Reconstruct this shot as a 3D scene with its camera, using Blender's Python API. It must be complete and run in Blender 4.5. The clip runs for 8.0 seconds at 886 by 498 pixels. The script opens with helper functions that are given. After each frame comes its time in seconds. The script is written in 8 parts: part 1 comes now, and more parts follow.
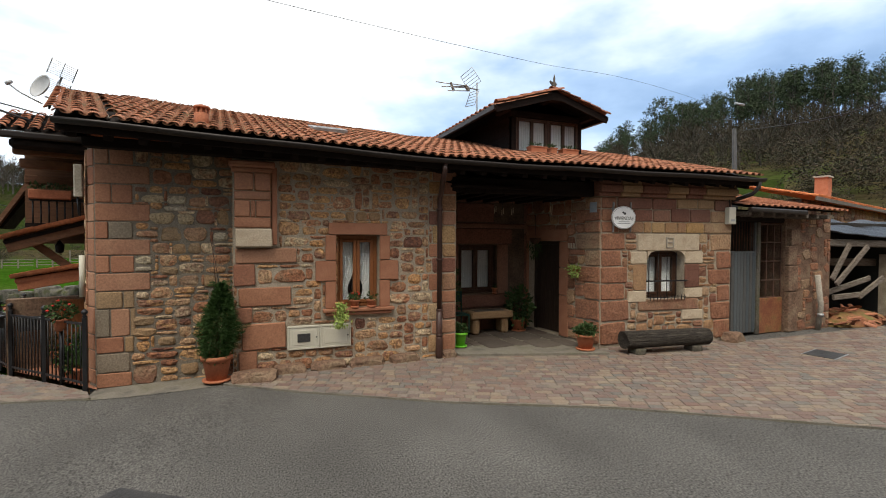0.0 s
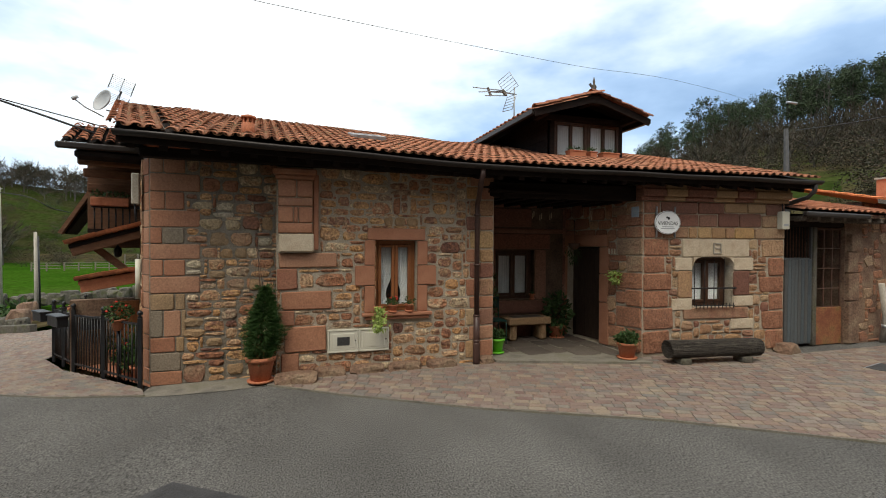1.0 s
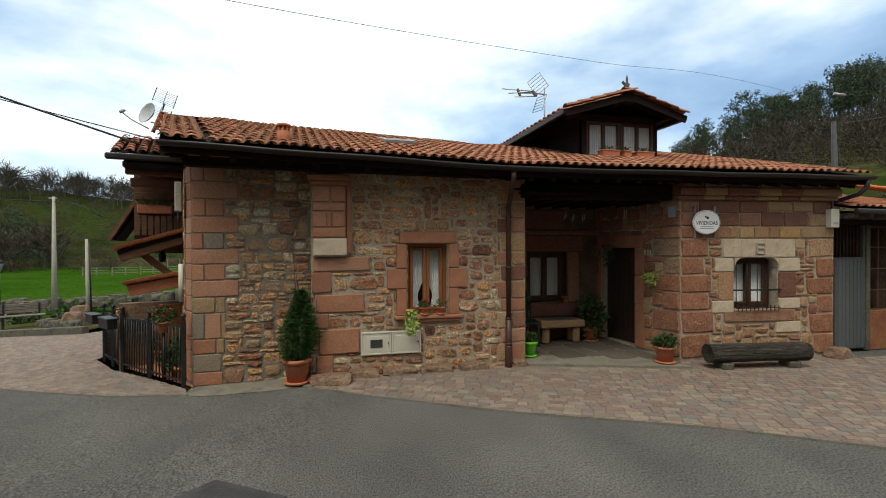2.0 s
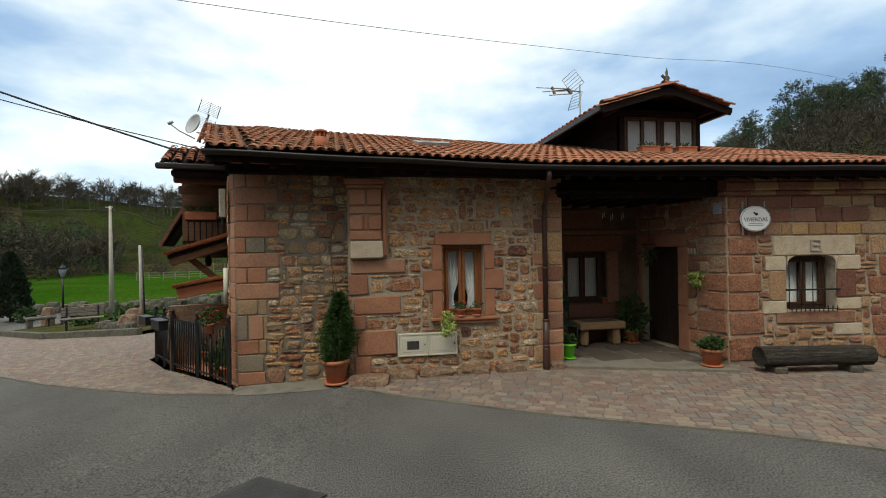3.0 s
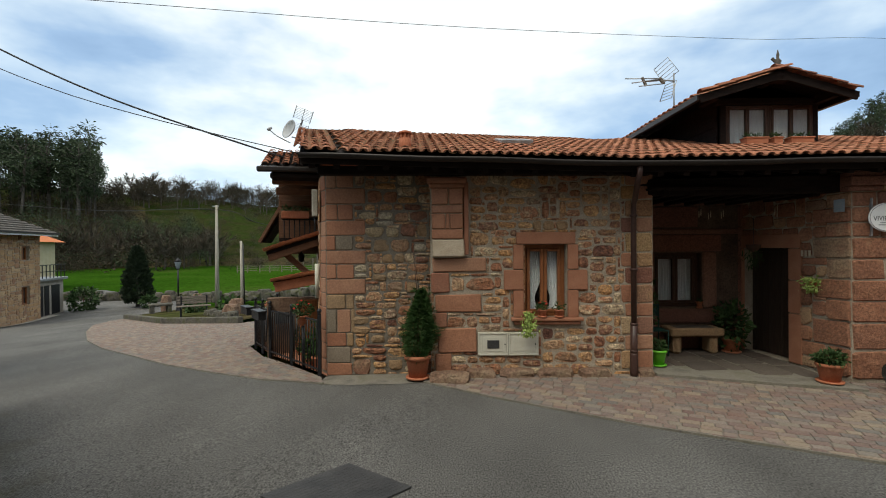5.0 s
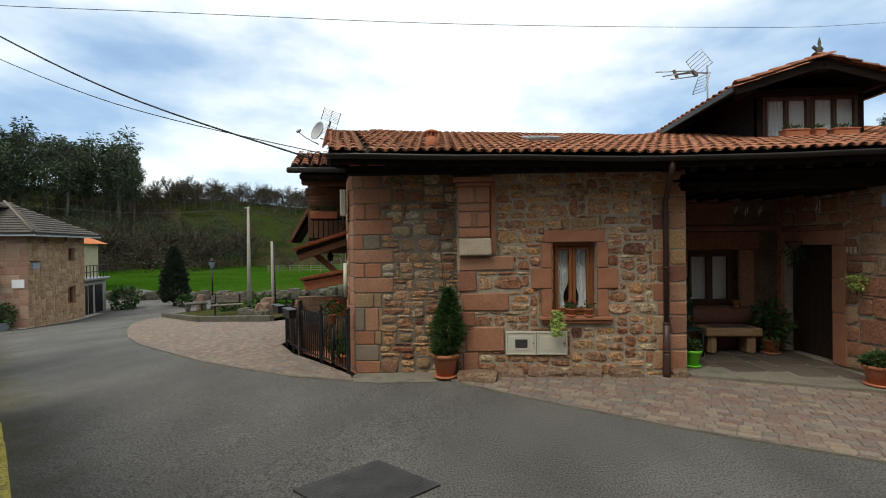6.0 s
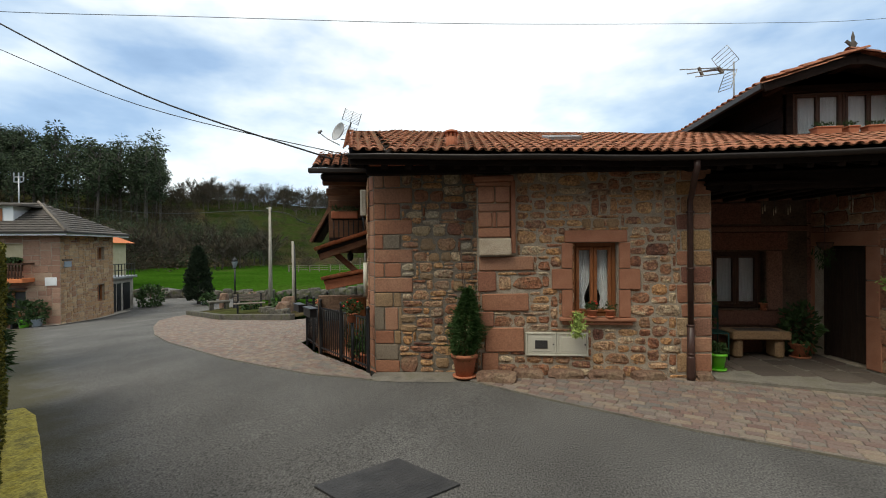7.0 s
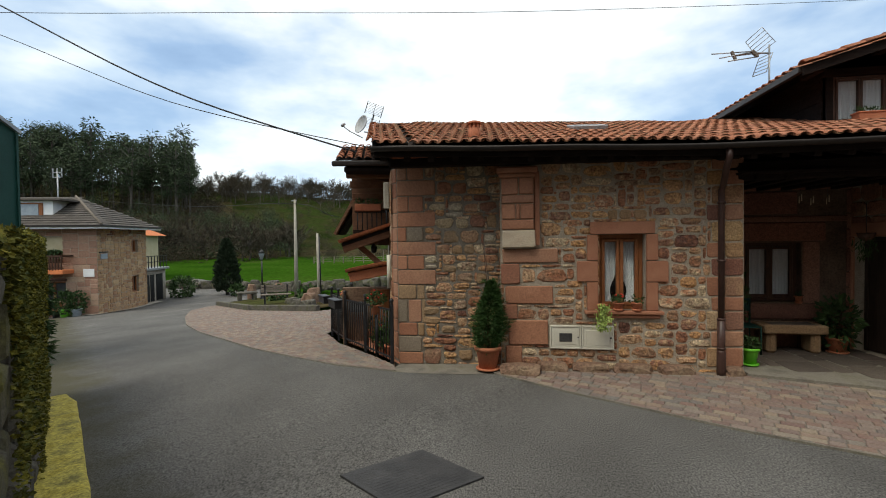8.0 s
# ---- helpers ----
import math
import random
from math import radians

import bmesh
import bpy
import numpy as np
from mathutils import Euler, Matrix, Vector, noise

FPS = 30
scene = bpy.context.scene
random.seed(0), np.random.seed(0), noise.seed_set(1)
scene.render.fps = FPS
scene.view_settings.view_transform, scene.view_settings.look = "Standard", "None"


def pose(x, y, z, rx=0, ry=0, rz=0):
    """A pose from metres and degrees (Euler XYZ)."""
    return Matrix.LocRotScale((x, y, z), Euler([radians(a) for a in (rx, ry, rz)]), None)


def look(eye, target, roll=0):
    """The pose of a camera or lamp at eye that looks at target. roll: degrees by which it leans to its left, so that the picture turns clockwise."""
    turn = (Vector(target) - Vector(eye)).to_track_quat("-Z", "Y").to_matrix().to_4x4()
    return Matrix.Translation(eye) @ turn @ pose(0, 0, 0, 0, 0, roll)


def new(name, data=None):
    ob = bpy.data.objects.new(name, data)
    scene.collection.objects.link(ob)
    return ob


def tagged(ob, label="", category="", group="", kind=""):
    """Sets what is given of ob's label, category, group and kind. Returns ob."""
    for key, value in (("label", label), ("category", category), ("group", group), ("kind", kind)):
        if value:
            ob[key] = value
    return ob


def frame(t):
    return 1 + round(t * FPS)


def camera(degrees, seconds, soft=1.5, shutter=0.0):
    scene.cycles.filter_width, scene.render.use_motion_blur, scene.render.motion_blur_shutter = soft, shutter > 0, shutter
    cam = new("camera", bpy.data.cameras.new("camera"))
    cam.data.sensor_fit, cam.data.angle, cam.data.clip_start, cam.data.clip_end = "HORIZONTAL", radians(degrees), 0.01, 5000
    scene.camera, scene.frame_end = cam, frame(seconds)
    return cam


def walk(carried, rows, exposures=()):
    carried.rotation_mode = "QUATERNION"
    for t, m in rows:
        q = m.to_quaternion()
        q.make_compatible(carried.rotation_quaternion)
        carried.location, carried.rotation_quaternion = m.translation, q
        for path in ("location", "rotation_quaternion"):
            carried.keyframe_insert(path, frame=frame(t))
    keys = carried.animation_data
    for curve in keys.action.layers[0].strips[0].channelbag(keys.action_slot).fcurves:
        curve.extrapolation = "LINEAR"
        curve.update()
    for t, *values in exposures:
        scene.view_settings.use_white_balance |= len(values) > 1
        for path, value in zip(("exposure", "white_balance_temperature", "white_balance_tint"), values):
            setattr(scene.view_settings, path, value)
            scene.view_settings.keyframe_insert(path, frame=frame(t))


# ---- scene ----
cam = camera(87.8, 8.0, soft=1.0)
PATH = [
    (0, (0.878, -0.372, 1.809), (1.615, 1.487, 1.766), 0.3),
    (0.5, (0.861, -0.37, 1.81), (1.534, 1.513, 1.782), 0.3),
    (1, (0.842, -0.362, 1.816), (1.436, 1.548, 1.793), 0.4),
    (2.5, (0.822, -0.367, 1.824), (1.225, 1.592, 1.816), -0.6),
    (3, (0.828, -0.36, 1.815), (1.146, 1.615, 1.812), -0.9),
    (3.5, (0.811, -0.361, 1.822), (1.037, 1.626, 1.824), -0.8),
    (4, (0.802, -0.364, 1.833), (0.968, 1.629, 1.838), -0.3),
    (4.5, (0.779, -0.357, 1.837), (0.851, 1.641, 1.832), -0.2),
    (6, (0.759, -0.357, 1.83), (0.631, 1.638, 1.817), -0.7),
    (6.5, (0.743, -0.358, 1.823), (0.576, 1.635, 1.81), -0.7),
    (7, (0.74, -0.357, 1.821), (0.533, 1.632, 1.811), -0.5),
    (7.5, (0.729, -0.344, 1.832), (0.477, 1.64, 1.795), -0.5),
    (8, (0.733, -0.343, 1.836), (0.428, 1.633, 1.789), -0.7),
]
walk(cam, [(t, look(eye, target, roll)) for t, eye, target, roll in PATH],
     exposures=[(0.0, 0.27, 6950, 8), (1.0, 0.20, 6900, 6), (2.5, 0.02, 6850, 2), (4.5, -0.04, 6800, 3), (8.0, -0.01, 6800, 5)])


# ---------------------------------------------------------------- world and light
SUN_ELEV, SUN_ROT = radians(64), radians(200)
world = bpy.data.worlds.new("sky")
scene.world = world
world.use_nodes = True
wn, wl = world.node_tree.nodes, world.node_tree.links
wn.clear()
w_out = wn.new("ShaderNodeOutputWorld")
w_sky = wn.new("ShaderNodeTexSky")
w_sky.sky_type, w_sky.sun_disc = "NISHITA", False
w_sky.sun_elevation, w_sky.sun_rotation = SUN_ELEV, SUN_ROT
w_sky.air_density, w_sky.dust_density = 1.0, 1.0
w_bg_sky = wn.new("ShaderNodeBackground")
w_bg_sky.inputs[1].default_value = 0.085
w_bg_cloud = wn.new("ShaderNodeBackground")
w_co = wn.new("ShaderNodeTexCoord")
w_map = wn.new("ShaderNodeMapping")
w_map.inputs["Scale"].default_value = (1.0, 1.0, 2.4)
w_map.inputs["Location"].default_value = (0.35, 0.1, 0.25)
w_n1 = wn.new("ShaderNodeTexNoise")
w_n1.inputs["Scale"].default_value, w_n1.inputs["Detail"].default_value = 2.0, 6
w_n1.inputs["Roughness"].default_value = 0.52
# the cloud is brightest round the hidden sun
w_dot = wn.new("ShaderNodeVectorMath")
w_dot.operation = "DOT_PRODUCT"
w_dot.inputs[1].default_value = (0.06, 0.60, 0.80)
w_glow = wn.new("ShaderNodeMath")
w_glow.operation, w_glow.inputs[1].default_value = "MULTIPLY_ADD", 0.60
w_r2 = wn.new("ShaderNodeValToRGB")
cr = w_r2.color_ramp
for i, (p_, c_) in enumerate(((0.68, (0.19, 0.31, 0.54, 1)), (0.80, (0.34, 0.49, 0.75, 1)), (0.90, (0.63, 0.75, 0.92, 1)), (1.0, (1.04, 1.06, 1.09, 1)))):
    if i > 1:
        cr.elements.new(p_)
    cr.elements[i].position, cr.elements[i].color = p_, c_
w_add = wn.new("ShaderNodeAddShader")
wl.new(w_co.outputs["Generated"], w_map.inputs[0])
wl.new(w_map.outputs[0], w_n1.inputs["Vector"])
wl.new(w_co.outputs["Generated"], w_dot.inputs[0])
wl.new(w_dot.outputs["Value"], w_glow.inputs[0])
# and the open sky over the valley behind the viewer is a bright even overcast
w_sepd = wn.new("ShaderNodeSeparateXYZ")
w_back = wn.new("ShaderNodeMapRange")
w_back.inputs["From Min"].default_value, w_back.inputs["From Max"].default_value = 0.15, -0.45
w_back.inputs["To Min"].default_value, w_back.inputs["To Max"].default_value = 0.0, 0.60
w_sum = wn.new("ShaderNodeMath")
wl.new(w_co.outputs["Generated"], w_sepd.inputs[0])
wl.new(w_sepd.outputs[1], w_back.inputs["Value"])
wl.new(w_back.outputs[0], w_sum.inputs[0])
wl.new(w_n1.outputs[0], w_sum.inputs[1])
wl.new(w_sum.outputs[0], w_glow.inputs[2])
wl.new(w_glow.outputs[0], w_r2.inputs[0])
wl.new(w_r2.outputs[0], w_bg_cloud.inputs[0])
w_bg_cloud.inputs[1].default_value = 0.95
w_bg_sky.inputs[1].default_value = 0.05
wl.new(w_sky.outputs[0], w_bg_sky.inputs[0])
wl.new(w_bg_sky.outputs[0], w_add.inputs[0])
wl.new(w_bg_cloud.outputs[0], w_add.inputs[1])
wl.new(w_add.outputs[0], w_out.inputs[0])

sun_data = bpy.data.lights.new("sun", "SUN")
sun_data.energy, sun_data.angle, sun_data.color = 2.2, radians(30), (1.0, 0.93, 0.82)
sun = new("sun", sun_data)
sun.matrix_world = look((-8, -10, 30), (2, 4, 0))


# ---------------------------------------------------------------- materials
def surface(name, colours, scale=6.0, rough=0.85, bump=0.3, fine=40.0, rand="", spread=0.0, metal=0.0, stain=0.25, stretch=(1, 1, 1)):
    """Colour ramp over two noises, or over a random number for each object or island, with grain, stains and bump."""
    m = bpy.data.materials.new(name)
    m.use_nodes = True
    n, l = m.node_tree.nodes, m.node_tree.links
    bsdf = n["Principled BSDF"]
    co = n.new("ShaderNodeTexCoord")
    mp = n.new("ShaderNodeMapping")
    mp.inputs["Scale"].default_value = stretch
    l.new(co.outputs["Object"], mp.inputs[0])
    big = n.new("ShaderNodeTexNoise")
    big.inputs["Scale"].default_value, big.inputs["Detail"].default_value = scale, 5
    small = n.new("ShaderNodeTexNoise")
    small.inputs["Scale"].default_value, small.inputs["Detail"].default_value = fine, 6
    small.inputs["Roughness"].default_value = 0.65
    vec = mp.outputs[0]
    if rand:
        src = n.new("ShaderNodeObjectInfo") if rand == "object" else n.new("ShaderNodeNewGeometry")
        val = src.outputs["Random"] if rand == "object" else src.outputs["Random Per Island"]
        mul = n.new("ShaderNodeMath")
        mul.operation, mul.inputs[1].default_value = "MULTIPLY", 37.0
        l.new(val, mul.inputs[0])
        add = n.new("ShaderNodeVectorMath")
        l.new(mp.outputs[0], add.inputs[0])
        l.new(mul.outputs[0], add.inputs[1])
        vec = add.outputs[0]
    l.new(vec, big.inputs["Vector"])
    l.new(vec, small.inputs["Vector"])
    ramp = n.new("ShaderNodeValToRGB")
    cr = ramp.color_ramp
    cr.interpolation = "LINEAR"
    k = len(colours)
    lo, hi = (0.0, 1.0) if rand else (0.32, 0.68)
    while len(cr.elements) < k:
        cr.elements.new(0.5)
    for i, c in enumerate(colours):
        cr.elements[i].position = lo + (hi - lo) * i / max(1, k - 1)
        cr.elements[i].color = (*c, 1)
    if rand:
        mixn = n.new("ShaderNodeMath")
        mixn.operation, mixn.inputs[1].default_value = "MULTIPLY_ADD", spread
        shift = n.new("ShaderNodeMath")
        shift.operation, shift.inputs[1].default_value = "SUBTRACT", 0.5
        l.new(big.outputs[0], shift.inputs[0])
        l.new(shift.outputs[0], mixn.inputs[0])
        l.new(val, mixn.inputs[2])
        l.new(mixn.outputs[0], ramp.inputs[0])
    else:
        l.new(big.outputs[0], ramp.inputs[0])
    # fine grain darkens and lightens the colour
    grain = n.new("ShaderNodeMapRange")
    grain.inputs["From Min"].default_value, grain.inputs["From Max"].default_value = 0.25, 0.75
    grain.inputs["To Min"].default_value, grain.inputs["To Max"].default_value = 1 - stain * 1.6, 1 + stain
    l.new(small.outputs[0], grain.inputs["Value"])
    mx = n.new("ShaderNodeVectorMath")
    mx.operation = "SCALE"
    l.new(ramp.outputs[0], mx.inputs[0])
    l.new(grain.outputs[0], mx.inputs["Scale"])
    l.new(mx.outputs[0], bsdf.inputs["Base Color"])
    rr = n.new("ShaderNodeMapRange")
    rr.inputs["To Min"].default_value, rr.inputs["To Max"].default_value = max(0.05, rough - 0.12), min(1.0, rough + 0.1)
    l.new(small.outputs[0], rr.inputs["Value"])
    l.new(rr.outputs[0], bsdf.inputs["Roughness"])
    bsdf.inputs["Metallic"].default_value = metal
    bsdf.inputs["Specular IOR Level"].default_value = 0.3
    if bump:
        hsum = n.new("ShaderNodeMath")
        hsum.operation, hsum.inputs[1].default_value = "MULTIPLY_ADD", 2.0
        l.new(big.outputs[0], hsum.inputs[0])
        l.new(small.outputs[0], hsum.inputs[2])
        b = n.new("ShaderNodeBump")
        b.inputs["Strength"].default_value, b.inputs["Distance"].default_value = bump, 0.02
        l.new(hsum.outputs[0], b.inputs["Height"])
        l.new(b.outputs[0], bsdf.inputs["Normal"])
    return m


RUBBLE = [(0.150, 0.070, 0.050), (0.360, 0.158, 0.085), (0.285, 0.175, 0.110), (0.545, 0.290, 0.125), (0.380, 0.220, 0.125),
          (0.600, 0.355, 0.165), (0.240, 0.112, 0.076), (0.490, 0.325, 0.190), (0.415, 0.186, 0.102), (0.600, 0.475, 0.310), (0.290, 0.185, 0.125)]
m_rubble = surface("rubble_stone", RUBBLE, 12, 0.9, 1.0, 36, "object", 0.36, stain=0.52)
m_rubble_i = surface("rubble_stone_far", RUBBLE, 12, 0.9, 1.0, 36, "island", 0.36, stain=0.52)
m_block = surface("red_sandstone", [(0.231, 0.102, 0.061), (0.359, 0.172, 0.101), (0.273, 0.121, 0.073), (0.409, 0.262, 0.156), (0.316, 0.146, 0.087), (0.222, 0.107, 0.070), (0.335, 0.234, 0.150)],
                  7, 0.9, 0.8, 34, "object", 0.30, stain=0.42)
m_ashlar = surface("warm_sandstone", [(0.213, 0.102, 0.067), (0.388, 0.235, 0.122), (0.267, 0.133, 0.087), (0.435, 0.310, 0.185), (0.213, 0.097, 0.067), (0.355, 0.200, 0.107)],
                   7, 0.9, 0.7, 50, "object", 0.22, stain=0.42)
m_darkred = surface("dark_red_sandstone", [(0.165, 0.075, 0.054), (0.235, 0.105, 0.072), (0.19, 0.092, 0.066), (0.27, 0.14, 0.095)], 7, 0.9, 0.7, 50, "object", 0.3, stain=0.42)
m_ochre = surface("ochre_sandstone", [(0.40, 0.22, 0.09), (0.36, 0.22, 0.125), (0.46, 0.30, 0.15), (0.30, 0.165, 0.105), (0.44, 0.27, 0.115)], 7, 0.9, 0.7, 50, "object", 0.25, stain=0.40)
m_pale = surface("pale_sandstone", [(0.42, 0.33, 0.235), (0.52, 0.43, 0.32), (0.46, 0.36, 0.26)], 5, 0.9, 0.35, 70, stain=0.25)
m_mortar_grey = surface("grey_mortar", [(0.17, 0.145, 0.115), (0.25, 0.215, 0.17)], 8, 0.95, 0.6, 60, stain=0.35)
m_quoin = surface("dressed_quoin_stone", [(0.29, 0.128, 0.076), (0.36, 0.172, 0.102), (0.32, 0.150, 0.090), (0.37, 0.20, 0.125), (0.27, 0.118, 0.074)], 5, 0.9, 0.35, 45, "object", 0.25, stain=0.24)
m_redtrim = surface("dressed_red_stone", [(0.29, 0.125, 0.072), (0.35, 0.16, 0.095)], 5, 0.85, 0.2, 80, stain=0.18)
m_mortar = surface("mortar", [(0.30, 0.25, 0.19), (0.42, 0.36, 0.28)], 8, 0.95, 0.5, 60, stain=0.3)
m_tile = surface("old_roof_tile", [(0.33, 0.125, 0.07), (0.44, 0.18, 0.10), (0.28, 0.115, 0.07), (0.48, 0.22, 0.13), (0.38, 0.15, 0.085)], 7, 0.85, 0.3, 45, "object", 0.5, stain=0.38)
m_tile_i = surface("old_roof_tile_rows", [(0.33, 0.125, 0.07), (0.44, 0.18, 0.10), (0.28, 0.115, 0.07), (0.48, 0.22, 0.13), (0.38, 0.15, 0.085)], 7, 0.85, 0.3, 45, "island", 0.5, stain=0.38)
# Channel tiles get a darker colour as painted shade between the cover tiles.
m_channel = surface("shade_dark_channel_tile", [(0.16, 0.075, 0.042), (0.24, 0.105, 0.058), (0.13, 0.085, 0.042)], 5, 0.95, 0.4, 40, "island", 0.4, stain=0.45)
m_newtile = surface("new_orange_tile", [(0.58, 0.17, 0.06), (0.66, 0.22, 0.085), (0.52, 0.15, 0.06)], 3, 0.8, 0.2, 30, "island", 0.3, stain=0.15)
m_cleantile = surface("clean_orange_tile", [(0.50, 0.16, 0.07), (0.42, 0.14, 0.065), (0.56, 0.20, 0.09)], 5, 0.8, 0.2, 40, "object", 0.3, stain=0.25)
m_terra = surface("terracotta", [(0.36, 0.12, 0.06), (0.44, 0.165, 0.085)], 6, 0.75, 0.15, 50, stain=0.2)
m_asphalt = surface("asphalt", [(0.106, 0.101, 0.094), (0.134, 0.128, 0.119), (0.164, 0.157, 0.146)], 0.8, 0.93, 0.9, 76, stain=0.74, stretch=(1, 0.6, 1))


def dirt_along(m, at, normal, reach, colour):
    """An uneven strip of mossy dirt beside a straight line of the plan."""
    n, l = m.node_tree.nodes, m.node_tree.links
    base = n["Principled BSDF"].inputs["Base Color"]
    co = n.new("ShaderNodeTexCoord")
    sub = n.new("ShaderNodeVectorMath")
    sub.operation, sub.inputs[1].default_value = "SUBTRACT", at
    dot = n.new("ShaderNodeVectorMath")
    dot.operation, dot.inputs[1].default_value = "DOT_PRODUCT", normal
    nz = n.new("ShaderNodeTexNoise")
    nz.inputs["Scale"].default_value, nz.inputs["Detail"].default_value = 2.2, 8
    add = n.new("ShaderNodeMath")
    add.operation, add.inputs[1].default_value = "MULTIPLY_ADD", 1.3
    ramp = n.new("ShaderNodeMapRange")
    ramp.inputs["From Min"].default_value, ramp.inputs["From Max"].default_value = reach + 0.65, 0.75
    ramp.inputs["To Min"].default_value, ramp.inputs["To Max"].default_value = 0.0, 0.8
    mix = n.new("ShaderNodeMixRGB")
    mix.inputs[2].default_value = (*colour, 1)
    old = base.links[0].from_socket
    l.new(co.outputs["Object"], sub.inputs[0])
    l.new(sub.outputs[0], dot.inputs[0])
    l.new(co.outputs["Object"], nz.inputs["Vector"])
    l.new(nz.outputs[0], add.inputs[0])
    size = n.new("ShaderNodeMath")
    size.operation = "ABSOLUTE"
    l.new(dot.outputs["Value"], size.inputs[0])
    l.new(size.outputs[0], add.inputs[2])
    l.new(add.outputs[0], ramp.inputs["Value"])
    l.new(ramp.outputs[0], mix.inputs[0])
    l.new(old, mix.inputs[1])
    l.new(mix.outputs[0], base)


dirt_along(m_asphalt, (-5.42, 4.98, 0), (0.66, 0.752, 0), 0.75, (0.062, 0.056, 0.026))
m_greyblock = surface("grey_sandstone", [(0.185, 0.145, 0.105), (0.25, 0.20, 0.15), (0.21, 0.17, 0.125)], 6, 0.9, 0.6, 50, "object", 0.3, stain=0.32)
m_cream = surface("cream_sandstone", [(0.29, 0.185, 0.10), (0.33, 0.21, 0.115), (0.27, 0.185, 0.11)], 6, 0.9, 0.5, 50, "object", 0.3, stain=0.3)
m_cement = surface("cement_apron", [(0.13, 0.118, 0.10), (0.20, 0.182, 0.15), (0.16, 0.148, 0.11)], 3, 0.92, 0.4, 60, stain=0.28)
m_paver = surface("paver", [(0.165, 0.108, 0.092), (0.225, 0.185, 0.155), (0.185, 0.124, 0.104), (0.155, 0.142, 0.128), (0.255, 0.205, 0.152), (0.19, 0.122, 0.10)], 3, 0.9, 0.3, 60, "object", 0.2, stain=0.25)
m_paver_i = surface("paver_rows", [(0.165, 0.108, 0.092), (0.225, 0.185, 0.155), (0.185, 0.124, 0.104), (0.155, 0.142, 0.128), (0.255, 0.205, 0.152), (0.19, 0.122, 0.10)], 3, 0.9, 0.3, 60, "island", 0.2, stain=0.25)
m_joint = surface("paver_joint", [(0.15, 0.13, 0.112), (0.195, 0.17, 0.145)], 3, 0.95, 0.4, 60, stain=0.3)
m_plaza = surface("distant_paving", [(0.33, 0.24, 0.19), (0.40, 0.33, 0.265), (0.36, 0.265, 0.215)], 1.6, 0.9, 0.3, 25, stain=0.22)
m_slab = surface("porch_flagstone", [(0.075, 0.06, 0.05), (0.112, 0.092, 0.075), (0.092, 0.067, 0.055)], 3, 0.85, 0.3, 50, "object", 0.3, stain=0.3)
m_concrete = surface("concrete", [(0.33, 0.30, 0.255), (0.42, 0.38, 0.32)], 3, 0.9, 0.35, 50, stain=0.25)
m_yellow = surface("yellow_kerb_paint", [(0.40, 0.32, 0.05), (0.52, 0.43, 0.09), (0.24, 0.21, 0.06)], 5, 0.88, 0.6, 36, stain=0.5)
m_beam = surface("dark_stained_timber", [(0.012, 0.009, 0.008), (0.024, 0.016, 0.013)], 3, 0.8, 0.25, 60, stain=0.3, stretch=(1, 6, 6))
m_beam.node_tree.nodes["Principled BSDF"].inputs["Specular IOR Level"].default_value = 0.08
m_fascia = surface("dark_brown_gutter", [(0.018, 0.014, 0.013), (0.03, 0.024, 0.021)], 3, 0.45, 0.05, 30, stain=0.2)
m_pipe = surface("brown_downpipe", [(0.045, 0.024, 0.020), (0.065, 0.034, 0.027)], 5, 0.4, 0.05, 30, stain=0.2)
m_rafter = surface("brown_rafter_timber", [(0.11, 0.048, 0.024), (0.17, 0.078, 0.04)], 4, 0.7, 0.3, 50, stain=0.3, stretch=(1, 8, 8))
m_wood = surface("varnished_wood", [(0.21, 0.076, 0.028), (0.30, 0.115, 0.045)], 5, 0.45, 0.15, 60, stain=0.25, stretch=(6, 6, 1))
m_wood_dk = surface("dark_varnished_wood", [(0.045, 0.02, 0.012), (0.075, 0.034, 0.018)], 5, 0.5, 0.15, 60, stain=0.25, stretch=(6, 6, 1))
m_door = surface("dark_old_door_wood", [(0.022, 0.013, 0.009), (0.042, 0.024, 0.015)], 5, 0.6, 0.25, 60, stain=0.3, stretch=(8, 8, 1))
m_cloth = surface("white_curtain_cloth", [(0.70, 0.72, 0.74), (0.80, 0.81, 0.82)], 8, 0.9, 0.1, 120, stain=0.06)
# Near-black colour that puts the shade of unlit interiors into their surfaces.
m_dark = surface("unlit_interior_black", [(0.02, 0.018, 0.016), (0.032, 0.028, 0.024)], 2, 0.95, 0.1, 30, stain=0.2)
m_white = surface("white_plastic", [(0.50, 0.48, 0.40), (0.56, 0.54, 0.46)], 2, 0.5, 0.03, 60, stain=0.06)
m_signwhite = surface("white_enamel", [(0.74, 0.75, 0.76), (0.80, 0.81, 0.82)], 3, 0.35, 0.02, 60, stain=0.05)
m_ink = surface("black_sign_paint", [(0.02, 0.02, 0.025), (0.03, 0.03, 0.035)], 5, 0.6, 0.0, 30, stain=0.1)
m_grey = surface("grey_print", [(0.30, 0.31, 0.33), (0.36, 0.37, 0.38)], 5, 0.6, 0.0, 30, stain=0.1)
m_bluesign = surface("blue_grey_enamel", [(0.24, 0.29, 0.34), (0.32, 0.37, 0.42)], 6, 0.4, 0.0, 30, stain=0.1)
m_iron = surface("black_iron", [(0.012, 0.012, 0.014), (0.022, 0.022, 0.024)], 8, 0.45, 0.1, 60, stain=0.2)
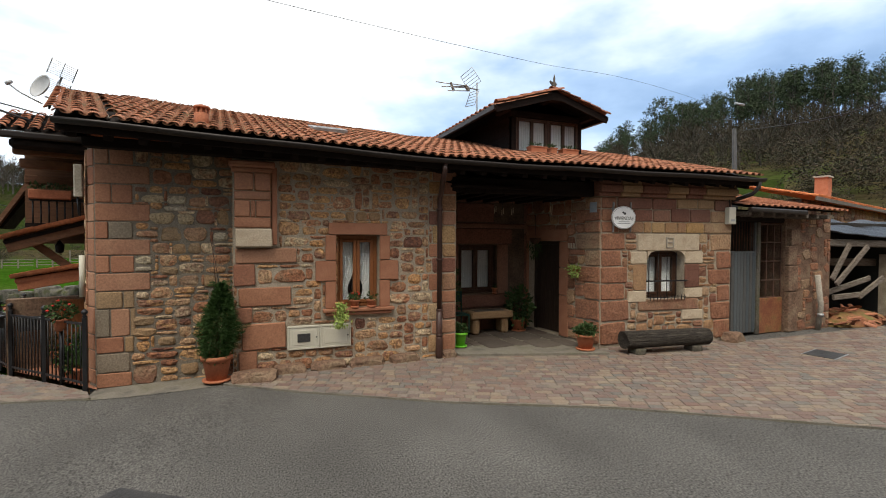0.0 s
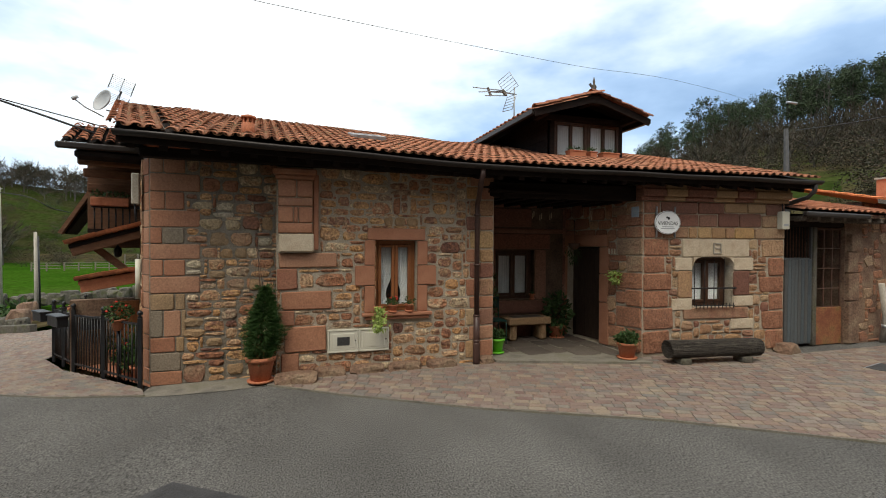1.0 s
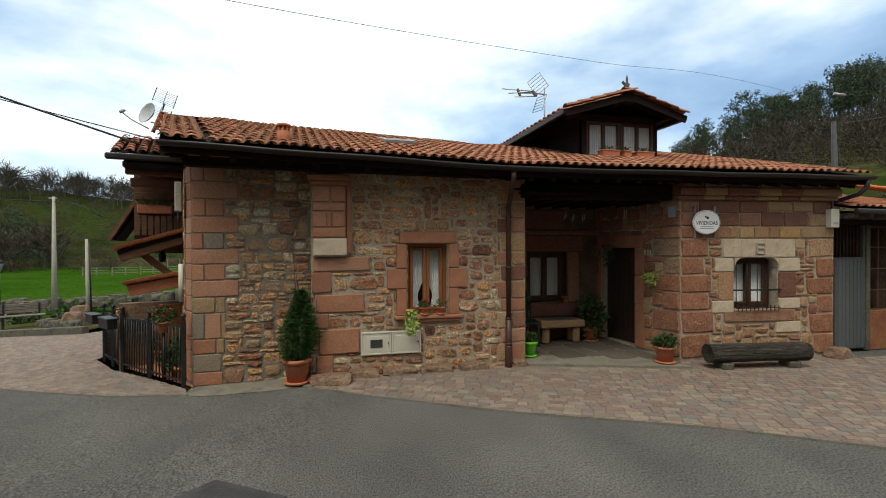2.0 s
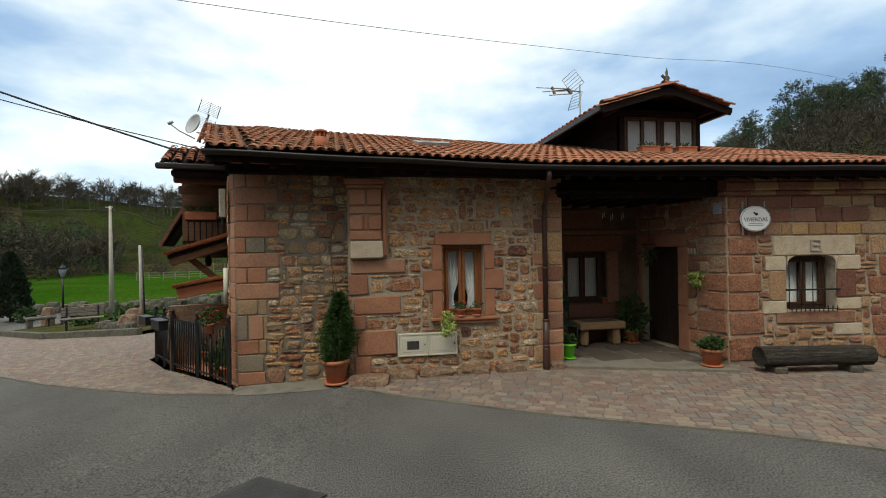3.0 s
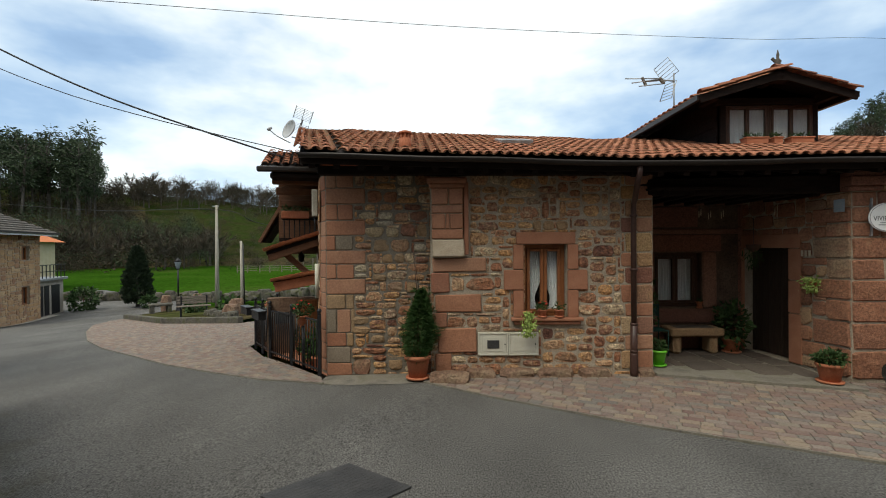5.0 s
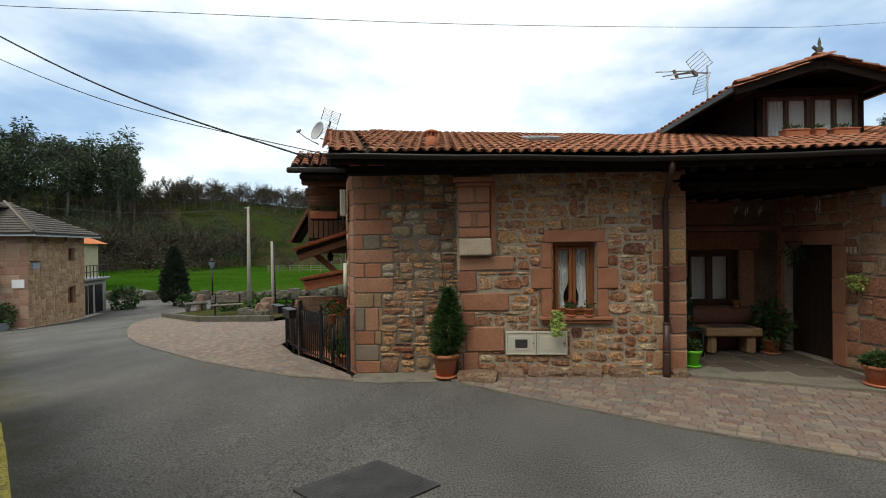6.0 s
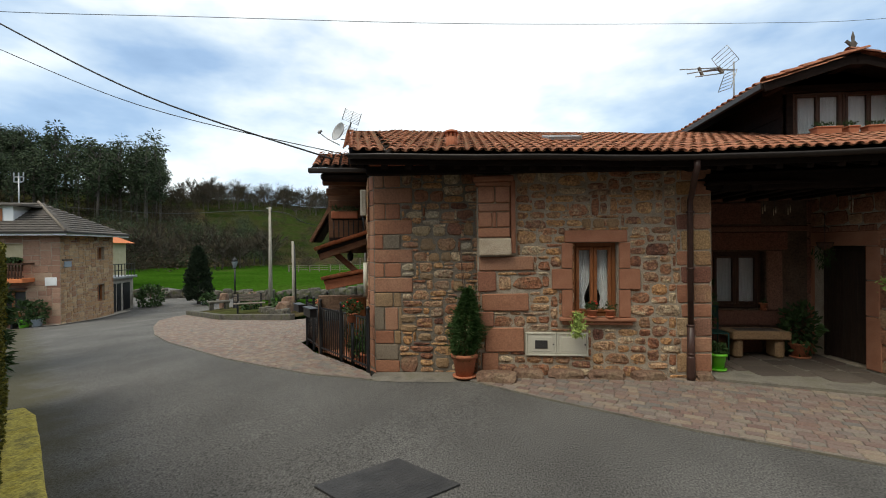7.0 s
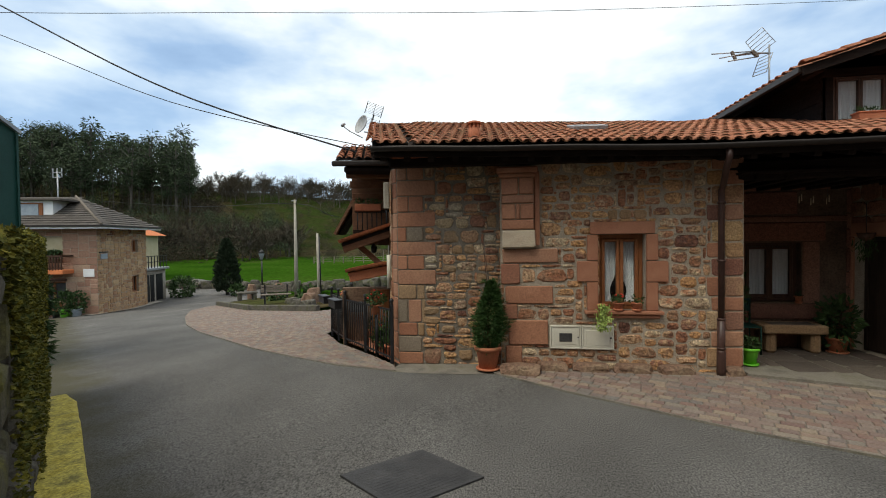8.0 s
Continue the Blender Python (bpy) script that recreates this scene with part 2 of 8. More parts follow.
m_galv = surface("galvanised_steel", [(0.30, 0.31, 0.32), (0.42, 0.43, 0.44)], 6, 0.45, 0.05, 40, metal=0.6, stain=0.2)
m_dish = surface("grey_dish_paint", [(0.36, 0.37, 0.38), (0.46, 0.47, 0.48)], 4, 0.5, 0.02, 40, stain=0.1)
m_manhole = surface("cast_iron_cover", [(0.034, 0.034, 0.036), (0.058, 0.057, 0.057)], 4, 0.6, 0.3, 60, stain=0.35)
m_green = surface("lime_green_plastic", [(0.13, 0.46, 0.03), (0.17, 0.54, 0.045)], 3, 0.4, 0.02, 40, stain=0.08)
m_log = surface("weathered_log", [(0.016, 0.013, 0.011), (0.085, 0.072, 0.058), (0.034, 0.028, 0.023), (0.13, 0.112, 0.092)], 5, 0.95, 1.0, 45, stain=0.6, stretch=(0.7, 11, 11))
m_gdoor = surface("weathered_grey_blue_boards", [(0.06, 0.074, 0.084), (0.095, 0.11, 0.12), (0.08, 0.074, 0.068)], 4, 0.75, 0.3, 40, "object", 0.5, stain=0.3, stretch=(7, 7, 0.7))
m_rust = surface("rusty_iron", [(0.06, 0.035, 0.025), (0.12, 0.055, 0.035)], 8, 0.8, 0.2, 50, stain=0.3)
m_rustpanel = surface("rusty_red_panel", [(0.20, 0.065, 0.035), (0.26, 0.11, 0.05), (0.15, 0.13, 0.04)], 3, 0.85, 0.2, 40, stain=0.35)
m_adobe = surface("worn_render_and_stone", [(0.135, 0.08, 0.055), (0.20, 0.125, 0.085), (0.25, 0.18, 0.12)], 4, 0.95, 0.6, 30, stain=0.4)
# Plaster of the porch walls, coloured darker to carry the porch's shade.
m_porchshade = surface("shade_darkened_plaster", [(0.075, 0.048, 0.035), (0.115, 0.075, 0.052), (0.14, 0.10, 0.07)], 4, 0.95, 0.5, 30, stain=0.4)
m_tarp = surface("black_tarpaulin", [(0.014, 0.017, 0.022), (0.028, 0.033, 0.042)], 4, 0.4, 0.5, 20, stain=0.2)
m_oldwood = surface("grey_weathered_timber", [(0.13, 0.105, 0.085), (0.24, 0.205, 0.17)], 5, 0.9, 0.4, 40, stain=0.4, stretch=(1, 8, 8))
m_brick = surface("orange_brick", [(0.45, 0.15, 0.075), (0.52, 0.20, 0.11)], 6, 0.85, 0.2, 40, stain=0.2)
m_grass = surface("meadow_grass", [(0.018, 0.054, 0.005), (0.029, 0.074, 0.007), (0.043, 0.076, 0.013)], 0.08, 0.95, 0.0, 2.2, stain=0.35)
m_hill = surface("rough_hillside", [(0.046, 0.046, 0.018), (0.066, 0.052, 0.028), (0.046, 0.062, 0.017), (0.075, 0.060, 0.032)], 0.05, 0.95, 0.5, 0.9, stain=0.45)
m_pasture = surface("hillside_pasture", [(0.017, 0.027, 0.007), (0.034, 0.035, 0.014), (0.025, 0.041, 0.009), (0.040, 0.035, 0.018)], 0.09, 0.95, 0.0, 1.2, stain=0.4)
for _m in (m_grass, m_hill, m_pasture):
    _m.node_tree.nodes["Principled BSDF"].inputs["Specular IOR Level"].default_value = 0.0
m_leaf = surface("dark_green_leaves", [(0.018, 0.042, 0.012), (0.040, 0.080, 0.018), (0.028, 0.055, 0.016)], 6, 0.7, 0.0, 30, "island", 0.2, stain=0.25)
m_conifer = surface("bright_conifer_leaves", [(0.017, 0.046, 0.009), (0.038, 0.086, 0.016), (0.026, 0.060, 0.012)], 6, 0.75, 0.0, 30, "island", 0.2, stain=0.25)
m_cypress = surface("dark_cypress_leaves", [(0.008, 0.017, 0.008), (0.018, 0.032, 0.012), (0.012, 0.024, 0.010)], 6, 0.8, 0.0, 30, "island", 0.2, stain=0.25)
m_pothos = surface("pale_green_leaves", [(0.24, 0.34, 0.07), (0.36, 0.44, 0.13)], 6, 0.6, 0.0, 30, "island", 0.2, stain=0.15)
m_eucal = surface("eucalyptus_leaves", [(0.026, 0.044, 0.020), (0.050, 0.074, 0.032), (0.036, 0.052, 0.028)], 0.3, 0.85, 0.0, 3, "island", 0.2, stain=0.25)
m_scrub = surface("winter_scrub", [(0.058, 0.043, 0.028), (0.036, 0.038, 0.017), (0.072, 0.048, 0.030), (0.046, 0.037, 0.027), (0.025, 0.033, 0.014)], 0.3, 0.95, 0.0, 3, "island", 0.2, stain=0.3)
m_bark = surface("pale_bark", [(0.06, 0.052, 0.044), (0.11, 0.098, 0.082)], 2, 0.9, 0.2, 20, stain=0.3)
m_moss = surface("moss", [(0.085, 0.085, 0.012), (0.20, 0.17, 0.018), (0.045, 0.060, 0.012), (0.12, 0.11, 0.014)], 8, 0.98, 0.6, 70, "island", 0.3, stain=0.4)
m_mosswall = surface("mossy_field_stone", [(0.055, 0.050, 0.042), (0.105, 0.092, 0.07), (0.11, 0.10, 0.02), (0.08, 0.072, 0.058), (0.14, 0.125, 0.10)], 6, 0.95, 0.7, 45, "object", 0.7, stain=0.4)
m_flower = surface("red_petals", [(0.45, 0.022, 0.015), (0.60, 0.04, 0.025)], 8, 0.6, 0.0, 40, stain=0.1)
m_slate = surface("grey_brown_roof_tile", [(0.075, 0.066, 0.058), (0.115, 0.10, 0.088)], 3, 0.85, 0.3, 25, "island", 0.3, stain=0.25)
m_netgreen = surface("dark_green_sheeting", [(0.006, 0.042, 0.034), (0.010, 0.058, 0.046)], 2, 0.6, 0.2, 30, stain=0.2)
m_wire = surface("black_cable", [(0.015, 0.015, 0.017), (0.02, 0.02, 0.022)], 5, 0.6, 0.0, 30, stain=0.1)
m_rock = surface("grey_mossy_rock", [(0.06, 0.055, 0.045), (0.115, 0.104, 0.084), (0.072, 0.075, 0.032)], 3, 0.95, 0.6, 30, stain=0.4)
m_palestone = surface("pale_field_stone", [(0.36, 0.31, 0.24), (0.45, 0.38, 0.27), (0.40, 0.30, 0.18)], 7, 0.9, 0.8, 40, "object", 0.3, stain=0.42)
m_tan = surface("tan_rubble", [(0.40, 0.24, 0.13), (0.50, 0.32, 0.17), (0.33, 0.18, 0.11), (0.54, 0.38, 0.22), (0.42, 0.26, 0.15)], 3, 0.9, 0.6, 20, "object", 0.3, stain=0.4)
m_pink = surface("pinkish_sandstone", [(0.33, 0.185, 0.13), (0.40, 0.25, 0.175), (0.29, 0.155, 0.11), (0.43, 0.30, 0.21)], 3, 0.9, 0.4, 20, "object", 0.2, stain=0.25)
m_render = surface("cream_render", [(0.52, 0.45, 0.29), (0.60, 0.53, 0.36)], 2, 0.9, 0.1, 30, stain=0.12)

m_glass = bpy.data.materials.new("window_glass")
m_glass.use_nodes = True
g_b = m_glass.node_tree.nodes["Principled BSDF"]
g_b.inputs["Base Color"].default_value = (0.9, 0.93, 0.93, 1)
g_b.inputs["Roughness"].default_value = 0.03
g_b.inputs["Transmission Weight"].default_value = 1.0
g_b.inputs["IOR"].default_value = 1.45
g_b.inputs["Specular IOR Level"].default_value = 0.6


# ---------------------------------------------------------------- building helpers
def mesh_of(name, verts, faces, smooth=False):
    me = bpy.data.meshes.new(name)
    me.from_pydata([tuple(v) for v in verts], [], faces)
    if smooth:
        me.polygons.foreach_set("use_smooth", [True] * len(me.polygons))
    me.update()
    return me


def part(name, data, material, parent=None, label="", m=None):
    """Link a bmesh, a mesh or (verts, faces) as one mesh object, under a thing or on its own."""
    if isinstance(data, bmesh.types.BMesh):
        me = bpy.data.meshes.new(name)
        bmesh.ops.recalc_face_normals(data, faces=data.faces[:])
        data.to_mesh(me)
        data.free()
    elif isinstance(data, tuple):
        me = mesh_of(name, *data)
    else:
        me = data
    if material is not None and not me.materials:
        me.materials.append(material)
    ob = new(name, me)
    if parent is not None:
        ob.parent = parent
    if m is not None:
        ob.matrix_basis = m
    if label:
        ob["label"] = label
    return ob


def thing(name, m, label, category, group="", kind=""):
    return_ob = new(name)
    return_ob.empty_display_size = 0.2
    return_ob.matrix_basis = m
    return tagged(return_ob, label, category, group, kind)


def box(bm, x0, x1, y0, y1, z0, z1, bevel=0.0, m=None):
    vs = [bm.verts.new((x, y, z)) for z in (z0, z1) for y in (y0, y1) for x in (x0, x1)]
    fs = [bm.faces.new([vs[i] for i in f]) for f in ((0, 2, 3, 1), (4, 5, 7, 6), (0, 1, 5, 4), (2, 6, 7, 3), (0, 4, 6, 2), (1, 3, 7, 5))]
    if bevel:
        es = list({e for f in fs for e in f.edges})
        got = bmesh.ops.bevel(bm, geom=es, offset=bevel, segments=1, profile=0.5, affect="EDGES")
        vs = list({v for f in got["faces"] for v in f.verts} | {v for v in vs if v.is_valid})
    if m is not None:
        for v in vs:
            v.co = m @ v.co
    return vs


def boxes(*items, bevel=0.0):
    bm = bmesh.new()
    for it in items:
        box(bm, *it[:6], bevel=bevel, m=it[6] if len(it) > 6 else None)
    return bm


def beam(a, b, w, h, bevel=0.0, bm=None):
    """A bar of width w and height h from a to b."""
    bm = bm or bmesh.new()
    a, b = Vector(a), Vector(b)
    d = b - a
    q = d.to_track_quat("X", "Z").to_matrix().to_4x4()
    box(bm, 0, d.length, -w / 2, w / 2, -h / 2, h / 2, bevel, Matrix.Translation(a) @ q)
    return bm


def lathe(profile, n=20, bm=None, m=None):
    """Turn (radius, height) pairs round z."""
    bm = bm or bmesh.new()
    rings = []
    for r, z in profile:
        rings.append([bm.verts.new((m or Matrix()) @ Vector((r * math.cos(2 * math.pi * i / n), r * math.sin(2 * math.pi * i / n), z))) for i in range(n)])
    for a, b in zip(rings, rings[1:]):
        for i in range(n):
            bm.faces.new((a[i], a[(i + 1) % n], b[(i + 1) % n], b[i])).smooth = True
    for ring in (rings[0][::-1], rings[-1]):
        bm.faces.new(ring)
    return bm


def tube(points, r, n=8, bm=None):
    """A round bar along a line of points."""
    bm = bm or bmesh.new()
    pts = [Vector(p) for p in points]
    rings = []
    for i, p in enumerate(pts):
        d = (pts[min(i + 1, len(pts) - 1)] - pts[max(i - 1, 0)]).normalized()
        u = d.orthogonal().normalized() if not rings else (last_u - d * last_u.dot(d)).normalized()
        last_u = u
        v = d.cross(u)
        rr = r[i] if isinstance(r, (list, tuple)) else r
        rings.append([bm.verts.new(p + rr * (u * math.cos(2 * math.pi * k / n) + v * math.sin(2 * math.pi * k / n))) for k in range(n)])
    for a, b in zip(rings, rings[1:]):
        for k in range(n):
            bm.faces.new((a[k], a[(k + 1) % n], b[(k + 1) % n], b[k])).smooth = True
    bm.faces.new(rings[0][::-1])
    bm.faces.new(rings[-1])
    return bm


def slab(u0, u1, z0, z1, thick, holes=()):
    """A wall in its own plane (front at y = 0, body towards +y), cut through by the holes (u0, u1, z0, z1)."""
    us = sorted({u0, u1, *[h[0] for h in holes], *[h[1] for h in holes]})
    zs = sorted({z0, z1, *[h[2] for h in holes], *[h[3] for h in holes]})
    solid = lambda i, j: 0 <= i < len(us) - 1 and 0 <= j < len(zs) - 1 and not any(
        h[0] - 1e-6 <= us[i] and us[i + 1] <= h[1] + 1e-6 and h[2] - 1e-6 <= zs[j] and zs[j + 1] <= h[3] + 1e-6 for h in holes)
    bm = bmesh.new()
    ids = {}

    def vert(i, j, k):
        if (i, j, k) not in ids:
            ids[(i, j, k)] = bm.verts.new((us[i], k * thick, zs[j]))
        return ids[(i, j, k)]

    for i in range(len(us) - 1):
        for j in range(len(zs) - 1):
            if not solid(i, j):
                continue
            bm.faces.new([vert(i, j, 0), vert(i + 1, j, 0), vert(i + 1, j + 1, 0), vert(i, j + 1, 0)])
            bm.faces.new([vert(i, j, 1), vert(i, j + 1, 1), vert(i + 1, j + 1, 1), vert(i + 1, j, 1)])
            for di, dj, a, b in ((-1, 0, (i, j), (i, j + 1)), (1, 0, (i + 1, j + 1), (i + 1, j)), (0, -1, (i + 1, j), (i, j)), (0, 1, (i, j + 1), (i + 1, j + 1))):
                if not solid(i + di, j + dj):
                    bm.faces.new([vert(*a, 0), vert(*b, 0), vert(*b, 1), vert(*a, 1)])
    return bm


def pack(u0, u1, z0, z1, blocked, rng, wide=(3, 9), high=(2, 4), cell=0.042):
    """Fill a wall with odd rectangles, leaving out those blocked."""
    nu, nz = int(round((u1 - u0) / cell)), int(round((z1 - z0) / cell))
    cu, cz = (u1 - u0) / nu, (z1 - z0) / nz
    taken = np.zeros((nu, nz), bool)
    for i in range(nu):
        for j in range(nz):
            u, z = u0 + (i + 0.5) * cu, z0 + (j + 0.5) * cz
            taken[i, j] = any(b[0] < u < b[1] and b[2] < z < b[3] for b in blocked)
    out = []
    for j in range(nz):
        i = 0
        while i < nu:
            if taken[i, j]:
                i += 1
                continue
            h = min(rng.randint(*high), nz - j)
            w = rng.randint(max(wide[0], h), wide[1])
            run = 0
            while run < w and i + run < nu and not taken[i + run, j]:
                run += 1
            left = 0
            while i + run + left < nu and not taken[i + run + left, j]:
                left += 1
            if left and left < 2:
                run += left
            hh = h
            while hh > 1 and taken[i:i + run, j:j + hh].any():
                hh -= 1
            if nz - (j + hh) == 1 and not taken[i:i + run, j + hh].any():
                hh += 1
            taken[i:i + run, j:j + hh] = True
            out.append((u0 + i * cu, u0 + (i + run) * cu, z0 + j * cz, z0 + (j + hh) * cz))
            i += run
    return out


def stone_shape(w, h, d, rng, wobble=0.16, cut=0.22, edge=0.012):
    """Verts and faces of one stone about its middle: eight-sided, each corner cut by its own amount, worn edges, front towards -y."""
    a, b = w / 2, h / 2
    lo = min(w, h)
    j = lambda s: (rng.random() - 0.5) * 2 * wobble * s
    c = [(cut * lo * rng.uniform(0.35, 1.9), cut * lo * rng.uniform(0.35, 1.7)) for _ in range(4)]
    top, bot, lef, rig = [abs(j(lo)) * 0.32 for _ in range(4)]
    ring = [(-a + min(c[0][0], 0.8 * a), -b), (a - min(c[1][0], 0.8 * a), -b + bot), (a, -b + min(c[1][1], 0.8 * b)), (a - rig, b - min(c[2][1], 0.8 * b)),
            (a - min(c[2][0], 0.8 * a), b), (-a + min(c[3][0], 0.8 * a), b - top), (-a, b - min(c[3][1], 0.8 * b)), (-a + lef, -b + min(c[0][1], 0.8 * b))]
    e = min(edge, 0.2 * lo)
    sx, sz = (a - e) / a, (b - e) / b
    tilt_u, tilt_z = j(0.08), j(0.08)
    verts = [(x, 0.02, z) for x, z in ring]
    verts += [(x * 0.995, -d + e * 0.9, z * 0.995) for x, z in ring]
    verts += [(x * sx, -d - e * 0.2 + tilt_u * x + tilt_z * z + j(0.008), z * sz) for x, z in ring]
    verts.append((j(a * 1.2), -d - e * 0.6 + j(0.012), j(b * 1.2)))
    faces = []
    for k in range(2):
        for i in range(8):
            p, q = k * 8 + i, k * 8 + (i + 1) % 8
            faces.append((p, q, q + 8, p + 8))
    faces += [(16 + i, 16 + (i + 1) % 8, 24) for i in range(8)]
    return verts, faces


def rubble_shape(w, h, d, rng, sides=14):
    """One rough field stone about its middle: an uneven rounded outline and a lumpy face towards -y."""
    n = rng.uniform(2.6, 6.5)
    a, b, lo = w / 2, h / 2, min(w, h)
    sk, sq_ = rng.uniform(-0.16, 0.16), rng.uniform(-0.12, 0.12)
    ring = []
    ph = rng.uniform(0, 6.28)
    for i in range(sides):
        t = 2 * math.pi * (i + rng.uniform(-0.25, 0.25)) / sides
        c, s_ = math.cos(t), math.sin(t)
        r = (abs(c) ** n + abs(s_) ** n) ** (-1 / n) * (1 + 0.07 * math.sin(3 * t + ph) + rng.uniform(-0.06, 0.03))
        x, z = r * c, r * s_
        ring.append((max(-a, min(a, a * x * (1 + sq_ * z))), max(-b, min(b, b * (z + sk * x * 0.5)))))
    e = min(0.014, 0.16 * lo)
    tu, tz = rng.uniform(-0.10, 0.10), rng.uniform(-0.12, 0.12)
    verts = [(x, 0.02, z) for x, z in ring]
    verts += [(x * 0.99, -d * 0.35, z * 0.99) for x, z in ring]
    kx, kz = (a - e) / a, (b - e) / b
    verts += [(x * kx, -d * 0.85 + tu * x + tz * z + rng.uniform(-0.004, 0.004), z * kz) for x, z in ring]
    verts += [(x * 0.5, -d - 0.004 + tu * x * 0.5 + tz * z * 0.5 + rng.uniform(-0.007, 0.006), z * 0.5) for x, z in ring[::2]]
    m, hf = sides, sides // 2
    faces = [(k * m + i, k * m + (i + 1) % m, (k + 1) * m + (i + 1) % m, (k + 1) * m + i) for k in range(2) for i in range(m)]
    for i in range(hf):
        o0, o1, o2 = 2 * m + 2 * i, 2 * m + 2 * i + 1, 2 * m + (2 * i + 2) % m
        i0, i1 = 3 * m + i, 3 * m + (i + 1) % hf
        faces += [(o0, o1, i0), (o1, i1, i0), (o1, o2, i1)]
    faces.append(tuple(3 * m + i for i in range(hf)))
    return verts, faces


def lay(name, rects, material, parent, rng, depth=(0.012, 0.03), joint=0.009, wobble=0.16, cut=0.22, edge=0.012, y=0.0, smooth=False, limit=300, rest=None, rough=False):
    """Lay one stone in each rectangle of a wall's plane; those past the limit are joined."""
    rects = list(rects)
    over_v, over_f = [], []
    for k, (u0, u1, z0, z1) in enumerate(rects):
        w, h = u1 - u0 - joint, z1 - z0 - joint
        if w < 0.015 or h < 0.015:
            continue
        d = rng.uniform(*depth)
        v, f = rubble_shape(w, h, d, rng) if rough else stone_shape(w, h, d, rng, wobble, cut, edge)
        at = ((u0 + u1) / 2, y, (z0 + z1) / 2)
        if k < limit:
            part(name, mesh_of(name, v, f, smooth), material, parent, m=Matrix.Translation(at))
        else:
            n0 = len(over_v)
            over_v += [(p[0] + at[0], p[1] + at[1], p[2] + at[2]) for p in v]
            over_f += [tuple(i + n0 for i in g) for g in f]
    if over_v:
        tagged(part(name + "_fill", mesh_of(name + "_fill", over_v, over_f, smooth), rest or material, parent), kind="stuff")


def wall_at(x, y, deg, z=0.0):
    return Matrix.Translation((x, y, z)) @ pose(0, 0, 0, 0, 0, deg)


def leaves(count, shape, size, rng, droop=0.3, narrow=0.5):
    """Many small leaf blades at the places that shape(rng) gives: verts and faces, each leaf folded along its middle."""
    verts, faces = [], []
    for _ in range(count):
        p, out = shape(rng)
        p, out = Vector(p), Vector(out)
        d = (out + Vector((rng.gauss(0, 0.5), rng.gauss(0, 0.5), rng.gauss(0, 0.5) - droop))).normalized()
        s = d.cross(Vector((rng.gauss(0, 1), rng.gauss(0, 1), rng.gauss(0, 1)))).normalized()
        up = s.cross(d)
        L = size * rng.uniform(0.6, 1.3)
        W = L * narrow
        n = len(verts)
        verts += [p, p + d * L * 0.5 + s * W * 0.5 + up * W * 0.15, p + d * L, p + d * L * 0.5 - s * W * 0.5 + up * W * 0.15]
        faces += [(n, n + 1, n + 2), (n, n + 2, n + 3)]
    return verts, faces


# ---------------------------------------------------------------- ground
def smooth01(a, b, v):
    t = min(1.0, max(0.0, (v - a) / (b - a)))
    return t * t * (3 - 2 * t)


def near_drop(x, y):
    s = -0.83 * (x + 1) + 0.55 * (y - 6.2)
    s = math.log1p(math.exp(s / 0.8)) * 0.8 if s < 20 else s
    return -0.082 * min(s, 28.5)


HILL = [(-180, 12), (-110, 18), (-75, 24), (-60, 25), (-47, 26), (-40, 25), (-36, 24), (-30, 24), (-21, 22), (0, 18), (25, 14), (34, 18), (38, 26), (43, 35), (49, 40), (59, 42), (70, 45), (100, 38), (180, 12)]


def hill_top(az):
    for (a0, h0), (a1, h1) in zip(HILL, HILL[1:]):
        if a0 <= az <= a1:
            return h0 + (h1 - h0) * smooth01(a0, a1, az)
    return 12.0


def ground_z(x, y):
    r, az = math.hypot(x - 0.8, y), math.degrees(math.atan2(x - 0.8, y))
    right = smooth01(25, 45, az)
    foot, crest = 96 - 62 * right, 215 - 15 * right
    z = near_drop(x, y)
    h = hill_top(az)
    lift = smooth01(foot, crest, r) if right < 0.5 else (min(1.0, max(0.0, (r - foot) / (crest - foot))) ** 1.15)
    bumps = noise.noise(Vector((x * 0.02, y * 0.02, 3.0))) * 3.0 * lift
    back = smooth01(crest, crest + 500, r)
    return z + h * lift * (1 - 0.6 * back) + bumps


def ground_sheet():
    radii = [0.0, 2, 4, 6, 8, 10, 13, 16, 20, 25, 31, 38, 46, 56, 66, 76, 86, 96, 106, 116, 126, 138, 150, 162, 175, 188, 200, 215, 235, 270, 340, 480, 800, 1500, 3000]
    n = 216
    verts, faces, kinds = [], [], []
    for r in radii:
        for i in range(n):
            a = 2 * math.pi * i / n
            x, y = 0.8 + r * math.sin(a), r * math.cos(a)
            verts.append((x, y, ground_z(x, y) - 0.05 - 0.3 * (1 - smooth01(38, 60, r))))
    for k in range(len(radii) - 1):
        for i in range(n):
            faces.append((k * n + i, k * n + (i + 1) % n, (k + 1) * n + (i + 1) % n, (k + 1) * n + i))
            az = (360.0 * (i + 0.5) / n + 180) % 360 - 180
            r = radii[k]
            slope_field = 38 < az < 58 and 60 < r < 88 + 8 * math.sin(az * 0.3)
            far_field = -35 + 3 * math.sin(r * 0.13) < az < -8 and 106 < r < 205
            kinds.append(2 if slope_field or far_field else 0 if -80 < az < 10 and r < 100 else 1)
    me = mesh_of("ground", verts, faces, True)
    me.materials.append(m_grass)
    me.materials.append(m_hill)
    me.materials.append(m_pasture)
    me.polygons.foreach_set("material_index", kinds)
    return tagged(part("ground", me, None), "green meadow rising into rough brown hillside", "ground", kind="structure")


ground_sheet()


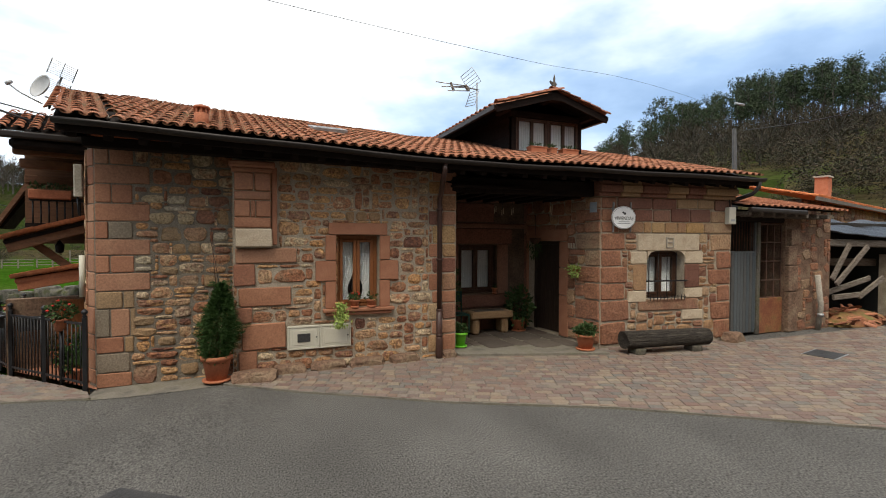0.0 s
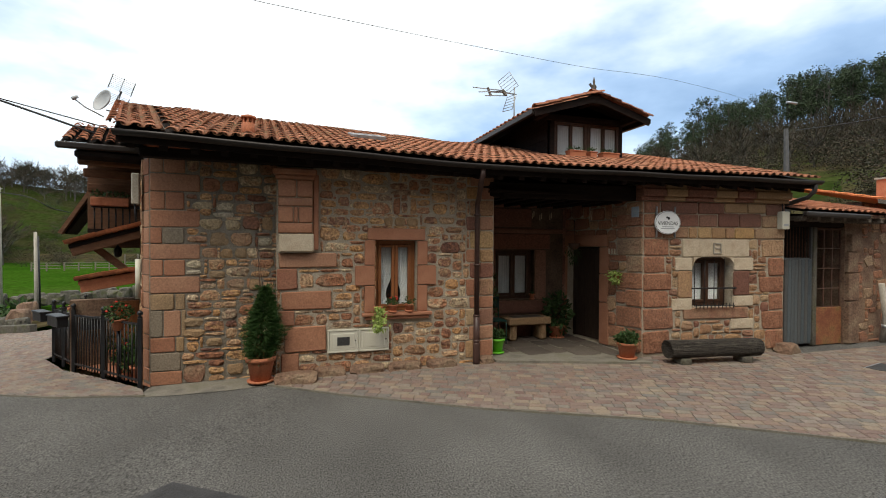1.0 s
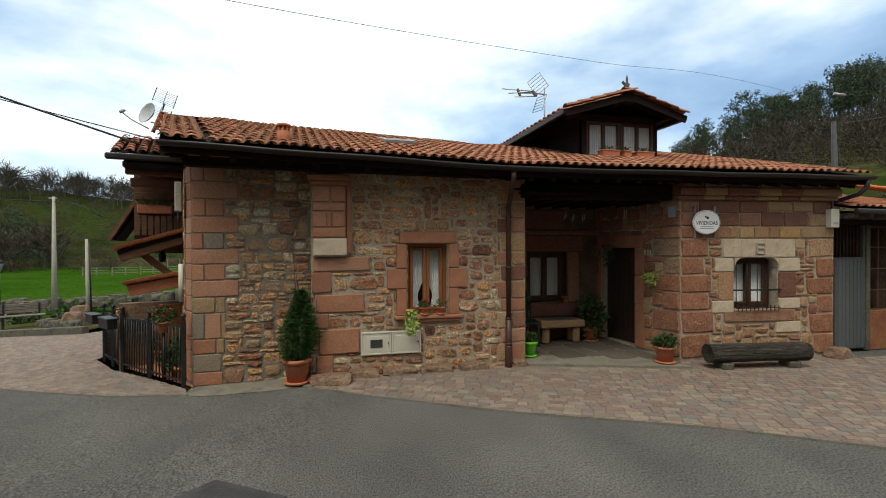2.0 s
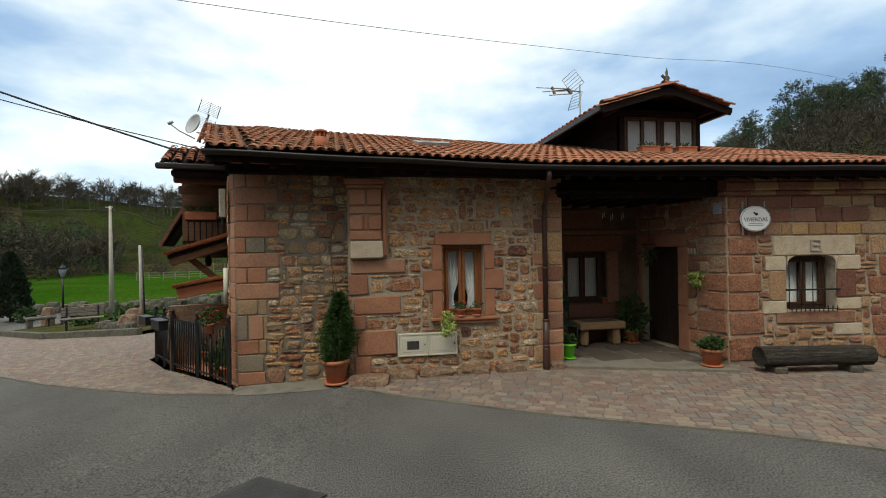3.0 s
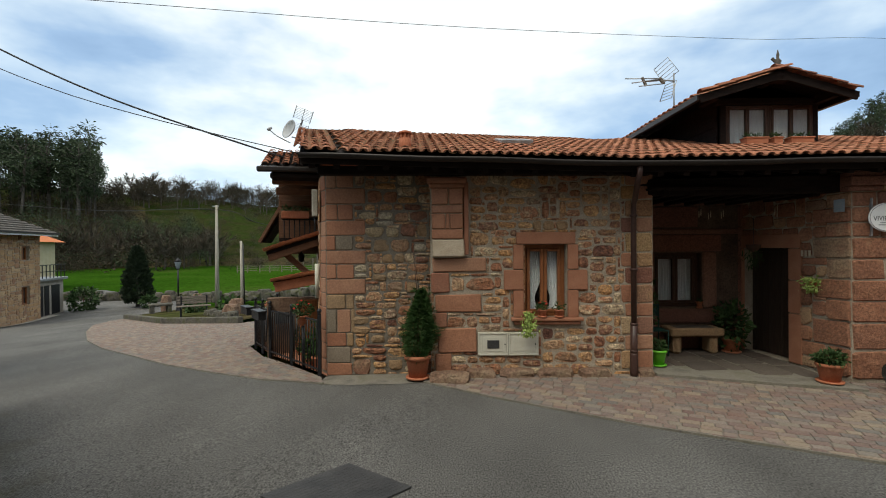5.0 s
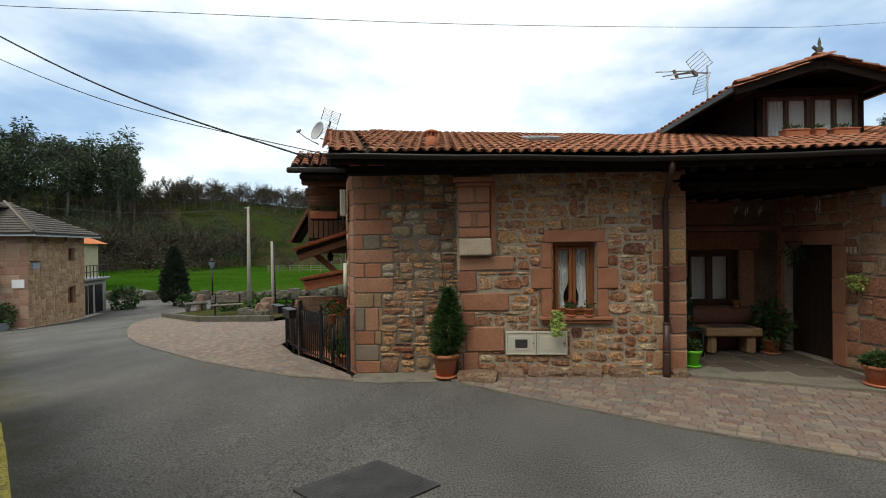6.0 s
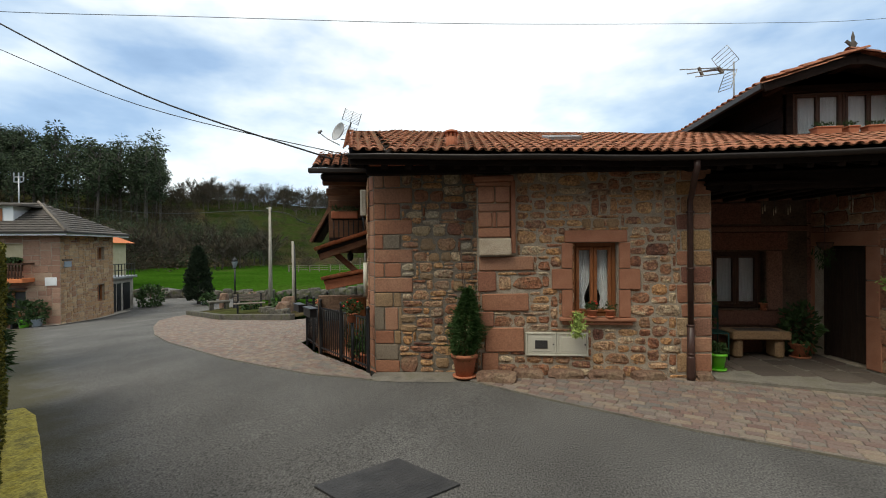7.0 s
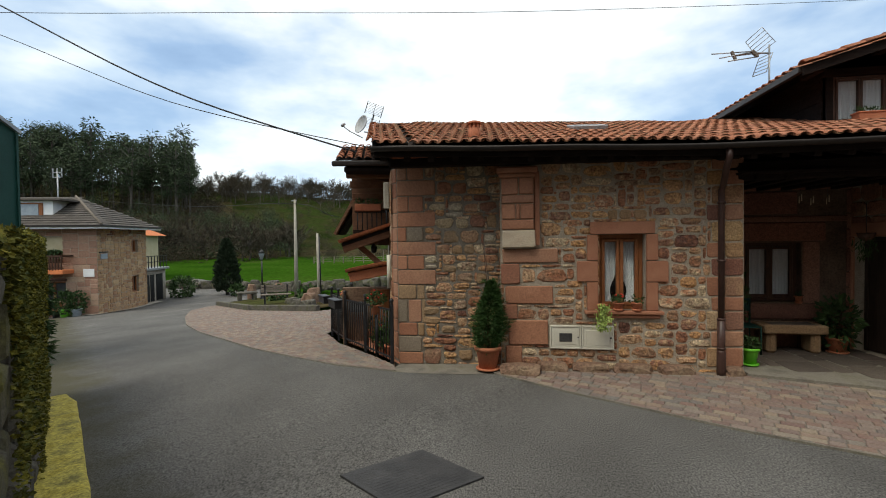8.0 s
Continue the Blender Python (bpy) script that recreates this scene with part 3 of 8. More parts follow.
def sheet(name, outline, material, lift, label, category, step=0.8):
    """A patch of ground cover inside an outline of (x, y), cut into small squares that follow the ground."""
    bm = bmesh.new()
    bm.faces.new([bm.verts.new((x, y, 0)) for x, y in outline])
    xs, ys = [p[0] for p in outline], [p[1] for p in outline]
    for axis, lo, hi in ((0, min(xs), max(xs)), (1, min(ys), max(ys))):
        k = lo + step
        while k < hi:
            co, no = [0, 0, 0], [0, 0, 0]
            co[axis], no[axis] = k, 1
            bmesh.ops.bisect_plane(bm, geom=bm.verts[:] + bm.edges[:] + bm.faces[:], plane_co=co, plane_no=no)
            k += step
    for v in bm.verts:
        v.co.z = near_drop(v.co.x, v.co.y) + lift
    bmesh.ops.triangulate(bm, faces=bm.faces[:])
    for f in bm.faces:
        f.smooth = True
    ob = part(name, bm, material)
    return tagged(ob, label, category, kind="structure")


ROAD = [(-5.4, 4.6), (-2.75, 2.45), (-2.0, 0.5), (-1.6, -12), (30, -12), (30, 2.8), (14, 5.9), (-1.0, 6.1), (-3.5, 9.0), (-5, 14), (-15, 27), (-20, 36), (-34, 46), (-40, 40),
        (-27, 31), (-24.4, 28), (-22.4, 22.0), (-33, 18.8), (-33, 15), (-16, 12.5)]
sheet("road", ROAD, m_asphalt, -0.012, "worn grey asphalt village road", "road")

# ---------------------------------------------------------------- main house: walls
rng = random.Random(5)
M_MAIN = wall_at(0, 6.2, 0)
WIN1 = (1.87, 2.48, 0.82, 1.86)
main_wall = part("wall_main", slab(0.54, 3.7, -0.3, 2.95, 0.5, [WIN1]), m_mortar, m=M_MAIN)
tagged(main_wall, "rubble stone wall with pale mortar joints", "wall", kind="structure")
# the left stretch stands back behind the buttress
M_LEFT = Matrix.Translation((0.80, 6.42, 1.82)) @ Matrix.Diagonal((1.031, 1.0, 1.031, 1)) @ Matrix.Translation((-0.80, 0, -1.82))
left_wall = part("wall_left", slab(-0.95, 0.60, -0.3, 2.95, 0.4), m_mortar_grey, m=M_LEFT)
tagged(left_wall, "rubble stone wall with dressed corner stones", "wall", kind="structure")
# west flank, skewed
west_wall = part("wall_west", slab(-6.0, -0.42, -0.9, 2.95, 0.4), m_mortar_grey, m=wall_at(-1.0, 6.2, -73.5))
chamfer_wall = part("wall_chamfer", slab(-0.215, 0, -0.4, 2.95, 0.25), m_mortar_grey, m=wall_at(-1.005, 6.42, -57))
tagged(chamfer_wall, "cut-off stone corner of the house", "wall", kind="structure")
tagged(west_wall, "rubble stone side wall", "wall", kind="structure")
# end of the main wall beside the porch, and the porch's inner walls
porch_left = part("wall_porch_left", slab(-1.38, 0, -0.2, 3.0, 0.3), m_porchshade, m=wall_at(3.7, 6.25, 90, 0) @ pose(0, 0, 0, 0, 0, 0) @ Matrix.Translation((1.38, 0, 0)))
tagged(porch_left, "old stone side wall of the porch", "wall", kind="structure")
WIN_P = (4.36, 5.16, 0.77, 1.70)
porch_back = part("wall_porch_back", slab(3.5, 6.3, -0.2, 3.3, 0.35, [WIN_P]), m_porchshade, m=wall_at(0, 7.6, 0))
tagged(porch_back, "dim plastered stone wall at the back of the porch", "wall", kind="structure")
BA = -7.0
M_BLOCK = wall_at(6.12, 5.76, BA)
WIN2 = (0.90, 1.66, 0.80, 1.62)
block_wall = part("wall_block", slab(0.0, 2.66, -0.3, 2.85, 0.42, [(0.90, 1.66, 0.80, 1.62)]), m_mortar, m=M_BLOCK)
tagged(block_wall, "dressed sandstone wall of large warm blocks", "wall", kind="structure")
SIDE_DEG = -82.0
side_len = 1.9
M_SIDE = wall_at(6.12, 5.76, SIDE_DEG) @ Matrix.Translation((0, 0, 0))
DOOR = (-1.80, -0.93, 0.05, 1.78)
block_side = part("wall_block_side", slab(-2.0, -0.005, -0.2, 3.1, 0.35, [DOOR]), m_mortar, m=M_SIDE)
tagged(block_side, "stone side wall of the porch with a doorway", "wall", kind="structure")
block_right = part("wall_block_right", slab(0.0, 3.2, -0.2, 2.9, 0.35), m_adobe, m=M_BLOCK @ Matrix.Translation((2.66, 0.42, 0)) @ pose(0, 0, 0, 0, 0, 90))
tagged(block_right, "stone end wall", "wall", kind="structure")
# closing walls, floor and ceilings behind, near-black in place of room shade
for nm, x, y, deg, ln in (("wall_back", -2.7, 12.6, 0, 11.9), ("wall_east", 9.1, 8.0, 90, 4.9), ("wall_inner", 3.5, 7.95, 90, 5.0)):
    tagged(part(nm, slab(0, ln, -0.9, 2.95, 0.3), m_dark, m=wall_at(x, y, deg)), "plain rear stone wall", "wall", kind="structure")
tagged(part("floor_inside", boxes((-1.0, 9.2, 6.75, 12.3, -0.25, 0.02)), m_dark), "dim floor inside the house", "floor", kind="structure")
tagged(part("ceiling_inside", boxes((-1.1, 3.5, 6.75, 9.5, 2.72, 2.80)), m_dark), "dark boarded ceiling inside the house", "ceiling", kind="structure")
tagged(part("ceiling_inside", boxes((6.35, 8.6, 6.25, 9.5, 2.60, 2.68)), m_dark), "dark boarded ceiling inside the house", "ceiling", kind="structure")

# unseen wall added behind the viewer, keeping low sky light out of the porch
for nm, x, y, deg, ln, hh in (("wall_street", -9.0, -6.8, 0, 30, 9.0),):
    tagged(part(nm, slab(0, ln, -0.5, hh, 0.5), m_adobe, m=wall_at(x, y, deg)), "unseen plain wall added behind the viewer to block low sky light", "wall", kind="structure")

# ---------------------------------------------------------------- roof
EAVE = [(-1.13, 5.62, 3.10), (3.3, 5.62, 2.955), (9.0, 5.06, 2.93)]
RIDGE = [(-2.04, 8.67, 4.13), (3.9, 9.5, 4.07), (9.0, 9.4, 4.08)]


def along(line, s):
    """A point at part s (0 to 1) of the eave's length, on an eave or ridge line."""
    cut = 0.437
    a, b, k = (line[0], line[1], s / cut) if s < cut else (line[1], line[2], (s - cut) / (1 - cut))
    return Vector(a).lerp(Vector(b), k)


def ridge_at(x):
    (xa, ya, za), (xb, yb, zb) = RIDGE[:2] if x < RIDGE[1][0] else RIDGE[1:]
    k = (x - xa) / (xb - xa)
    return ya + (yb - ya) * k, za + (zb - za) * k


def eave_at(x):
    (xa, ya, za), (xb, yb, zb) = EAVE[:2] if x < EAVE[1][0] else EAVE[1:]
    k = (x - xa) / (xb - xa)
    return ya + (yb - ya) * k, za + (zb - za) * k


def roof_xy(x, y):
    """The roof's surface over a point of the plan."""
    (ye, ze), (yr, zr) = eave_at(max(x, -1.13)), ridge_at(x)
    v = (y - ye) / (yr - ye)
    return Vector((x, y, ze + (zr - ze) * v + 0.03 * v * (1 - v) + 0.018 * noise.noise(Vector((x * 1.4, v * 3, 0)))))


def roof_point(s, v):
    """A point at part s along the eave and part v up the slope, whose courses lean a little to the west."""
    p = along(EAVE, s)
    lean = -0.077 - 0.221 * (1 - smooth01(0.0, 0.10, s))
    yr = ridge_at(p.x + lean * 3.3)[0]
    y = p.y + (yr - p.y) * v
    return roof_xy(p.x + lean * (y - p.y), y)



roof = thing("tiled_roof", Matrix(), "weathered orange barrel-tile roof with lichen on dark eaves", "roof", kind="structure")
NS, NV = 40, 10
verts, faces = [], []
for lift in (-0.03, -0.10):
    for i in range(NS + 1):
        for j in range(NV + 1):
            p = roof_point(i / NS, j / NV)
            verts.append((p.x, p.y, p.z + lift))
off = (NS + 1) * (NV + 1)
at = lambda i, j, k: k * off + i * (NV + 1) + j
for i in range(NS):
    for j in range(NV):
        faces.append((at(i, j, 0), at(i + 1, j, 0), at(i + 1, j + 1, 0), at(i, j + 1, 0)))
        faces.append((at(i, j, 1), at(i, j + 1, 1), at(i + 1, j + 1, 1), at(i + 1, j, 1)))
for i in range(NS):
    faces.append((at(i, 0, 0), at(i, 0, 1), at(i + 1, 0, 1), at(i + 1, 0, 0)))
    faces.append((at(i, NV, 0), at(i + 1, NV, 0), at(i + 1, NV, 1), at(i, NV, 1)))
for j in range(NV):
    faces.append((at(0, j, 0), at(0, j + 1, 0), at(0, j + 1, 1), at(0, j, 1)))
    faces.append((at(NS, j, 0), at(NS, j, 1), at(NS, j + 1, 1), at(NS, j + 1, 0)))
part("roof_deck", (verts, faces), m_beam, roof, "dark stained boards under the tiles")
# rear slope
bm = bmesh.new()
rear = [bm.verts.new(p) for p in ((-2.04, 8.67, 4.17), (3.9, 9.5, 4.07), (9.0, 9.4, 4.07), (9.0, 13.4, 2.9), (-3.4, 13.4, 2.9))]
bm.faces.new(rear)
bmesh.ops.solidify(bm, geom=bm.faces[:], thickness=0.08)
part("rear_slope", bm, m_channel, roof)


def tile_shape(r0=0.060, r1=0.043, length=0.36, thick=0.017, seg=6):
    """A half-round tile: mouth at y = 0, running up along +y."""
    verts, faces = [], []
    for r, y in ((r0, 0.0), (r1, length), (r0 - thick, 0.0), (r1 - thick, length)):
        for i in range(seg + 1):
            a = math.pi * i / seg
            verts.append((r * math.cos(a), y, r * 0.58 * math.sin(a)))
    n = seg + 1
    for i in range(seg):
        faces.append((i, i + 1, n + i + 1, n + i))
        faces.append((2 * n + i, 3 * n + i, 3 * n + i + 1, 2 * n + i + 1))
        faces.append((i, 2 * n + i, 2 * n + i + 1, i + 1))
    return verts, faces


TILE_V, TILE_F = tile_shape()
tile_me = mesh_of("roof_tile", TILE_V, TILE_F, True)
tile_me.materials.append(m_tile)


def tile_pose(p, q, side, up_shift, jit, flip=False):
    d = (q - p).normalized()
    x = (side - d * side.dot(d)).normalized()
    z = x.cross(d)
    m = Matrix((x, d, z)).transposed().to_4x4()
    m.translation = p + z * up_shift
    m = m @ pose(0, 0, 0, -jit[0], jit[1] + (180 if flip else 0), jit[2])
    return m


PITCH, COURSE = 0.135, 0.285
FIELD_V, FIELD_F = tile_shape(0.061, 0.050, 0.33, 0.013)
field_me = mesh_of("roof_tile", FIELD_V, FIELD_F, True)
field_me.materials.append(m_tile)
rest_v, rest_f, chan_v, chan_f = [], [], [], []
tv = np.array(FIELD_V)
laid = 0


def add_to(vs, fs, m):
    n0 = len(vs)
    a = np.array(m)
    vs += [tuple(r) for r in tv @ a[:3, :3].T + a[:3, 3]]
    fs += [tuple(i + n0 for i in f) for f in FIELD_F]


def in_dormer(p):
    return 5.12 < p.x < 6.82 and 6.98 < p.y


def valley_x(y):
    """The open gully between the verge courses and the field."""
    return -0.66 - 0.335 * (y - 5.62)


COURSES_UP = [(-1.07 + 0.145 * k, -0.298, False) for k in range(3)] + [(-0.70 + PITCH * (k - 5), -0.077, True) for k in range(78)]
for j in range(16):
    for x_e, lean, field in COURSES_UP:
        ye = eave_at(max(x_e, -1.13))[0]
        y0 = ye - 0.03 + j * COURSE
        x0 = x_e + lean * (y0 - ye)
        if y0 > ridge_at(x0)[0] - 0.05 or x_e > 8.97 or (field and x0 < valley_x(y0) + 0.08):
            continue
        p, q = roof_xy(x0, y0), roof_xy(x0 + lean * COURSE, y0 + COURSE)
        if in_dormer(p):
            continue
        side = roof_xy(x0 + 0.1, y0 + (eave_at(x0 + 0.1)[0] - eave_at(x0)[0])) - roof_xy(x0, y0)
        jit = (rng.gauss(3.0, 0.6), rng.gauss(0, 2.5), rng.gauss(0, 1.3))
        p = p + side.normalized() * rng.gauss(0, 0.005)
        m = tile_pose(p, q, side, 0.028, jit)
        if laid < 300:
            part("roof_tile", field_me, None, roof, m=m)
            laid += 1
        else:
            add_to(rest_v, rest_f, m)
        half = side.normalized() * PITCH * 0.5
        add_to(chan_v, chan_f, tile_pose(p + half, q + half, side, 0.046, (1.0, rng.gauss(0, 2), 0), True))
# lengths of broken mortar along the gully
for k in range(9):
    y0 = 5.66 + k * 0.33
    a, b = roof_xy(valley_x(y0) + 0.01, y0), roof_xy(valley_x(y0 + 0.28) + 0.01, y0 + 0.28)
    part("gully_mortar", beam(a + Vector((0, 0, 0.005)), b + Vector((0, 0, 0.005)), 0.05, 0.03, 0.008), m_mortar_grey, roof)
tagged(part("upper_tiles", mesh_of("upper_tiles", rest_v, rest_f, True), m_tile_i, roof), kind="stuff")
tv = np.array(TILE_V)
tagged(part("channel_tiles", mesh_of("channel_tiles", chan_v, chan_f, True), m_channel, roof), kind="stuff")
# ridge tiles, and the verge at the west end
for k in range(46):
    a, b = along(RIDGE, k / 46), along(RIDGE, (k + 1) / 46)
    part("ridge_tile", tile_me, None, roof, m=tile_pose(a + Vector((0, 0, -0.02)), b + Vector((0, 0, -0.02)), (b - a).cross(Vector((0, 0, 1))), 0.02, (rng.gauss(3, 1), rng.gauss(0, 3), rng.gauss(0, 2))) @ Matrix.Diagonal((1.35, 1.05, 1.0, 1)))
for k in range(13):
    a, b = roof_point(0, k / 13), roof_point(0, (k + 1) / 13)
    side = roof_point(0.02, k / 13) - a
    part("verge_tile", tile_me, None, roof, m=tile_pose(a - side.normalized() * 0.02, b, side, 0.05, (3, rng.gauss(-8, 2), rng.gauss(0, 1.5))))


def gutter(pts, r, parent, material, name="gutter"):
    """A half-round trough along a line of points."""
    bm = bmesh.new()
    rings = []
    for p in pts:
        p = Vector(p)
        ring = []
        for rr, back in ((r, False), (r - 0.008, True)):
            arc = [math.pi + math.pi * i / 8 for i in range(9)]
            for a in (arc[::-1] if back else arc):
                ring.append(bm.verts.new(p + Vector((0, rr * math.cos(a), rr * math.sin(a)))))
        rings.append(ring)
    for a, b in zip(rings, rings[1:]):
        for i in range(len(a)):
            k = (i + 1) % len(a)
            bm.faces.new((a[i], a[k], b[k], b[i])).smooth = True
    bm.faces.new(rings[0])
    bm.faces.new(rings[-1])
    return part(name, bm, material, parent)


gut = [(along(EAVE, k / 24) + Vector((0, -0.035, -0.045 + 0.006 * math.sin(k * 1.3)))) for k in range(25)]
gutter(gut, 0.062, roof, m_fascia)
bm = bmesh.new()
for k in range(24):
    a, b = along(EAVE, k / 24), along(EAVE, (k + 1) / 24)
    beam(a + Vector((0, 0.05, -0.10)), b + Vector((0, 0.05, -0.10)), 0.03, 0.13, bm=bm)
part("fascia_board", bm, m_beam, roof)
# rafter tails under the eave
for k in range(31):
    s = (k + 0.4) / 31
    a, b = roof_point(s, 0.0), roof_point(s, 0.55)
    part("rafter", beam(a + Vector((0, 0.08, -0.16)), b + Vector((0, 0, -0.16)), 0.09, 0.12, 0.008), m_beam, roof)
# wall plate beams over the porch opening and along the wall head
part("eave_beam", beam((3.5, 6.30, 2.66), (6.4, 5.95, 2.66), 0.2, 0.24, 0.015), m_beam, roof)
part("wall_plate", beam((-1.0, 6.05, 2.90), (3.6, 6.05, 2.87), 0.14, 0.12, 0.01), m_beam, roof)
part("porch_ceiling_board", beam((3.6, 6.85, 2.62), (6.3, 6.85, 2.62), 1.7, 0.03), m_beam, roof)
for k in range(7):
    part("porch_joist", beam((3.85 + k * 0.35, 6.1, 2.57), (3.85 + k * 0.35, 7.6, 2.57), 0.09, 0.11, 0.01), m_beam, roof)

# ---------------------------------------------------------------- stones of the main wall
def rows_of(u0, u1, z0, z1, high, wide, rng):
    """Courses of squared blocks."""
    out, z = [], z0
    while z < z1 - 0.05:
        h = min(rng.uniform(*high), z1 - z)
        if z1 - z - h < 0.08:
            h = z1 - z
        u = u0
        while u < u1 - 0.02:
            w = rng.uniform(*wide)
            if u1 - u - w < wide[0] * 0.6:
                w = u1 - u
            out.append((u, u + w, z, z + h))
            u += w
        z += h
    return out


pil = [(0.56, 0.80, 2.42, 2.66), (0.80, 1.01, 2.42, 2.66), (0.56, 1.01, 2.30, 2.42), (0.56, 0.76, 2.08, 2.30), (0.76, 0.82, 2.08, 2.30), (0.82, 1.01, 2.08, 2.30), (0.56, 1.01, 1.94, 2.08)]
pil_low = [(0.56, 1.34, 1.47, 1.68), (0.54, 0.82, 1.17, 1.47), (0.60, 1.27, 0.90, 1.16), (0.56, 0.78, 0.68, 0.90), (0.64, 1.20, 0.32, 0.68), (0.60, 0.84, 0.0, 0.32)]
trim = [(1.755, 2.60, 1.862, 2.035), (1.715, 1.865, 1.505, 1.86), (1.58, 1.865, 1.215, 1.50), (1.715, 1.865, 0.825, 1.21), (2.485, 2.64, 1.505, 1.86), (2.485, 2.77, 1.215, 1.50), (2.485, 2.64, 0.825, 1.21)]
quoin_r, z = [], 0.08
k = 0
for h in (0.27, 0.22, 0.26, 0.19, 0.27, 0.24, 0.21, 0.28, 0.22, 0.25, 0.20, 0.20):
    quoin_r.append(((3.30 if k % 2 else 3.46), 3.705, z, z + h))
    if k % 2 == 0:
        quoin_r.append((3.24, 3.46, z, z + h))
    z, k = z + h, k + 1
blocked = pil + pil_low + trim + quoin_r + [(0.4, 1.10, 1.66, 2.95), (1.66, 2.72, 0.70, 0.83), WIN1, (1.20, 2.08, 0.28, 0.62)]
# larger stones of the upper wall
BIG = [(1.09, 1.29, 2.42, 2.54), (1.34, 1.51, 2.32, 2.47), (1.30, 1.52, 2.48, 2.59), (1.61, 1.9, 2.42, 2.53), (1.54, 1.79, 2.29, 2.41), (1.81, 2.09, 2.22, 2.41), (2.12, 2.24, 2.22, 2.48),
       (2.37, 2.48, 2.23, 2.48), (2.71, 2.95, 2.24, 2.42), (2.08, 2.54, 2.50, 2.60), (1.2, 1.52, 2.05, 2.19), (1.09, 1.38, 1.84, 2.04), (1.40, 1.6, 1.85, 1.98), (1.16, 1.52, 1.69, 1.83),
       (2.57, 2.8, 2.10, 2.22), (2.81, 3.07, 2.1, 2.22), (2.65, 2.91, 1.95, 2.08), (2.84, 3.16, 1.67, 1.85), (2.98, 3.19, 1.86, 1.97), (1.39, 1.57, 1.47, 1.61), (0.83, 1.03, 1.19, 1.40), (1.04, 1.47, 1.20, 1.40)]
HEAD = [(1.99, 2.13, 2.05, 2.2), (2.14, 2.31, 2.05, 2.2), (2.32, 2.51, 2.05, 2.2)]
rubble = pack(0.54, 3.70, 0.0, 2.92, blocked + BIG + HEAD, rng, (3, 6), (2, 3), 0.056)
lay("stone", BIG, m_rubble, main_wall, rng, (0.008, 0.018), 0.017, rough=True)
lay("stone", HEAD, m_cream, main_wall, rng, (0.012, 0.022), 0.014, rough=True)
lay("stone", rubble, m_rubble, main_wall, rng, (0.005, 0.017), 0.018, rest=m_rubble_i, rough=True)
for k, rect in enumerate(quoin_r):
    lay("quoin", [rect], (m_quoin, m_ochre, m_quoin, m_darkred, m_ashlar)[k % 5], main_wall, rng, (0.008, 0.015), 0.013, 0.16, 0.10)
lay("window_stone", trim, m_redtrim, main_wall, rng, (0.038, 0.042), 0.005, 0.03, 0.04, 0.006, smooth=False)
pilaster = part("pilaster", boxes((0.575, 1.0, -0.10, 0.05, 1.68, 2.68), bevel=0.01), m_mortar, main_wall)
lay("pilaster_block", pil, m_quoin, pilaster, rng, (0.02, 0.03), 0.008, 0.06, 0.06, y=-0.10)
lay("pilaster_block", pil_low, m_quoin, pilaster, rng, (0.022, 0.034), 0.010, 0.14, 0.06, y=0.0)
lay("pale_block", [(0.57, 1.03, 1.69, 1.935)], m_pale, pilaster, rng, (0.022, 0.026), 0.006, 0.08, 0.05, y=-0.10)
part("strip", boxes((1.015, 1.085, -0.07, 0.03, 1.72, 2.74), bevel=0.01), m_redtrim, pilaster)
part("capital", boxes((0.50, 1.06, -0.17, 0.04, 2.72, 2.80), (0.53, 1.03, -0.145, 0.04, 2.66, 2.72), bevel=0.018), m_redtrim, pilaster)
part("window_sill_stone", boxes((1.68, 2.70, -0.09, 0.05, 0.775, 0.825), (1.72, 2.66, -0.06, 0.05, 0.725, 0.775), bevel=0.012), m_redtrim, main_wall)

# left stretch of wall, with its corner stones
COURSES = (0.18, 0.235, 0.195, 0.34, 0.21, 0.22, 0.21, 0.20, 0.21, 0.22, 0.23, 0.23, 0.22)
JOINTS = (((-0.58,), "r"), ((-0.60,), "g"), ((-0.66, -0.56), "rc"), ((-0.80, -0.60, -0.54), "grc"), ((-0.67, -0.55), "cc"), ((-0.38,), "r"), ((-0.80, -0.55), "rr"),
          ((-0.38,), "r"), ((-0.81, -0.56), "rg"), ((-0.38,), "r"), ((-0.78, -0.56), "rr"), ((-0.38,), "r"), ((-0.80, -0.55), "rr"))
quoin_l, z = [], 0.0
for h, (ends, tones) in zip(COURSES, JOINTS):
    u = -0.95
    for e, tone in zip(ends, tones):
        quoin_l.append((u, e, z, z + h))
        lay("quoin", quoin_l[-1:], {"r": m_quoin, "g": m_greyblock, "c": m_cream}[tone], left_wall, rng, (0.008, 0.016), 0.011, 0.08, 0.07, 0.008)
        u = e
    z += h
L_PALE = [(-0.48, -0.22, 2.23, 2.34), (-0.21, 0.02, 2.22, 2.34), (-0.24, 0.02, 2.13, 2.21), (-0.40, -0.11, 1.97, 2.13), (-0.10, 0.10, 1.97, 2.12), (-0.55, -0.36, 1.47, 1.59), (-0.55, -0.36, 1.39, 1.46), (0.30, 0.49, 1.76, 1.89)]
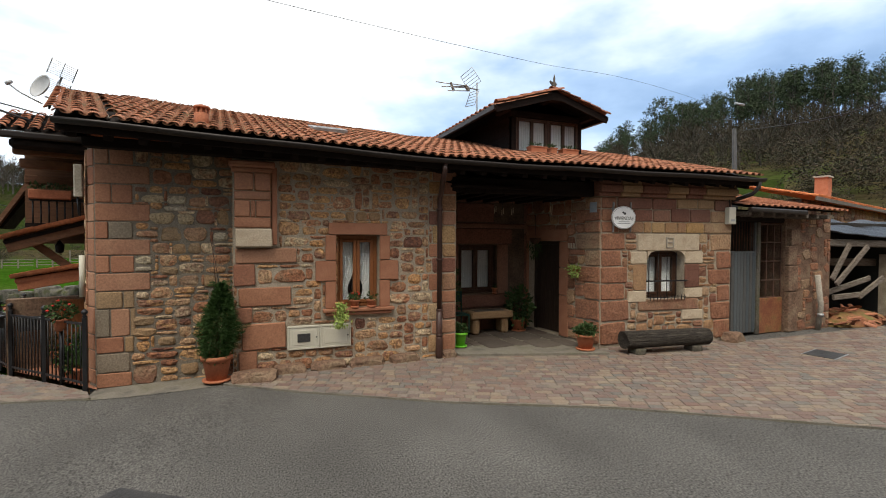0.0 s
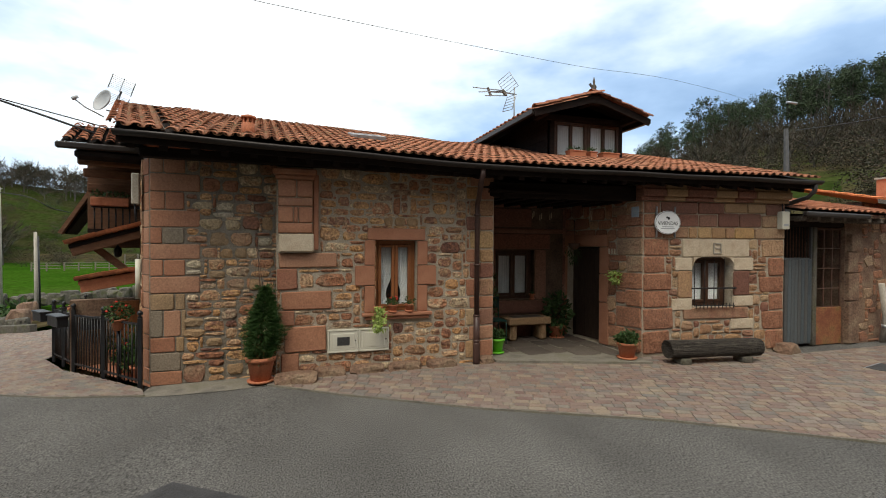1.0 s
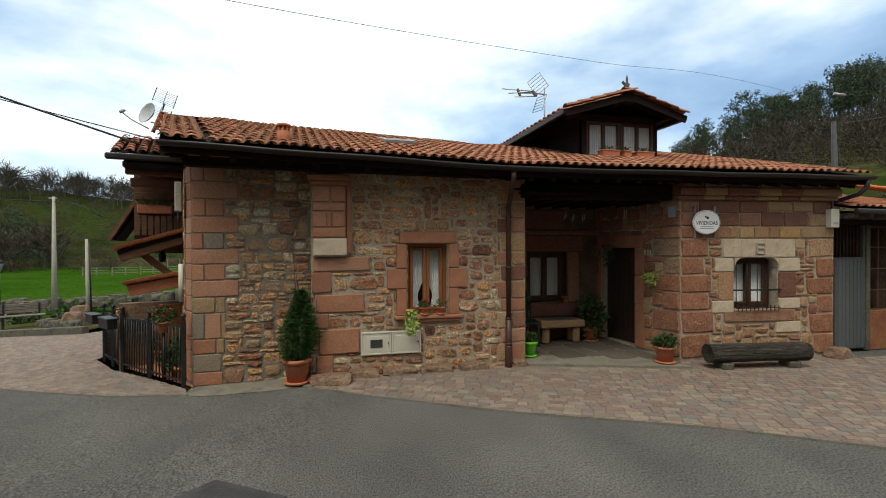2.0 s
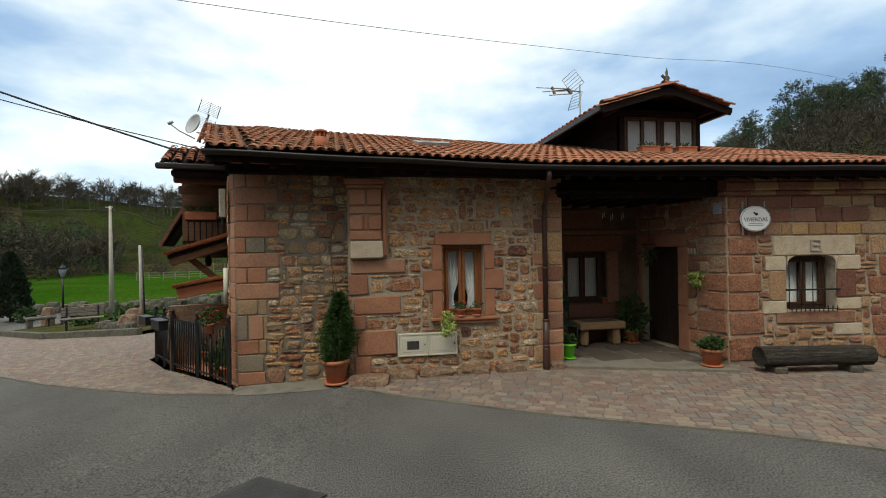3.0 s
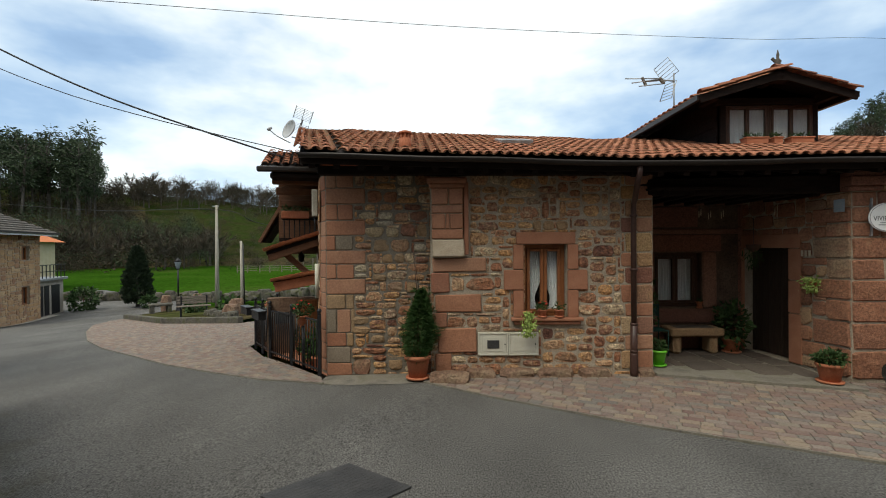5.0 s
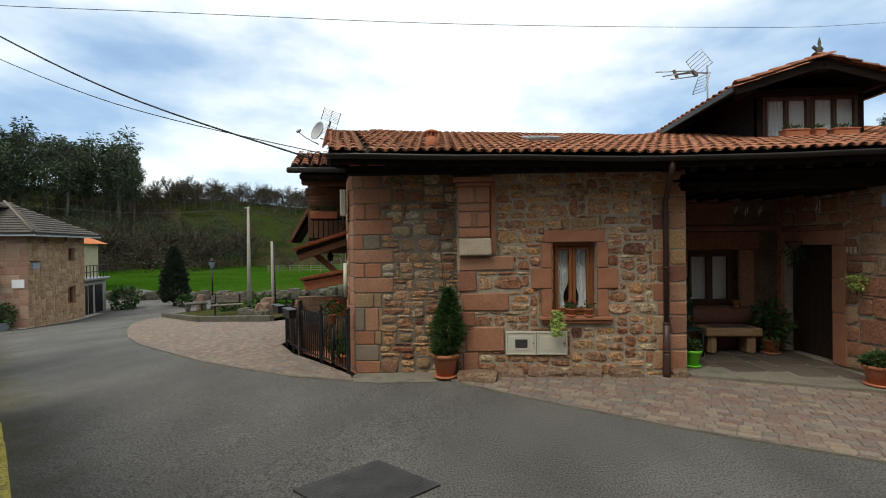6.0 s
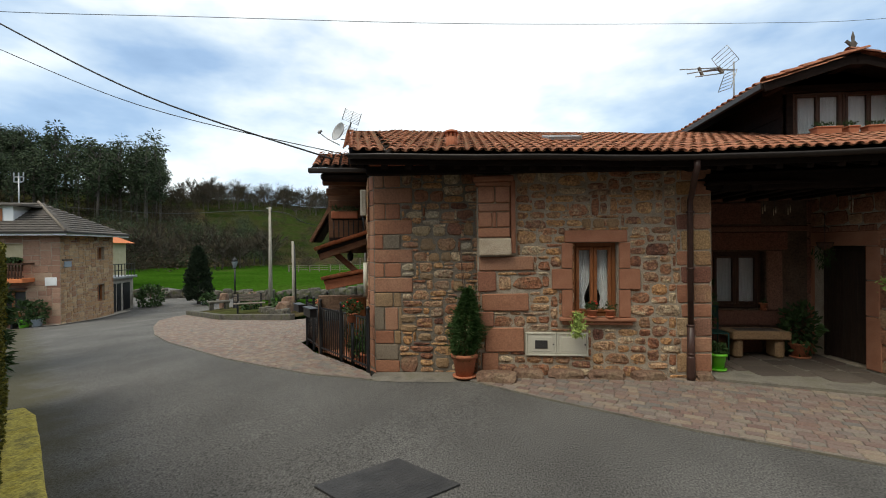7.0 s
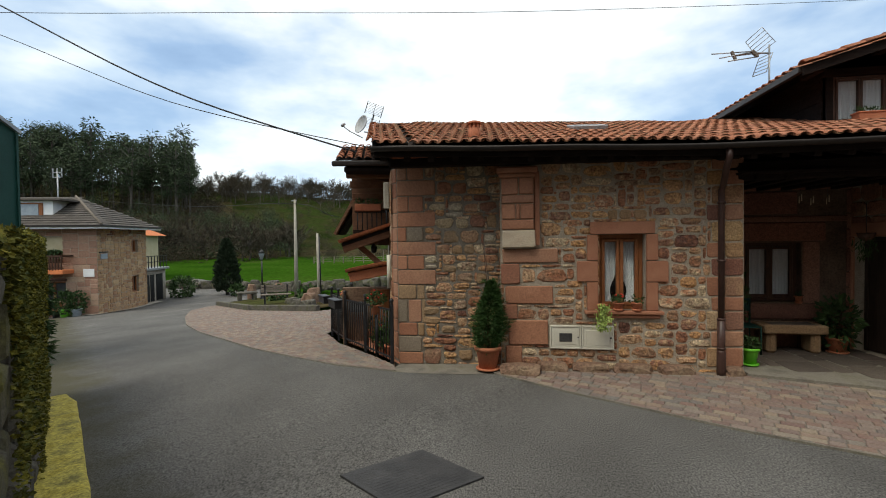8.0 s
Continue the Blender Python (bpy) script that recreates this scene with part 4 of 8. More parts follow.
L_RED = [(0.03, 0.24, 2.19, 2.33), (0.25, 0.51, 2.19, 2.35), (0.11, 0.34, 1.97, 2.17), (-0.37, -0.14, 2.46, 2.65), (-0.13, 0.08, 2.46, 2.63), (-0.54, -0.29, 1.80, 1.90), (-0.03, 0.25, 1.76, 1.95), (-0.37, -0.17, 1.61, 1.75),
         (-0.08, 0.15, 1.19, 1.34), (-0.58, -0.31, 0.0, 0.27), (-0.55, -0.41, 2.36, 2.43)]
L_TAN = [(0.35, 0.50, 1.97, 2.17), (-0.28, -0.04, 1.76, 1.95), (-0.16, 0.01, 1.60, 1.74), (0.02, 0.18, 1.60, 1.75), (-0.29, -0.08, 1.34, 1.45), (-0.07, 0.14, 0.07, 0.23), (-0.59, -0.32, 0.58, 0.71), (-0.58, -0.34, 0.72, 0.85), (-0.32, -0.11, 0.46, 0.58), (0.19, 0.36, 1.17, 1.34)]
for rects, mat in ((L_PALE, m_palestone), (L_RED, m_block), (L_TAN, m_cream)):
    lay("stone", rects, mat, left_wall, rng, (0.008, 0.022), 0.014, rough=True)
lay("stone", pack(-0.95, 0.62, 0.0, 2.90, quoin_l + L_PALE + L_RED + L_TAN, rng, (3, 6), (1, 3), 0.050), m_rubble, left_wall, rng, (0.006, 0.022), 0.014, rest=m_rubble_i, rough=True)
# the west flank seen edge-on, with the returns of the corner stones
w_quoin, z = [], 0.0
k = 0
for h in COURSES:
    w_quoin.append((-0.92 if k % 2 == 0 else -0.70, -0.42, z, z + h))
    lay("quoin", [(-0.21, -0.005, z, z + h)], m_quoin, chamfer_wall, rng, (0.006, 0.012), 0.010, 0.05, 0.05, 0.006)
    z, k = z + h, k + 1
lay("quoin", w_quoin, m_block, west_wall, rng, (0.02, 0.03), 0.008, 0.05, 0.05, 0.008)
lay("stone", pack(-2.2, -0.42, -0.2, 2.9, w_quoin, rng, (3, 7), (2, 5), 0.06), m_rubble, west_wall, rng, (0.010, 0.03), 0.012, limit=200, rest=m_rubble_i, rough=True)

# ---------------------------------------------------------------- stones of the block with the sign
bl = [(0.0, 0.30, 2.33, 2.53), (0.0, 0.22, 2.12, 2.33), (0.0, 0.34, 1.93, 2.12), (0.0, 0.46, 1.64, 1.93), (0.0, 0.40, 1.36, 1.64), (0.0, 0.52, 1.08, 1.36), (0.0, 0.46, 0.80, 1.08), (0.0, 0.56, 0.44, 0.80), (0.0, 0.50, 0.05, 0.44)]
top_rows = [(0.30, 0.98, 2.33, 2.53), (0.98, 1.48, 2.33, 2.53), (1.48, 1.92, 2.36, 2.53), (1.92, 2.28, 2.36, 2.53), (2.28, 2.66, 2.33, 2.53),
            (0.22, 0.62, 2.12, 2.33), (0.62, 1.00, 2.12, 2.33), (1.00, 1.36, 2.12, 2.33), (1.36, 1.76, 2.12, 2.36), (1.76, 2.20, 2.12, 2.36), (2.20, 2.66, 2.12, 2.33),
            (0.34, 0.82, 1.93, 2.12), (0.82, 0.98, 1.93, 2.12), (0.98, 1.24, 1.93, 2.12), (1.24, 1.50, 1.93, 2.12), (1.50, 1.68, 1.93, 2.12), (1.68, 2.06, 1.93, 2.12), (2.06, 2.66, 1.93, 2.12)]
pale = [(0.70, 1.97, 1.625, 1.925), (0.56, 0.895, 1.40, 1.62), (0.52, 0.895, 0.75, 0.95), (1.665, 2.05, 1.40, 1.62), (1.665, 2.05, 0.80, 0.98), (1.62, 2.06, 0.42, 0.60)]
mid = [(0.62, 0.895, 0.95, 1.40), (1.665, 1.98, 0.98, 1.40), (0.72, 1.96, 0.60, 0.795)]
rq = [(2.20, 2.66, 1.62, 1.93), (2.34, 2.66, 1.30, 1.62), (2.16, 2.66, 1.02, 1.30), (2.36, 2.66, 0.72, 1.02), (2.22, 2.66, 0.40, 0.72), (2.30, 2.66, 0.06, 0.40)]
b_fixed = bl + top_rows + pale + mid + rq + [(0.895, 1.665, 0.795, 1.625)]
lay("block", bl + rq, m_block, block_wall, rng, (0.012, 0.026), 0.012, 0.22, 0.08, 0.016)
lay("block", top_rows[:2] + top_rows[4:10] + mid[1:2], m_darkred, block_wall, rng, (0.012, 0.022), 0.010, 0.10, 0.09, 0.010)
lay("block", top_rows[10:11] + top_rows[17:] + mid[2:], m_ashlar, block_wall, rng, (0.012, 0.022), 0.010, 0.12, 0.10, 0.010)
lay("block", top_rows[11:17] + mid[:1], m_ochre, block_wall, rng, (0.012, 0.022), 0.010, 0.10, 0.09, 0.010)
lay("pale_block", top_rows[2:4], m_cream, block_wall, rng, (0.012, 0.02), 0.010, 0.08, 0.08, 0.010)
lay("pale_block", pale, m_pale, block_wall, rng, (0.018, 0.024), 0.009, 0.06, 0.07, 0.008)
lay("block", pack(0.0, 2.66, 0.05, 1.93, b_fixed, rng, (2, 6), (1, 3), 0.058), m_ashlar, block_wall, rng, (0.006, 0.024), 0.013, rough=True)
# rounded upper corners of the window opening
for s, u in ((1, 0.90), (-1, 1.66)):
    prof = [(u, 1.62), (u, 1.48)] + [(u + s * 0.14 * (1 - math.cos(math.pi / 2 * i / 6)), 1.48 + 0.14 * math.sin(math.pi / 2 * i / 6)) for i in range(1, 7)]
    vs = [(a, -0.028, b) for a, b in prof] + [(a, 0.14, b) for a, b in prof]
    n = len(prof)
    fs = [tuple(range(n)), tuple(range(2 * n - 1, n - 1, -1))] + [(i, (i + 1) % n, n + (i + 1) % n, n + i) for i in range(n)]
    part("arch_spandrel", (vs, fs), m_pale, block_wall)
# carved ornament in the lintel: plain relief bars
for a, b, c, d in ((1.26, 1.28, 1.68, 1.86), (1.30, 1.40, 1.84, 1.86), (1.40, 1.42, 1.78, 1.85), (1.30, 1.41, 1.765, 1.785), (1.40, 1.42, 1.69, 1.765), (1.29, 1.40, 1.68, 1.70)):
    part("carved_relief", boxes((a, b, -0.042, -0.02, c, d), bevel=0.003), m_concrete, block_wall)
# cornice in several lengths
cu = -0.08
for i, w in enumerate((0.42, 0.38, 0.52, 0.40, 0.36, 0.70)):
    m_c = m_darkred if i % 2 == 0 else m_cream
    part("cornice_stone", boxes((cu, cu + w - 0.008, -0.07, 0.1, 2.535, 2.60), (cu, cu + w - 0.008, -0.13, 0.1, 2.60, 2.72), (cu, cu + w - 0.008, -0.10, 0.1, 2.72, 2.79), bevel=0.012), m_c, block_wall)
    cu += w
# side of the block in the porch
side_fixed = [(-1.95, -0.78, 0.0, 1.95)]
s_bl = []
z = 0.05
for i, h in enumerate((0.39, 0.36, 0.28, 0.28, 0.28, 0.29, 0.19, 0.21, 0.20)):
    s_bl.append((-0.34 - 0.2 * (i % 2), 0.0, z, z + h))
    z += h
lay("block", s_bl, m_block, block_side, rng, (0.015, 0.035), 0.009, 0.22, 0.09, 0.012)
lay("block", pack(-1.98, 0.0, 0.05, 2.75, s_bl + side_fixed, rng, (4, 9), (3, 5), 0.055), m_block, block_side, rng, (0.012, 0.03), 0.012, 0.2, 0.2)
lay("door_jamb", [(-0.93, -0.70, 0.05, 0.80), (-0.93, -0.72, 0.80, 1.30), (-0.93, -0.70, 1.30, 1.78), (-1.96, -0.72, 1.78, 2.0), (-1.96, -1.80, 0.05, 1.78)], m_redtrim, block_side, rng, (0.03, 0.036), 0.008, 0.03, 0.03, 0.008)
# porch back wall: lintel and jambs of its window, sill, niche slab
# darker stone than the side wall's, with the porch's shade in its colour
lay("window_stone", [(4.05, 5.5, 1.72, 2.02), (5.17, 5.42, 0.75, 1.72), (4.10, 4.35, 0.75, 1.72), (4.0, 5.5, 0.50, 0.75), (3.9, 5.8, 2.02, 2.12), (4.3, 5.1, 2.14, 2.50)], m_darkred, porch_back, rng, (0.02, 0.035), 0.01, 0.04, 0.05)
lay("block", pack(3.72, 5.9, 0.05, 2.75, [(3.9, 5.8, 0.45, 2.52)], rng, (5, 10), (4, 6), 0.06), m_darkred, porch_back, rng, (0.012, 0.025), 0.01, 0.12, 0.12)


# ---------------------------------------------------------------- windows
def curtain(u0, u1, z0, z1, y, tie_side, tie_z, folds=7):
    """A hanging cloth, gathered at tie_z towards one side (0 for straight)."""
    nu, nz = folds * 4, 16
    verts, faces = [], []
    for j in range(nz + 1):
        z = z1 + (z0 - z1) * j / nz
        pinch = math.exp(-((z - tie_z) / 0.13) ** 2) if tie_side else 0.0
        below = smooth01(tie_z + 0.35, tie_z, z) if tie_side else 0.0
        shrink = 1 - 0.42 * pinch - 0.20 * below * (1 - pinch)
        for i in range(nu + 1):
            f = i / nu
            x = u0 + (u1 - u0) * f
            if tie_side:
                edge = u0 if tie_side < 0 else u1
                x = edge + (x - edge) * shrink
            verts.append((x, y + 0.014 * math.sin(f * folds * 2 * math.pi) * (1 - 0.3 * pinch), z))
    for j in range(nz):
        for i in range(nu):
            a = j * (nu + 1) + i
            faces.append((a, a + 1, a + nu + 2, a + nu + 1))
    return mesh_of("curtain", verts, faces, True)


def casement(name, m, w, h, wood, label, tied=True, parent_kind="structure", curtains=True, bar=0.055, hang_y=0.10):
    """A two-leaf window, 0 to w and 0 to h in its own plane, with panes and hanging curtains."""
    win = thing(name, m, label, "window", kind=parent_kind)
    part("window_frame", boxes((0, bar, 0, 0.07, 0, h), (w - bar, w, 0, 0.07, 0, h), (bar, w - bar, 0, 0.07, 0, bar), (bar, w - bar, 0, 0.07, h - bar, h), bevel=0.006), wood, win)
    half = w / 2
    for s, (a, b) in enumerate(((bar + 0.003, half - 0.002), (half + 0.002, w - bar - 0.003))):
        st = bar * 0.85
        leaf = part("casement_leaf", boxes((a, a + st, -0.012, 0.045, bar + 0.003, h - bar - 0.003), (b - st, b, -0.012, 0.045, bar + 0.003, h - bar - 0.003),
                    (a + st, b - st, -0.012, 0.045, bar + 0.003, bar + st), (a + st, b - st, -0.012, 0.045, h - bar - st, h - bar - 0.003), bevel=0.006), wood, win)
        pane = part("pane", boxes((a + st, b - st, 0.014, 0.019, bar + st, h - bar - st)), m_glass, leaf)
        pane.visible_shadow = False
        if curtains:
            side = 0 if not tied else (-1 if s == 0 else 1)
            k = 0.92 if tied else 0.97
            c0, c1 = (a + 0.01, a + k * (b - a)) if s == 0 else (b - k * (b - a), b - 0.01)
            part("curtain", curtain(c0, c1, bar + 0.01, h - bar - 0.02, hang_y, side, h * 0.24), m_cloth, win, "white gathered curtain")
    if curtains:
        part("curtain_rod", tube([(bar, hang_y, h - bar - 0.02), (w - bar, hang_y, h - bar - 0.02)], 0.008), m_iron, win)
    return win


casement("window_1", M_MAIN @ Matrix.Translation((1.872, 0.12, 0.823)), 0.606, 1.035, m_wood, "brown wooden casement window with tied white curtains")
casement("window_2", M_BLOCK @ Matrix.Translation((0.902, 0.16, 0.803)), 0.756, 0.815, m_wood_dk, "small dark wooden window with pale curtains", tied=False)
casement("window_3", wall_at(4.362, 7.72, 0, 0.772), 0.796, 0.926, m_wood_dk, "dark wooden porch window with white curtains", tied=False)
# iron grille over the small window
grille = thing("window_grille", M_BLOCK @ Matrix.Translation((0.90, -0.05, 0.80)), "black wrought iron window grille", "grille")
for a in (0.10, 0.29, 0.47, 0.66):
    part("bar", tube([(a, 0.12, 0.02), (a, 0.12, 0.80)], 0.007, 6), m_iron, grille)
part("rail", boxes((-0.03, 0.79, -0.01, 0.01, 0.30, 0.325), (-0.03, -0.01, -0.01, 0.08, 0.30, 0.325), (0.77, 0.79, -0.01, 0.08, 0.30, 0.325)), m_iron, grille)
part("spike_rail", boxes((0.0, 0.76, -0.015, 0.0, 0.02, 0.035), *[(0.03 + 0.07 * i, 0.04 + 0.07 * i, -0.013, -0.003, -0.02, 0.07) for i in range(11)]), m_iron, grille)

# ---------------------------------------------------------------- door in the porch
door = thing("door_1", M_SIDE @ Matrix.Translation((DOOR[0], 0.14, DOOR[2])), "dark old plank door", "door", kind="structure")
dw, dh = DOOR[1] - DOOR[0], DOOR[3] - DOOR[2]
part("door_frame", boxes((0, 0.06, 0, 0.08, 0, dh), (dw - 0.06, dw, 0, 0.08, 0, dh), (0.06, dw - 0.06, 0, 0.08, dh - 0.06, dh), bevel=0.005), m_door, door)
for i in range(6):
    a = 0.062 + i * (dw - 0.124) / 6
    part("plank", boxes((a, a + (dw - 0.124) / 6 - 0.004, 0.02, 0.06, 0.01, dh - 0.065), bevel=0.004), m_door, door)
part("door_handle", tube([(dw - 0.14, 0.015, 0.80), (dw - 0.14, -0.03, 0.82), (dw - 0.14, -0.03, 0.90), (dw - 0.14, 0.015, 0.92)], 0.008), m_iron, door, "black iron handle")

# ---------------------------------------------------------------- fittings on the main wall
for a, name in ((1.212, "left"), (1.642, "right")):
    mb = thing("meter_box", M_MAIN @ Matrix.Translation((a, -0.045, 0.290)), "cream plastic utility meter box set in the wall" if name == "right" else "cream plastic meter box with a dark viewing window", "meter box", "meter boxes")
    part("box_frame", boxes((0, 0.424, 0, 0.06, 0, 0.022), (0, 0.424, 0, 0.06, 0.298, 0.32), (0, 0.022, 0, 0.06, 0.022, 0.298), (0.402, 0.424, 0, 0.06, 0.022, 0.298), bevel=0.003), m_white, mb)
    part("box_door", boxes((0.024, 0.40, 0.008, 0.05, 0.024, 0.296), (0.06, 0.364, 0.003, 0.012, 0.06, 0.26), bevel=0.003), m_white, mb)
    part("lock", lathe([(0.010, 0), (0.010, 0.012), (0.006, 0.014)], 10, m=pose(0.382, 0.008, 0.16, 90, 0, 0)), m_iron, mb)
    if name == "left":
        part("viewing_window", boxes((0.13, 0.30, -0.004, 0.006, 0.10, 0.215), bevel=0.002), m_manhole, mb, "dark viewing window")
# drainpipe
px, py = 3.385, 6.09
pipe = thing("downpipe", pose(0, 0, 0), "dark brown metal downpipe on the stone wall", "downpipe")
part("pipe", tube([(3.27, 5.60, 2.86), (3.27, 5.60, 2.76), (3.27, 5.66, 2.68), (3.37, 6.0, 2.48), (px, py, 2.42), (px, py, 2.3), (px, py, 0.72)], 0.038, 12), m_pipe, pipe)
part("foot_pipe", tube([(px, py, 0.75), (px, py, 0.02)], 0.047, 12), m_pipe, pipe)
for zz in (0.36, 0.74, 1.5, 2.25):
    part("pipe_clip", lathe([(0.05, -0.015), (0.054, 0), (0.05, 0.015)], 14, m=pose(px, py, zz)), m_pipe, pipe)
part("shoe", lathe([(0.052, 0.0), (0.055, 0.05), (0.052, 0.30), (0.048, 0.32)], 14, m=pose(px, py, 0.01)), m_pipe, pipe)


def pot_shape(r, h, rim=0.012):
    return lathe([(r * 0.68, 0), (r * 0.94, h * 0.82), (r * 0.95, h * 0.83), (r + rim, h * 0.83), (r + rim, h), (r * 0.9, h), (r * 0.84, h * 0.90), (0.01, h * 0.88)], 22)


def foliage_ball(r, zc, squash=1.0):
    def f(g):
        d = Vector((g.gauss(0, 1), g.gauss(0, 1), g.gauss(0, 1))).normalized()
        k = r * g.uniform(0.45, 1.0)
        return (d.x * k, d.y * k, zc + d.z * k * squash), d
    return f


def potted(name, x, y, z, r, h, pot_mat, leaf_mat, spread, count, size, label, flowers=0, squash=0.8, narrow=0.5, dish=True, grp=""):
    p = thing(name, pose(x, y, z, 0, 0, random.uniform(0, 360)), label, "potted plant", grp)
    zz = 0.0
    if dish:
        part("saucer", lathe([(r * 0.8, 0), (r * 1.0, 0.012), (r * 1.02, 0.03), (r * 0.9, 0.03)], 20), pot_mat, p)
        zz = 0.014
    po = part("pot", pot_shape(r, h), pot_mat, p)
    po.location.z = zz
    g = random.Random(int(1000 * (x + 3 * y)))
    part("foliage", leaves(count, foliage_ball(spread, zz + h + spread * squash * 0.55, squash), size, g, 0.1, narrow), leaf_mat, p)
    stems = bmesh.new()
    for _ in range(6):
        tube([(0, 0, zz + h * 0.85), (g.uniform(-.3, .3) * spread, g.uniform(-.3, .3) * spread, zz + h + spread * 0.4), (g.uniform(-.7, .7) * spread, g.uniform(-.7, .7) * spread, zz + h + spread * squash * 0.9)], 0.004, 5, stems)
    part("stem", stems, m_leaf, p)
    for _ in range(flowers):
        a = g.uniform(0, 6.28)
        fl = lathe([(0.004, 0), (0.022, 0.012), (0.026, 0.024), (0.006, 0.026)], 7)
        part("flower", fl, m_flower, p, "red flower", m=pose(spread * 0.7 * math.cos(a), spread * 0.7 * math.sin(a), zz + h + spread * g.uniform(0.6, 1.3), g.uniform(-30, 30), g.uniform(-30, 30), 0))
    return p


# the tall conifer in a terracotta pot
con = thing("potted_conifer", pose(0.36, 6.06, -0.004), "bushy green conifer in a large terracotta pot", "potted plant")
part("saucer", lathe([(0.13, 0), (0.165, 0.015), (0.17, 0.035), (0.14, 0.035)], 24), m_terra, con)
po = part("pot", pot_shape(0.175, 0.32, 0.014), m_terra, con)
po.location.z = 0.015


def cone_leaves(g):
    t = g.random() ** 0.8
    zz = 0.24 + t * 0.98
    prof = 0.225 * min(1.0, 0.55 + 1.5 * t) * (1 - t ** 1.7) ** 0.8
    a = g.uniform(0, 2 * math.pi)
    lump = 1 + 0.75 * noise.noise(Vector((math.cos(a) * 2.2, math.sin(a) * 2.2, zz * 5 + 3)))
    k = prof * lump * g.uniform(0.45, 1.0)
    return (math.cos(a) * k + 0.06 * t, math.sin(a) * k, zz), (math.cos(a) * 0.9, math.sin(a) * 0.9, 0.15)


part("foliage", leaves(11000, cone_leaves, 0.070, random.Random(3), 0.0, 0.13), m_conifer, con)
g_sp = random.Random(8)
sprays = [cone_leaves(g_sp) for _ in range(90)]


def spray_leaves(g):
    """Thin feathery shoots that stand out of the crown."""
    (x, y, zz), (ox, oy, _) = sprays[g.randrange(90)]
    q = g.uniform(0, 0.13)
    return (x + ox * q, y + oy * q, zz + q * 0.7 - q * q * 3), (ox, oy, 0.5)


part("feathery_outer_growth", leaves(2600, spray_leaves, 0.045, random.Random(9), 0.0, 0.14), m_conifer, con)
part("trunk", tube([(0, 0, 0.28), (0.01, 0, 0.8), (0, 0.01, 1.12), (-0.03, 0.02, 1.5), (-0.06, 0.06, 1.95)], [0.02, 0.016, 0.008, 0.004, 0.003], 6), m_rust, con)
part("cane", tube([(0.05, 0.1, 1.0), (-0.02, 0.12, 1.5), (-0.08, 0.10, 1.82)], 0.004, 5), m_rust, con)

# pots on the window sill, and the trailing plant
for sx, fl, cnt in ((2.12, 3, 160), (2.36, 0, 60)):
    potted("sill_pot", sx, 6.155, 0.825, 0.066, 0.10, m_terra, m_leaf, 0.085, cnt, 0.035, "small terracotta pot with red geranium on the sill" if fl else "small terracotta pot on the window sill", fl, 0.8, 0.7, True, "pots on the window sill")
tr = thing("trailing_plant", pose(1.90, 6.10, 0.83), "pale green trailing plant hanging over the window sill", "potted plant")
part("pot", pot_shape(0.055, 0.09), m_terra, tr)
part("foliage", leaves(420, lambda g: ((g.gauss(0, 0.045), -0.07 - 0.02 * g.random(), 0.12 - 0.36 * g.random() ** 0.8), (0, -0.5, -0.6)), 0.045, random.Random(9), 0.4, 0.5), m_pothos, tr)

# boulder at the foot of the pilaster and rough footing stones
def boulder(name, x, y, z, sx, sy, sz, mat, label, seed, rz=0):
    bm = bmesh.new()
    bmesh.ops.create_icosphere(bm, subdivisions=3, radius=1.0)
    for v in bm.verts:
        n1 = noise.noise(v.co * 1.3 + Vector((seed, 0, 0))) * 0.35 + noise.noise(v.co * 3.5 + Vector((0, seed, 0))) * 0.12
        v.co = v.co * (1 + n1)
        v.co = Vector((max(-0.85, min(0.85, v.co.x)) * sx, max(-0.8, min(0.8, v.co.y)) * sy, max(-0.6, min(0.75, v.co.z)) * sz))
    return tagged(part(name, bm, mat, m=pose(x, y, z, 0, 0, rz)), label, "boulder")


boulder("boulder", 0.80, 5.93, 0.04, 0.32, 0.17, 0.11, m_adobe, "grey weathered footing boulder against the wall", 1.0, -8)
for i, (bx, bw) in enumerate(((1.25, 0.24), (1.75, 0.28), (2.3, 0.30), (2.85, 0.26), (3.55, 0.16))):
    boulder("footing_stone", bx, 6.13, 0.03, bw, 0.13, 0.11, m_adobe, "rough footing stone at the base of the wall", 3.0 + i, i * 4 - 6)
boulder("boulder", 8.75, 5.36, 0.05, 0.24, 0.18, 0.16, m_adobe, "worn corner stone at the foot of the wall", 9.0, 10)


# ---------------------------------------------------------------- sign, plaque, meter
sign = thing("round_sign", M_BLOCK @ Matrix.Translation((0.37, -0.075, 2.18)), "white oval enamel sign with dark lettering", "sign")
bm = lathe([(0.225, 0), (0.232, 0.006), (0.232, 0.016), (0.225, 0.022)], 40, m=pose(0, 0, 0, 90, 0, 0))
for v in bm.verts:
    v.co.z *= 0.82
part("sign_plate", bm, m_signwhite, sign)
bm = bmesh.new()
ring = [(0.218 * math.cos(2 * math.pi * i / 40), -0.0235, 0.179 * math.sin(2 * math.pi * i / 40)) for i in range(41)]
tube(ring, 0.0025, 5, bm)
part("sign_border", bm, m_ink, sign)
for xx in (-0.16, 0.17):
    part("bracket", boxes((xx - 0.008, xx + 0.008, 0.02, 0.075, -0.24, 0.26), bevel=0.003), m_galv, sign)
font = bpy.data.curves.new("lettering", "FONT")
font.body, font.size, font.align_x, font.align_y, font.extrude = "VIVIENDAS", 0.086, "CENTER", "CENTER", 0.001
font_ob = new("lettering_source", font)
